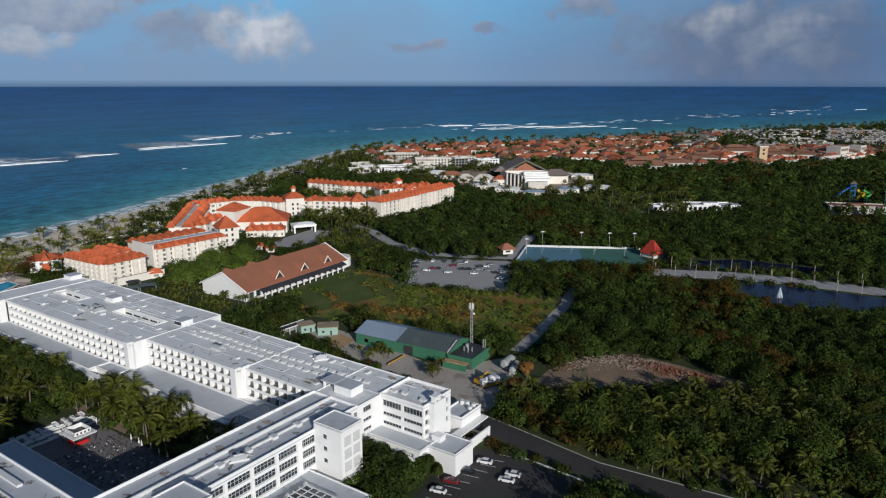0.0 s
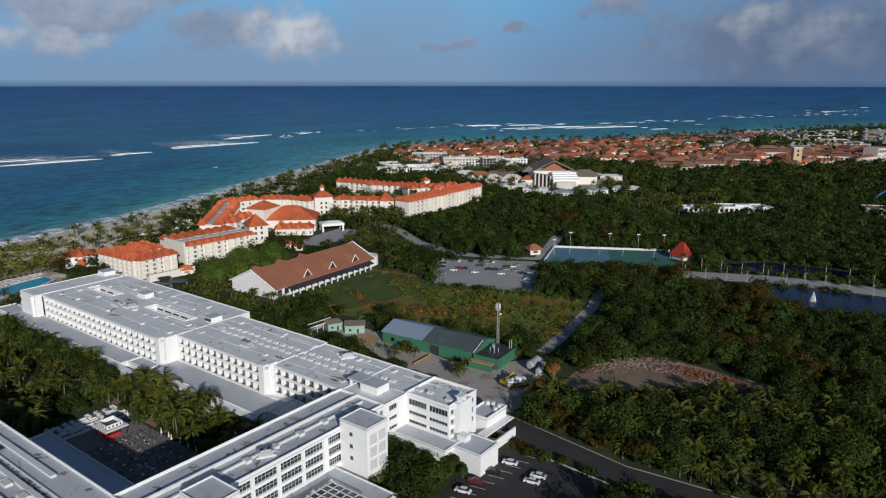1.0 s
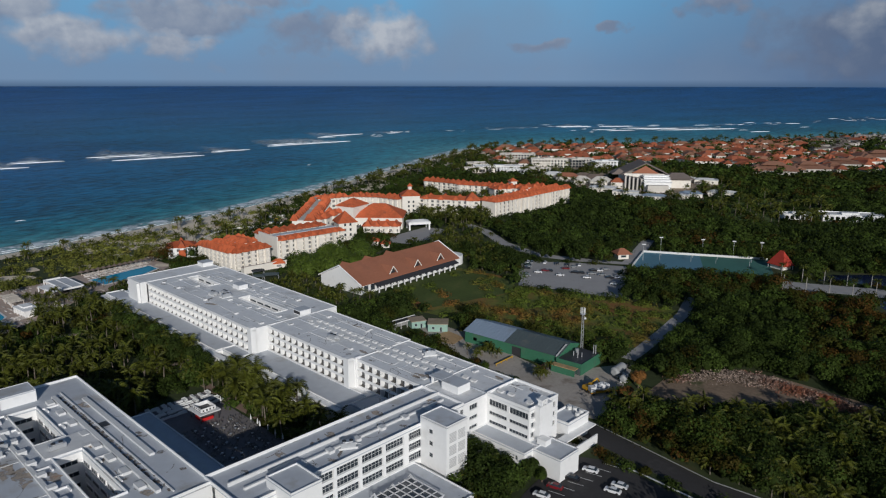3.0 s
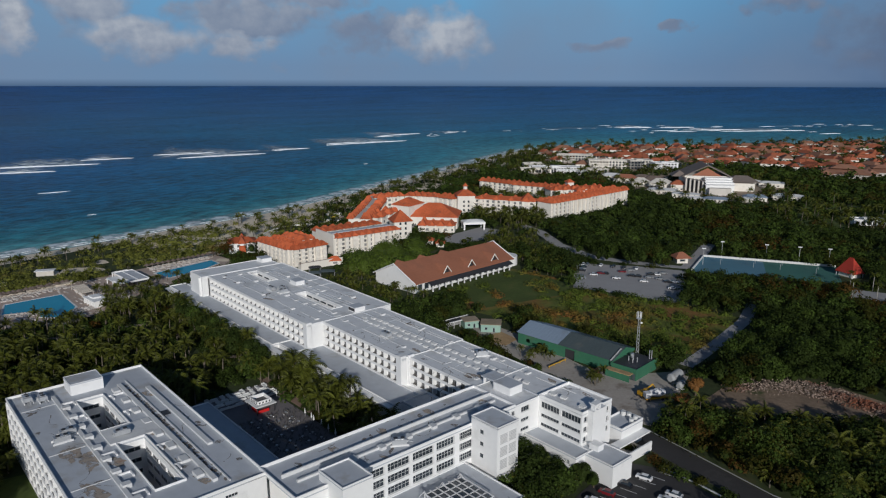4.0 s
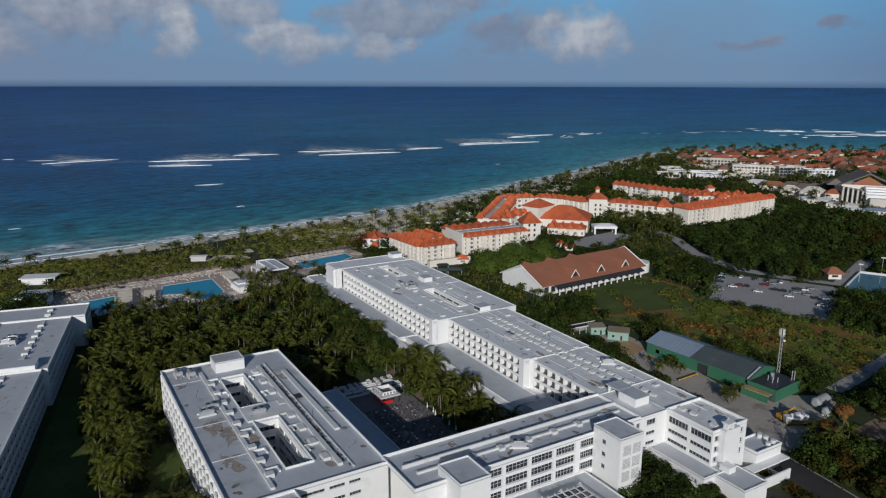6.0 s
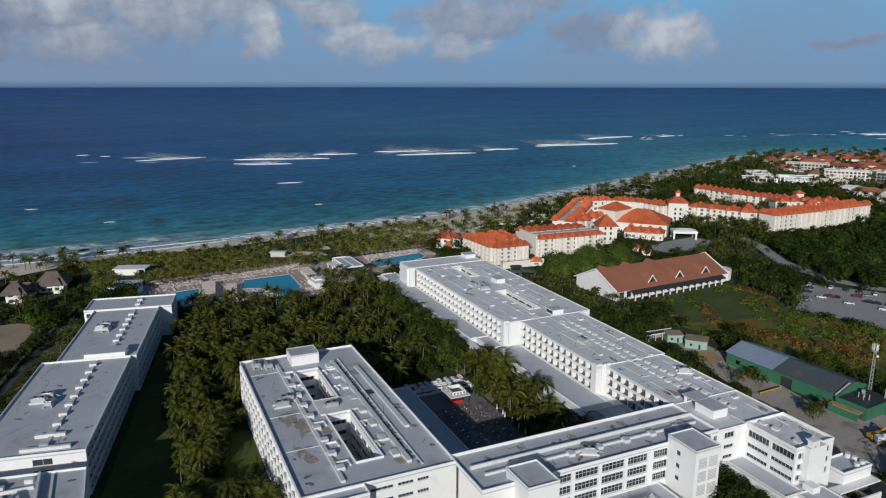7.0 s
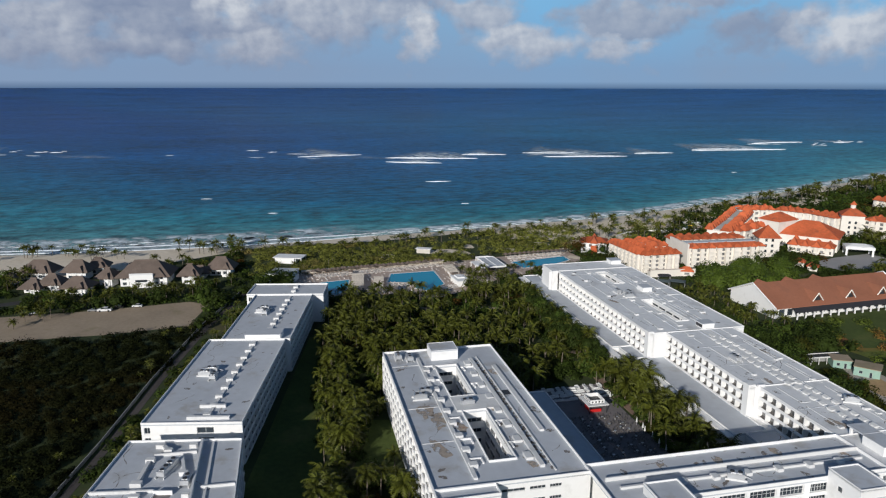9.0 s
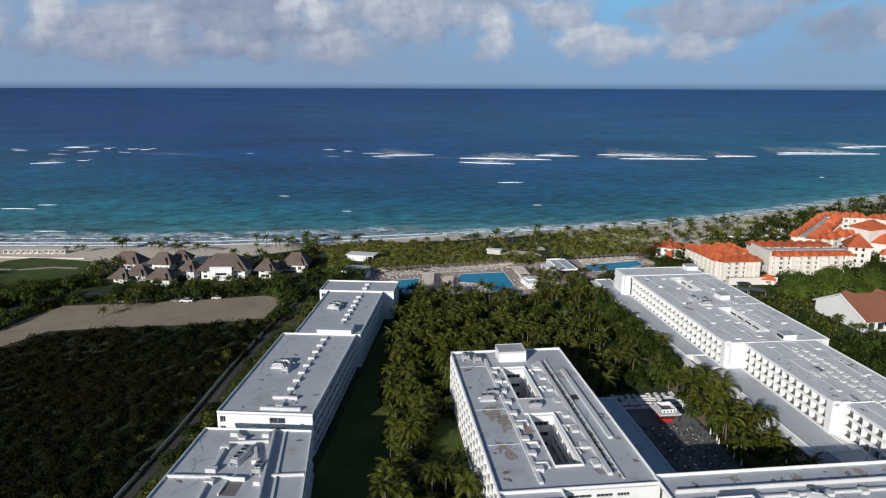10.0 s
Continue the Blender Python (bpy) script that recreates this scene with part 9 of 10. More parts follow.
def foliage(x, y, height, radius, leaves, leaf, low=0.25):
    """Crowns of many small leaf clumps over uneven lobes, with a dim core, as vertex and face arrays."""
    n = len(x)
    lobes = 5
    la = rng_np.uniform(0, 2 * np.pi, (n, lobes))
    lr = rng_np.uniform(0.15, 0.62, (n, lobes)) * radius[:, None]
    lx, ly = x[:, None] + lr * np.cos(la), y[:, None] + lr * np.sin(la)
    ls = rng_np.uniform(0.42, 0.75, (n, lobes)) * radius[:, None]
    lh = height[:, None] * rng_np.uniform(0.55, 0.98, (n, lobes)) - 0.6 * ls
    lh = np.maximum(lh, height[:, None] * low)
    pick = rng_np.integers(0, lobes, (n, leaves))
    row = np.arange(n)[:, None]
    th = rng_np.uniform(0, 2 * np.pi, (n, leaves))
    cz = rng_np.uniform(-0.35, 1.0, (n, leaves))
    sz_ = np.sqrt(np.clip(1 - cz * cz, 0, 1))
    nx, ny, nz = sz_ * np.cos(th), sz_ * np.sin(th), cz
    s = ls[row, pick] * rng_np.uniform(0.82, 1.12, (n, leaves))
    px, py, pz = lx[row, pick] + s * nx, ly[row, pick] + s * ny, lh[row, pick] + s * nz * 0.9
    pz = np.maximum(pz, 0.2)
    c = np.stack([px, py, pz], -1).reshape(-1, 3)
    nrm = np.stack([nx, ny, nz + 0.35], -1).reshape(-1, 3) + rng_np.normal(0, 0.30, (n * leaves, 3))
    nrm /= np.linalg.norm(nrm, axis=1, keepdims=True)
    t1 = np.cross(nrm, rng_np.normal(0, 1, nrm.shape))
    t1 /= np.linalg.norm(t1, axis=1, keepdims=True) + 1e-9
    t2 = np.cross(nrm, t1)
    q = leaf * rng_np.uniform(0.6, 1.4, (len(c), 1))
    v = np.stack([c + t1 * q, c - 0.5 * t1 * q + 0.85 * t2 * q, c - 0.5 * t1 * q - 0.85 * t2 * q], 1).reshape(-1, 3)
    f = np.arange(len(v)).reshape(-1, 3)
    jit = rng_np.uniform(0.75, 1.1, (n, 13, 1))
    core = DOME[None] * np.stack([radius * 0.66, radius * 0.66, height * 0.74], -1)[:, None] * jit
    core = core + np.stack([x, y, np.zeros(n)], -1)[:, None]
    cf = DOME_F[None] + (np.arange(n) * 13)[:, None, None] + len(v)
    # near right stand: more olive and rust kinds, shade there put into their tones
    low_ = 0.30 * np.array([noise.noise((float(a) * 0.006, float(b) * 0.006, 9.0)) for a, b in zip(x, y)]) + 0.18 * ((x > 40) & (y < 400))
    kind_ = np.clip(0.34 + low_ + 0.7 * np.array([noise.noise((float(a) * 0.02, float(b) * 0.02, 5.0)) for a, b in zip(x, y)]) + rng_np.normal(0, 0.23, n), 0, 1)
    KINDS[0] = np.concatenate([np.repeat(kind_, leaves * 3), np.repeat(kind_ * 0.4, 13)])
    return np.concatenate([v, core.reshape(-1, 3)]), np.concatenate([f, cf.reshape(-1, 3)])


def wood(name, label, mat, x, y, h, r, leaves, leaf):
    if len(x) == 0:
        return
    v, f = foliage(x, y, h, r, leaves, leaf)
    ob = new(name, leafy(name, v, f, mat))
    tagged(ob, label, "trees", kind="stuff")


PODIUM_TREES = ((-303, 110.5, 11.0, 4.6), (-294, 109, 11.8, 5.0), (-284, 110.5, 12.4, 5.4), (-275, 108, 11.6, 5.0), (-268, 112.5, 11.2, 4.2), (-261, 107, 11.8, 5.2), (-253, 111, 11.2, 4.6), (-246, 107, 11.4, 5.0), (-239, 112, 10.4, 4.4), (-231, 112, 9.6, 4.2), (-226, 106, 9.8, 4.6))
ANNEX_TREES = ((-119.5, 133.5, 8.2, 3.6), (-115.6, 136.0, 7.0, 3.2), (-111.8, 133.0, 8.6, 3.8), (-108.0, 136.2, 6.4, 3.0), (-107.2, 131.0, 7.4, 3.4), (-103.0, 134.6, 6.2, 3.2), (-103.2, 139.6, 5.6, 2.8), (-112.6, 129.0, 6.0, 3.0), (-99.6, 140.8, 4.6, 2.6))
MEADOW_ZONE = [(-70, 312), (-84, 342), (-58, 392), (-26, 376), (-22, 356), (32, 344), (60, 330), (34, 280), (6, 272), (-30, 296)]
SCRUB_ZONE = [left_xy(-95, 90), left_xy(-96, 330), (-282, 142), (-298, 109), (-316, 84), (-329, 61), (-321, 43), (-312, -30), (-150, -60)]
SAND_GAPS = ((-301, 325, 9), (-292, 329, 8), (-309, 316, 7), (-276, 357, 7), (-281, 398, 9), (-268, 384, 8), (-246, 381, 8), (-231, 368, 6), (-300, 345, 6), (-318, 290, 6))  # bare sand among the shrubs
BEACH_ZONE = [(-330, 200), (-420, 250), (-350, 380), (-320, 440), (-285, 540), (-240, 540), (-214, 420), (-240, 376), (-256, 345), (-272, 306), (-292, 262), (-314, 215)]
GARDEN = [rect(hotel_xy, -207, -141, 105, 118), rect(hotel_xy, -342, -207, 67, 116), rect(hotel_xy, -342, -224, -6, 67), rect(hotel_xy, -224, -120, -12, 27)]
SPARSE = [TOWN]

SEA_GARDEN = [(-262, 396), (-300, 450), (-300, 520), (-275, 560), (-205, 550), (-200, 500), (-190, 462), (-204, 425), (-216, 404), (-236, 396)]
VILLA_ZONE = [(-455, 60), (-470, 130), (-430, 190), (-380, 235), (-325, 215), (-300, 165), (-318, 165), (-341, 122), (-362, 84), (-400, 90), (-420, 110)]
HALL_FRONT = [(-160, 345), (-120, 305), (-95, 300), (-75, 312), (-112, 336), (-100, 385), (-108, 430), (-150, 415)]
ROADSIDE = [(22, 212), (44, 190), (66, 178), (110, 150), (135, 160), (108, 196), (70, 214), (40, 222), (30, 224)]
GLADE = [(136, 668), (186, 684), (220, 660), (224, 610), (191, 540), (140, 534), (118, 580)]
GROVE = [(-100, 446), (-84, 438), (-46, 432), (-36, 445), (-52, 488), (-70, 520), (-92, 545), (-100, 540), (-86, 500), (-84, 470)]

for i, (gx_, gy_, gr_) in enumerate(SAND_GAPS):
    rim = [(gx_ + 0.7 * gr_ * (1.25 + 0.25 * math.sin(3 * a + i)) * math.cos(a), gy_ + 0.7 * gr_ * (1.0 + 0.2 * math.sin(2 * a + 2 * i)) * math.sin(a)) for a in np.linspace(0, 2 * math.pi, 14, endpoint=False)]
    sheet(f"sand_patch_{i + 1}", rim, SAND, "bare sand between the beach shrubs", "ground", 0.07 + 0.006 * i)

for r0, r1, step, leaves, leaf, tag in ((150, 300, 3.9, 220, 0.37, "near"), (300, 470, 5.0, 140, 0.50, "middle"), (470, 760, 7.0, 80, 0.82, "farther"), (760, 1250, 11.0, 46, 1.7, "far"), (1250, 2300, 19.0, 30, 3.0, "distant")):
    x, y = scatter(r0, r1, step)
    town = any_inside(SPARSE, x, y)
    keep = ~(town & (rng_np.random(len(x)) < 0.35))
    x, y, town = x[keep], y[keep], town[keep]
    meadow = inside(MEADOW_ZONE, x, y)
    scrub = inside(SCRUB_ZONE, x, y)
    strand = inside(BEACH_ZONE, x, y)
    garden = any_inside(GARDEN, x, y)
    inland = line_distance([tuple(p) for p in TOP], x, y)
    seaside = inside(SEA_GARDEN, x, y) | ((inland < 58) & (y > 540) & (y < 900)) | ((inland < 36) & (y >= 900))
    quarter = inside(QUARTER, x, y)
    glade = inside(GLADE, x, y)
    villas = inside(VILLA_ZONE, x, y) | inside(HALL_FRONT, x, y) | glade | inside(rect(left_xy, -93, -77, 80, 345), x, y)
    grove_ = inside(GROVE, x, y)
    mown = inside(MEADOW, x, y)
    size = step * rng_np.uniform(0.55, 0.95, len(x))
    patch_ = np.array([noise.noise((float(a) * 0.013, float(b) * 0.013, 0.0)) for a, b in zip(x, y)])
    h = rng_np.uniform(3.4, 8.6, len(x)) + 2.4 * patch_
    h = np.where(np.hypot(x, y) > 760, h + 1.5, h)
    h = np.where(town, rng_np.uniform(3, 6, len(x)), h)
    h = np.where((inland < 90) & (y > 1000), rng_np.uniform(1.5, 3.5, len(x)), h)
    h = np.where(meadow, rng_np.uniform(0.4, 1.5, len(x)), h)
    h = np.where(scrub, rng_np.uniform(0.8, 2.2, len(x)) * (1.0 + 1.1 * np.clip(patch_ * 2.0, 0, 1)), h)
    h = np.where(strand, rng_np.uniform(1.0, 2.8, len(x)), h)
    h = np.where(garden, rng_np.uniform(1.0, 3.8, len(x)), h)
    h = np.where(villas, rng_np.uniform(0.6, 2.4, len(x)), h)
    h = np.where(quarter, rng_np.uniform(2, 4.5, len(x)), h)
    h = np.where(seaside, rng_np.uniform(0.7, 2.4, len(x)), h)
    h = np.where(grove_, rng_np.uniform(0.5, 1.6, len(x)), h)
    low = hides(x, y, np.maximum(h, 0.5), SEE)
    h = np.where(low, np.minimum(h, rng_np.uniform(1.0, 2.4, len(x))), h)
    drop = hides(x, y, h, SEE) & (h > 1.0) & (rng_np.random(len(x)) < 0.6)
    drop |= (garden & (rng_np.random(len(x)) < 0.4)) | (strand & (rng_np.random(len(x)) < 0.12 + 0.55 * (patch_ > 0.3)))
    for gx_, gy_, gr_ in SAND_GAPS:
        drop |= (np.hypot(x - gx_, (y - gy_) * 1.3) < gr_ * 0.62 * (0.8 + 0.5 * patch_))
    drop |= (meadow & (rng_np.random(len(x)) < 0.42)) | (quarter & (rng_np.random(len(x)) < 0.6)) | (villas & (rng_np.random(len(x)) < 0.5))
    drop |= (seaside & (rng_np.random(len(x)) < 0.5)) | (grove_ & (rng_np.random(len(x)) < 0.7)) | (mown & (rng_np.random(len(x)) < 0.75))
    k = ~drop
    x, y, h, size, meadow, strand, scrub, garden = x[k], y[k], h[k], size[k], meadow[k], strand[k], scrub[k], garden[k]
    rad = np.clip(size, 0.45 * h, None) * np.where(meadow, 1.1, 1.0)
    big = ~meadow & ~strand & ~scrub & ~garden & (h > 4.0) & (rng_np.random(len(x)) < 0.22)
    wood("tall_trees", f"tall spreading crowns above the woodland, {tag} stand", LEAF, x[big], y[big], h[big] * 1.3, rad[big] * 1.5, int(leaves * 2.0), leaf)
    # the scrub stand gets its cloud shade from the leaf colour
    for nm, lb, mt, sel in (("woodland", "dense green broadleaf woodland", LEAF, ~meadow & ~strand & ~scrub & ~big), ("dark_scrub", "low scrub on open ground, cloud shade in its colour", SHADED_SCRUB, scrub), ("meadow_scrub", "low green and rust meadow shrubs", SHRUB, meadow), ("strand_shrub", "sunlit olive shrubs behind the beach", BUFF, strand)):
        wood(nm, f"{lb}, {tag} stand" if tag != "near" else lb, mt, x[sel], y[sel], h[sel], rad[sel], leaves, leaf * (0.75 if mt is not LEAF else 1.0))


# palms
def palm_crown(seed, fronds=17, length=4.0):
    q = random.Random(seed)
    g_ = Geo()
    for i in range(fronds):
        a = 2 * math.pi * i * 0.382 + q.uniform(-0.25, 0.25)
        lift = 1.35 - 1.25 * (i / fronds) + q.uniform(-0.2, 0.2)
        ln = length * q.uniform(0.8, 1.12)
        dx, dy = math.cos(a), math.sin(a)
        pts = []
        r, z, ang = 0.0, 0.0, lift
        seg = 9
        bend = q.uniform(0.17, 0.30)
        for s in range(seg + 1):
            pts.append((dx * r, dy * r, z))
            r += ln / seg * math.cos(ang)
            z += ln / seg * math.sin(ang)
            ang -= bend * (0.6 + 0.12 * s)
        base = len(g_.v)
        g_.v += pts
        for s in range(seg):
            k = (s + 0.5) / seg
            w = (0.25 + 0.75 * math.sin(math.pi * min(1, k * 0.85 + 0.12))) * 0.185 * length
            mid = [(pts[s][c] + pts[s + 1][c]) / 2 for c in range(3)]
            for side in (-1, 1):
                tip = (mid[0] - side * dy * w + dx * w * 0.8, mid[1] + side * dx * w + dy * w * 0.8, mid[2] - q.uniform(0.35, 0.75) * w)
                g_.v.append(tip)
                g_.f.append((base + s, base + s + 1, len(g_.v) - 1))
    return g_.mesh("crown", PALM_LEAF)


def palm_trunk(seed, h):
    q = random.Random(seed)
    g_ = Geo()
    bx, by = q.uniform(-0.35, 0.35), q.uniform(-0.35, 0.35)
    p0 = (0, 0, -0.1)
    for i in range(4):
        k = (i + 1) / 4
        p1 = (bx * k * k, by * k * k, h * k)
        g_.tube(p0, p1, 0.22 - 0.025 * i, 0.20 - 0.025 * i, 6)
        p0 = p1
    return g_.mesh("trunk", TRUNK), p0


PALMS = []
for i in range(7):
    hh_ = 3.2 + 0.6 * i
    tm, top_ = palm_trunk(i, hh_)
    PALMS.append((tm, palm_crown(20 + i, 16 + i % 4, 3.7 + 0.22 * (i % 4)), top_))


def palm(x, y, i, scale=1.0, label="garden palm with a pale trunk and full green crown", group="garden palms"):
    tm, cm, top_ = PALMS[i % 7]
    a = random.uniform(0, 360)
    ob = thing("palm_tree", label, "palm tree", pose(x, y, 0, 0, 0, a) @ Matrix.Diagonal((scale, scale, scale, 1)), group)
    part("trunk", tm, TRUNK, ob)
    part("crown", cm, PALM_LEAF, ob, at=pose(*top_))


def palm_arrays(spots_, mat_label):
    """Further palms joined into one mesh, crowns and trunks apart."""
    for which, mat_, nm in ((1, PALM_LEAF, "palm_grove_crowns"), (0, TRUNK, "palm_grove_trunks")):
        vs, fs, off = [], {3: [], 4: []}, 0
        data = []
        for tm, cm, top_ in PALMS:
            me_ = (tm, cm)[which]
            co = np.empty(len(me_.vertices) * 3)
            me_.vertices.foreach_get("co", co)
            me_.calc_loop_triangles()
            tri = np.empty(len(me_.loop_triangles) * 3, np.int32)
            me_.loop_triangles.foreach_get("vertices", tri)
            co = co.reshape(-1, 3)
            if which:
                co = co + np.array(top_)
            data.append((co, tri.reshape(-1, 3)))
        allv, allf, off = [], [], 0
        q = random.Random(3)
        for x, y, s in spots_:
            co, tri = data[q.randrange(7)]
            a = q.uniform(0, 6.28)
            c, s_ = math.cos(a) * s, math.sin(a) * s
            allv.append(np.stack([co[:, 0] * c - co[:, 1] * s_ + x, co[:, 0] * s_ + co[:, 1] * c + y, co[:, 2] * s], -1))
            allf.append(tri + off)
            off += len(co)
        ob = new(nm, arrays_mesh(nm, np.concatenate(allv), np.concatenate(allf), mat_))
        tagged(ob, mat_label[1 - which], "palm trees", kind="stuff")


def grove(polys, step, avoid, chance=1.0):
    """Loose palm places inside some outlines."""
    out = []
    for p in polys:
        a = np.array(p)
        gx, gy = np.meshgrid(np.arange(a[:, 0].min(), a[:, 0].max(), step), np.arange(a[:, 1].min(), a[:, 1].max(), step))
        x = gx.ravel() + rng_np.uniform(-0.45, 0.45, gx.size) * step
        y = gy.ravel() + rng_np.uniform(-0.45, 0.45, gx.size) * step
        ok = inside(list(p), x, y) & ~any_inside(avoid, x, y) & (rng_np.random(len(x)) < chance) & inside(LAND, x, y)
        out += list(zip(x[ok].tolist(), y[ok].tolist()))
    return out


AVOID = HOTEL_FOOT + FOOT + ROAD_FOOT + OPEN + [PLAZA, LAWN_L, LAWN_LIT]
WALKWAY = [(-238, 216), (-223, 236), (-201, 256)]
whole("garden_path_5", strip_geo(WALKWAY, 3.0, -0.1, 0.1), PAVING, "pale straight path across the palm garden", "path", kind="structure")
AVOID += [ribbon([(x * 0.985, y * 0.985) for x, y in WALKWAY], 9.0)]
block_side = grove([rect(left_xy, -88, -79.5, 100, 330)], 4.2, [], 0.7)
garden_spots = grove(GARDEN, 5.9, AVOID, 0.76)
lawn_side = grove([rect(left_xy, -40, 16, 110, 300)], 5.4, AVOID, 0.62)
near_all = garden_spots + lawn_side
random.shuffle(near_all)
near_all.sort(key=lambda p: math.hypot(*p))
singles = near_all[:230]
for i, (x, y) in enumerate(singles):
    palm(x, y, random.randrange(7), random.uniform(0.68, 1.45))
rest = [(x, y, random.uniform(0.9, 1.3)) for x, y in near_all[230:]]
rest += [(x, y, random.uniform(0.4, 0.7)) for x, y in block_side]
rest += [(x, y, random.uniform(0.3, 0.5)) for x, y in grove([rect(left_xy, -110, -98.5, 110, 300)], 6.5, [], 0.4)]
for x, y in ((-271, 300), (-252, 289), (-232, 272), (-238, 285), (-241, 295), (-234, 303), (-239, 318), (-226, 317), (-235, 248), (-239, 241), (-229, 290), (-246, 286)):
    rest += [(x + random.gauss(0, 2.2), y + random.gauss(0, 2.2), random.uniform(0.6, 0.95)) for _ in range(4)]
rest += [(x, y, random.uniform(0.55, 0.75)) for x, y in ((-28.5, 259.5), (-26, 261.5), (-34.5, 259.5), (-30.5, 262), (-22.6, 257.6), (-24.5, 259), (-4.7, 238.6), (-6, 239.8), (-2.6, 245.8))]
rest += [(x, y, random.uniform(0.9, 1.3)) for x, y in grove([rect(hotel_xy, -338, -228, 106, 114.5), rect(hotel_xy, -222, -145, 107, 118.5)], 4.8, [], 0.6)]
rest += [(x, y, random.uniform(1.25, 1.6)) for x, y in grove([rect(hotel_xy, -220, -166, 114, 119.5), rect(hotel_xy, -320, -232, 111.5, 115.5)], 4.6, [], 0.75)]
jungle_palms = grove([[(40, 175), (70, 165), (130, 130), (150, 200), (110, 222), (60, 222), (40, 205)]], 4.9, AVOID, 0.8)
rest += [(x, y, random.uniform(0.8, 1.15)) for x, y in jungle_palms]
annex_side = grove([rect(hotel_xy, -123, -101, 118.5, 138.5)], 3.2, [rect(hotel_xy, -125, -113, 117, 128)], 0.95)
rest += [(x, y, random.uniform(0.6, 0.85)) for x, y in annex_side]
rest += [(x, y, random.uniform(0.75, 1.15)) for x, y in grove([ROADSIDE], 5.2, AVOID, 0.6)]
hall_side = grove([[(-156, 345), (-120, 306), (-85, 303), (-74, 312), (-112, 336), (-122, 352)], [(-50, 392), (-26, 376), (-30, 420), (-60, 470), (-90, 440), (-70, 415)]], 6.0, AVOID, 0.8)
rest += [(x, y, random.uniform(0.75, 1.0)) for x, y in hall_side]
resort_side = grove([[(-110, 520), (-60, 500), (-50, 540), (-60, 556), (-112, 556)], [(-130, 600), (-60, 570), (-20, 600), (-60, 640), (-130, 650)]], 7.5, AVOID, 0.85)
rest += [(x, y, random.uniform(1.0, 1.5)) for x, y in resort_side]
coast_line = [p for p in beside(COAST, lambda i: beach_width(i) + 3) if -430 < p[0] < 1400 and p[1] > 150]
q = random.Random(9)
for (ax, ay), (bx, by) in zip(coast_line, coast_line[1:]):
    far_ = math.hypot(ax, ay)
    if ay < 235:
        continue
    for _ in range((2 if ay < 400 else 1) if far_ < 700 else 3):
        k = q.random()
        back_ = abs(q.gauss(0, 12 if far_ < 700 else 22))
        x, y = ax + (bx - ax) * k + back_ * 0.8, ay + (by - ay) * k - back_ * 0.5
        if not any_inside(AVOID, np.array([x]), np.array([y]))[0]:
            rest.append((x, y, q.uniform(0.9, 1.35) if far_ < 700 else q.uniform(1.2, 1.9)))
strand_palms = grove([[p for p in BEACH_ZONE if p[1] < 441]], 9.0, AVOID + [SEA_GARDEN], 0.5)
rest += [(x, y, random.uniform(0.5, 0.85)) for x, y in strand_palms]
town_palms = grove([TOWN], 34, AVOID, 0.7)
rest += [(x, y, random.uniform(1.1, 1.7)) for x, y in town_palms]
villa_palms = grove([[(-440, 100), (-448, 140), (-436, 160), (-425, 150), (-430, 110)], [(-400, 165), (-395, 178), (-372, 205), (-362, 212), (-385, 175)], [(-334, 82), (-352, 92), (-372, 120), (-358, 130), (-352, 150), (-340, 172), (-330, 190), (-322, 164), (-342, 118)], [(-440, 110), (-400, 100), (-430, 160), (-400, 180), (-450, 150)]], 5.5, AVOID[:8], 0.8)
rest += [(x, y, random.uniform(0.7, 1.05)) for x, y in villa_palms]
rest += [(x, y, random.uniform(0.85, 1.15)) for x, y in grove([GROVE], 8.5, AVOID, 0.75)]
rest += [(x, y, random.uniform(1.2, 1.8)) for x, y in grove([GLADE], 13, AVOID, 0.6)]
rest += [(x, y, random.uniform(0.9, 1.3)) for x, y in grove([SEA_GARDEN], 11, AVOID[:8] + FOOT, 0.6)]
coastal = [tuple(p) for p in TOP if 540 < p[1] < 1200 and p[0] < 0]
rest += [(x + random.uniform(-4, 4), y + random.uniform(-4, 4), random.uniform(1.0, 1.6)) for p in dense(coastal, 12) for x, y in [(p[0] + random.uniform(4, 42), p[1] - random.uniform(0, 8))]]
rest += [(x, y, random.uniform(1.0, 1.5)) for x, y in grove([QUARTER], 15, AVOID, 0.7)]
for x, y, n in ((-489, 110, 3), (-474, 140, 7), (-461, 156, 6), (-450, 162, 5), (-436, 172, 3), (-407, 219, 8), (-404, 238, 6), (-395, 228, 6), (-420, 205, 3)):
    rest += [(x + random.gauss(0, 4), y + random.gauss(0, 4), random.uniform(0.75, 1.05)) for _ in range(n)]
palm_arrays(rest, ("green feathery palm crowns of the wider groves", "pale slender palm trunks of the wider groves"))
# royal palms along the boulevard
royal_trunk = Geo().tube((0, 0, -0.1), (0.05, 0, 8.2), 0.2, 0.14, 7).mesh("trunk", PALE_BARK)
royal_crown = palm_crown(77, 15, 3.0)


def royal_palm(x, y, scale):
    ob = thing("royal_palm", "royal palm with a pale straight trunk along the boulevard", "palm tree", pose(x, y, 0, 0, 0, random.uniform(0, 360)) @ Matrix.Diagonal((scale, scale, scale, 1)), "boulevard palms")
    part("trunk", royal_trunk, PALE_BARK, ob)
    part("crown", royal_crown, PALM_LEAF, ob, at=pose(0.05, 0, 8.2))


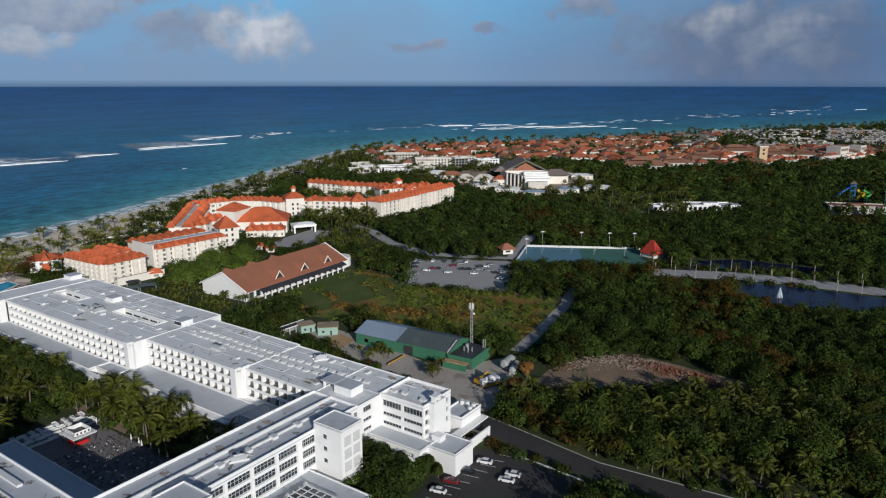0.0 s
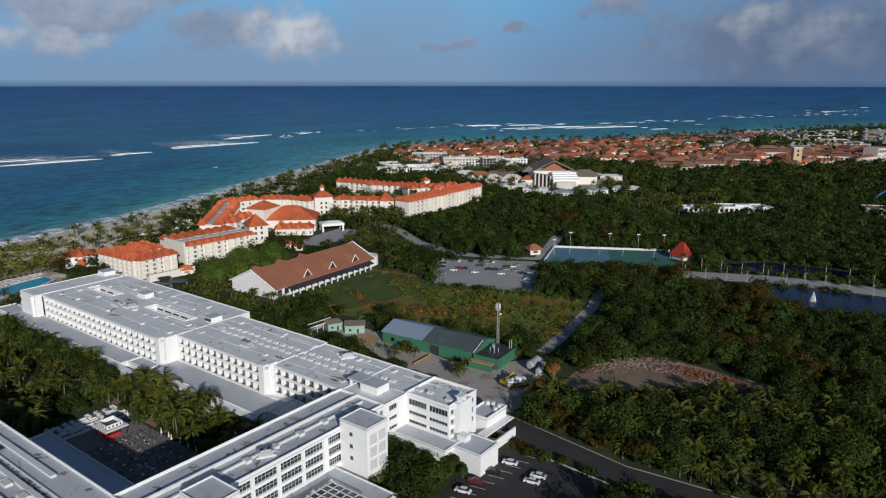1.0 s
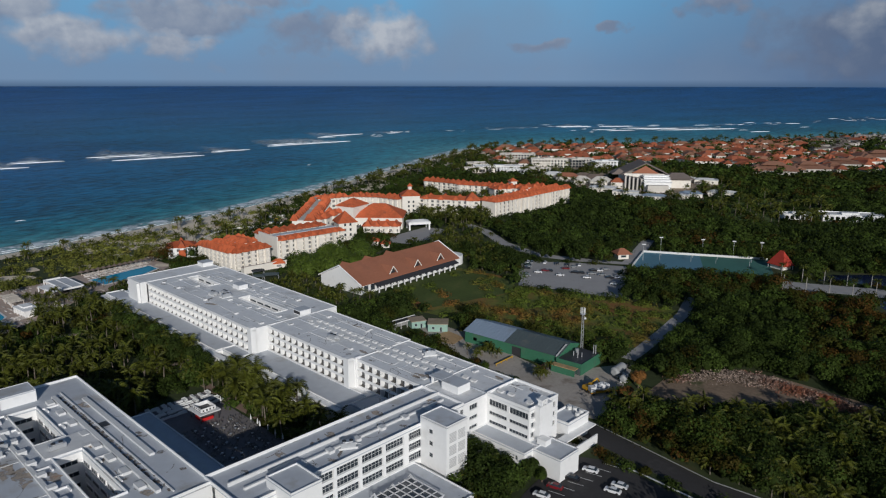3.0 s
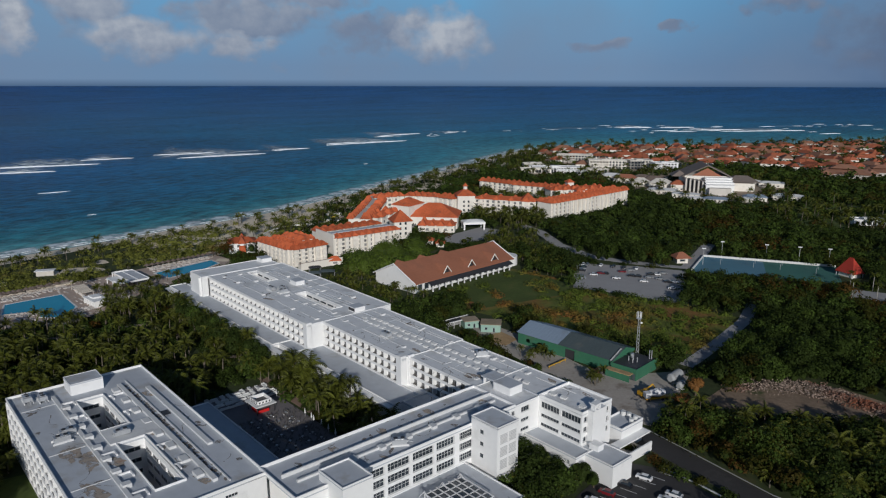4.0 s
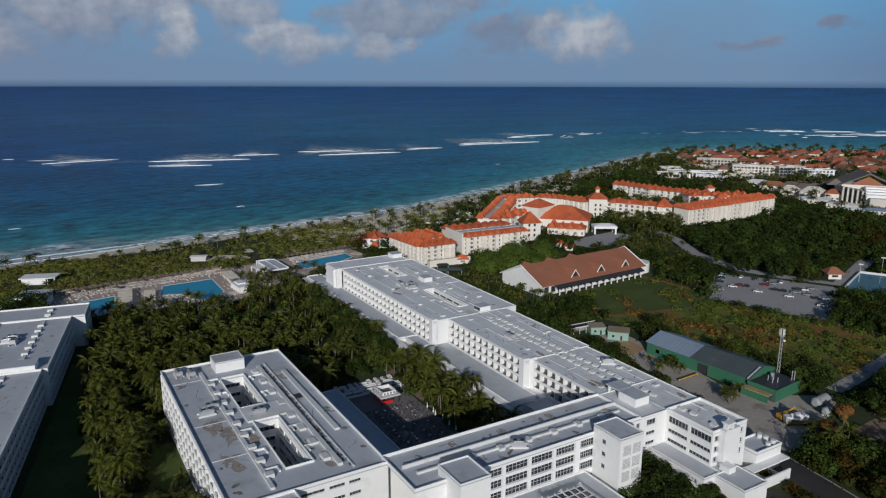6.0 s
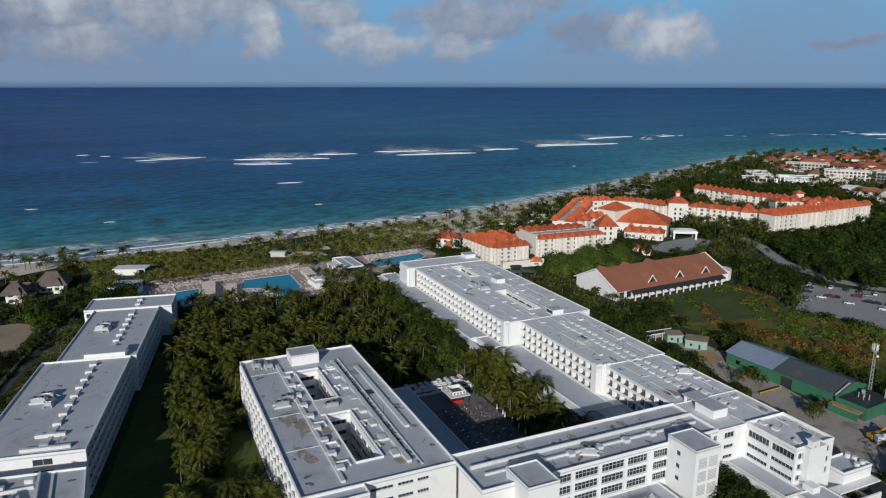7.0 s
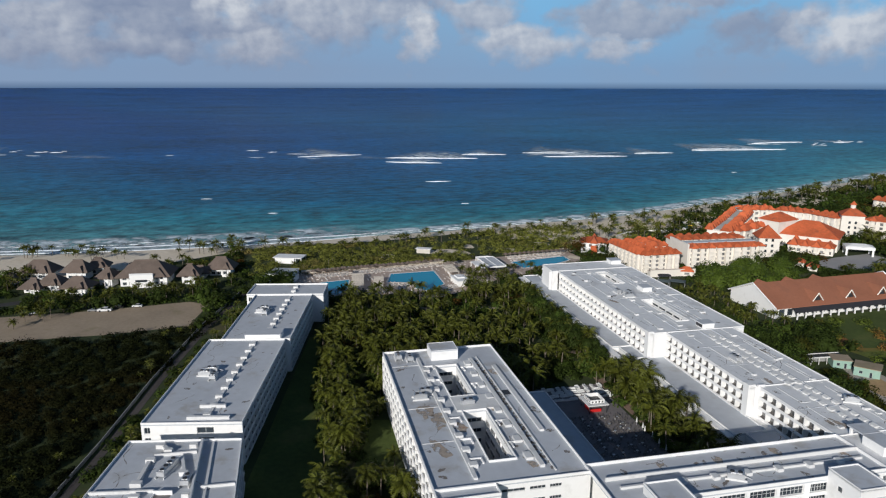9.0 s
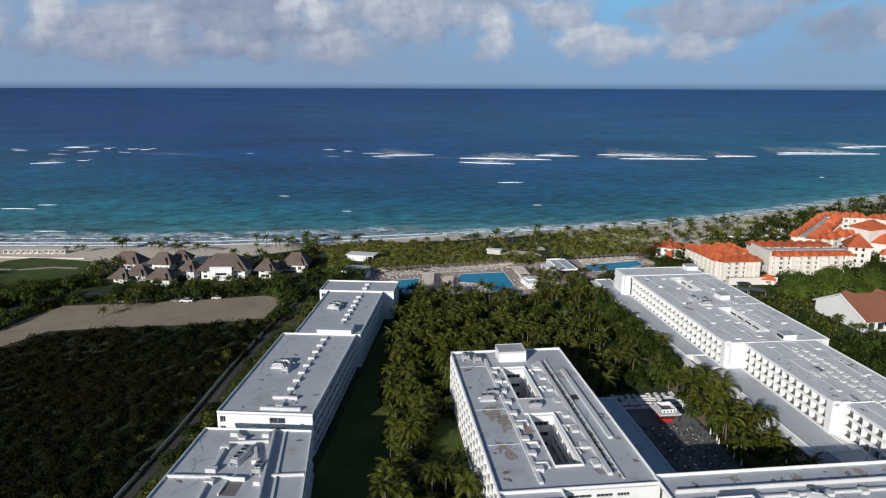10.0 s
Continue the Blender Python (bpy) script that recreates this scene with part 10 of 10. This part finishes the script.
for ln_off in (-9.5, 9.5):
    bl_ = dense(ROADS["boulevard"][0], 9)
    for i, p in enumerate(beside(bl_, lambda k: ln_off)):
        if i < len(bl_) - 6:
            royal_palm(p[0], p[1], 0.92 + 0.16 * random.random())
# single broadleaf trees
for x, y, h_, r_, mt, lb in ((23.6, 226.5, 5.0, 2.9, LEAF_DRY, "rust-orange leafy tree beside the yard"), (29.2, 239.0, 6.0, 2.8, LEAF_DRY, "rust-orange leafy tree beside the yard"), (-137, 358, 11, 9, SHADE_LEAF, "broad round green shade tree before the resort"), (-128, 369, 11.5, 10, SHADE_LEAF, "broad round green shade tree before the resort"), (-147, 377, 11, 9.5, SHADE_LEAF, "broad round green shade tree before the resort"), (-119, 385, 10, 9, SHADE_LEAF, "broad round green shade tree before the resort"), (-133, 398, 11, 10, SHADE_LEAF, "broad round green shade tree before the resort"), (-142, 404, 9, 7, SHADE_LEAF, "broad round green shade tree before the resort"), (-118, 402, 9, 8, SHADE_LEAF, "broad round green shade tree before the resort"), (-146, 362, 8, 6, SHADE_LEAF, "broad round green shade tree before the resort"), (-124, 418, 9, 7.5, SHADE_LEAF, "broad round green shade tree before the resort")):
    v_, f_ = foliage(np.array([0.0]), np.array([0.0]), np.array([h_]), np.array([r_]), 2200 if r_ > 5 else 900, 0.42)
    ob = thing("tree", lb, "tree", pose(x, y, 0), "shade trees")
    part("crown", leafy("crown", v_, f_, mt), mt, ob)
    part("trunk", Geo().tube((0, 0, -0.1), (0.2, 0.1, h_ * 0.55), 0.3, 0.18, 7).tube((0.2, 0.1, h_ * 0.5), (1.2, 0.6, h_ * 0.8), 0.15, 0.06, 5).tube((0.2, 0.1, h_ * 0.5), (-1.0, -0.5, h_ * 0.78), 0.15, 0.06, 5), BARK, ob)
for u, v, h_, r_ in ANNEX_TREES + PODIUM_TREES:
    px_, py_ = hotel_xy(u, v)
    v_, f_ = foliage(np.array([0.0]), np.array([0.0]), np.array([h_]), np.array([r_]), 1100, 0.34)
    ob = thing("tree", "dense dark green tree beside the low annex" if u > -200 else "dense dark green tree before the hotel podium", "tree", pose(px_, py_, 0), "annex trees" if u > -200 else "podium trees")
    part("crown", leafy("crown", v_, f_, LEAF), LEAF, ob)
    part("trunk", Geo().tube((0, 0, -0.1), (0.1, 0.1, h_ * 0.6), 0.22, 0.12, 7).tube((0.1, 0.1, h_ * 0.45), (0.9, 0.4, h_ * 0.75), 0.1, 0.05, 5), BARK, ob)
# curved low hedge on the lawn between the blocks
hx, hy = [], []
for w_, s_ in dense([(-26, 180), (-24, 184.5), (-20.5, 187.6), (-17.6, 192), (-16.8, 198), (-18, 205), (-21, 210)], 0.7):
    px_, py_ = left_xy(w_, s_)
    hx.append(px_), hy.append(py_)
hx, hy = np.array(hx), np.array(hy)
v_, f_ = foliage(hx, hy, rng_np.uniform(1.0, 1.4, len(hx)), np.full(len(hx), 0.9), 60, 0.22)
tagged(new("garden_hedge", leafy("garden_hedge", v_, f_, SHADE_LEAF)), "low curved clipped green hedge on the lawn", "hedge", kind="stuff")
# palms with pale trunks along the service road
for i, p in enumerate(beside(dense([(14, 212), (30, 198), (48, 182), (64, 172), (90, 156)], 5.5), lambda k: -8.0)):
    palm(p[0] + random.uniform(-1, 1), p[1] + random.uniform(-1, 1), random.randrange(7), random.uniform(0.85, 1.05), "roadside palm with a pale trunk on the verge", "roadside palms")
for x, y in ((-29, 260), (-26, 262.5), (-30, 254.5), (-3.5, 241.5), (-5, 240)):
    palm(x, y, random.randrange(3), random.uniform(0.75, 0.95), "low palm in the dusty service yard", "yard palms")
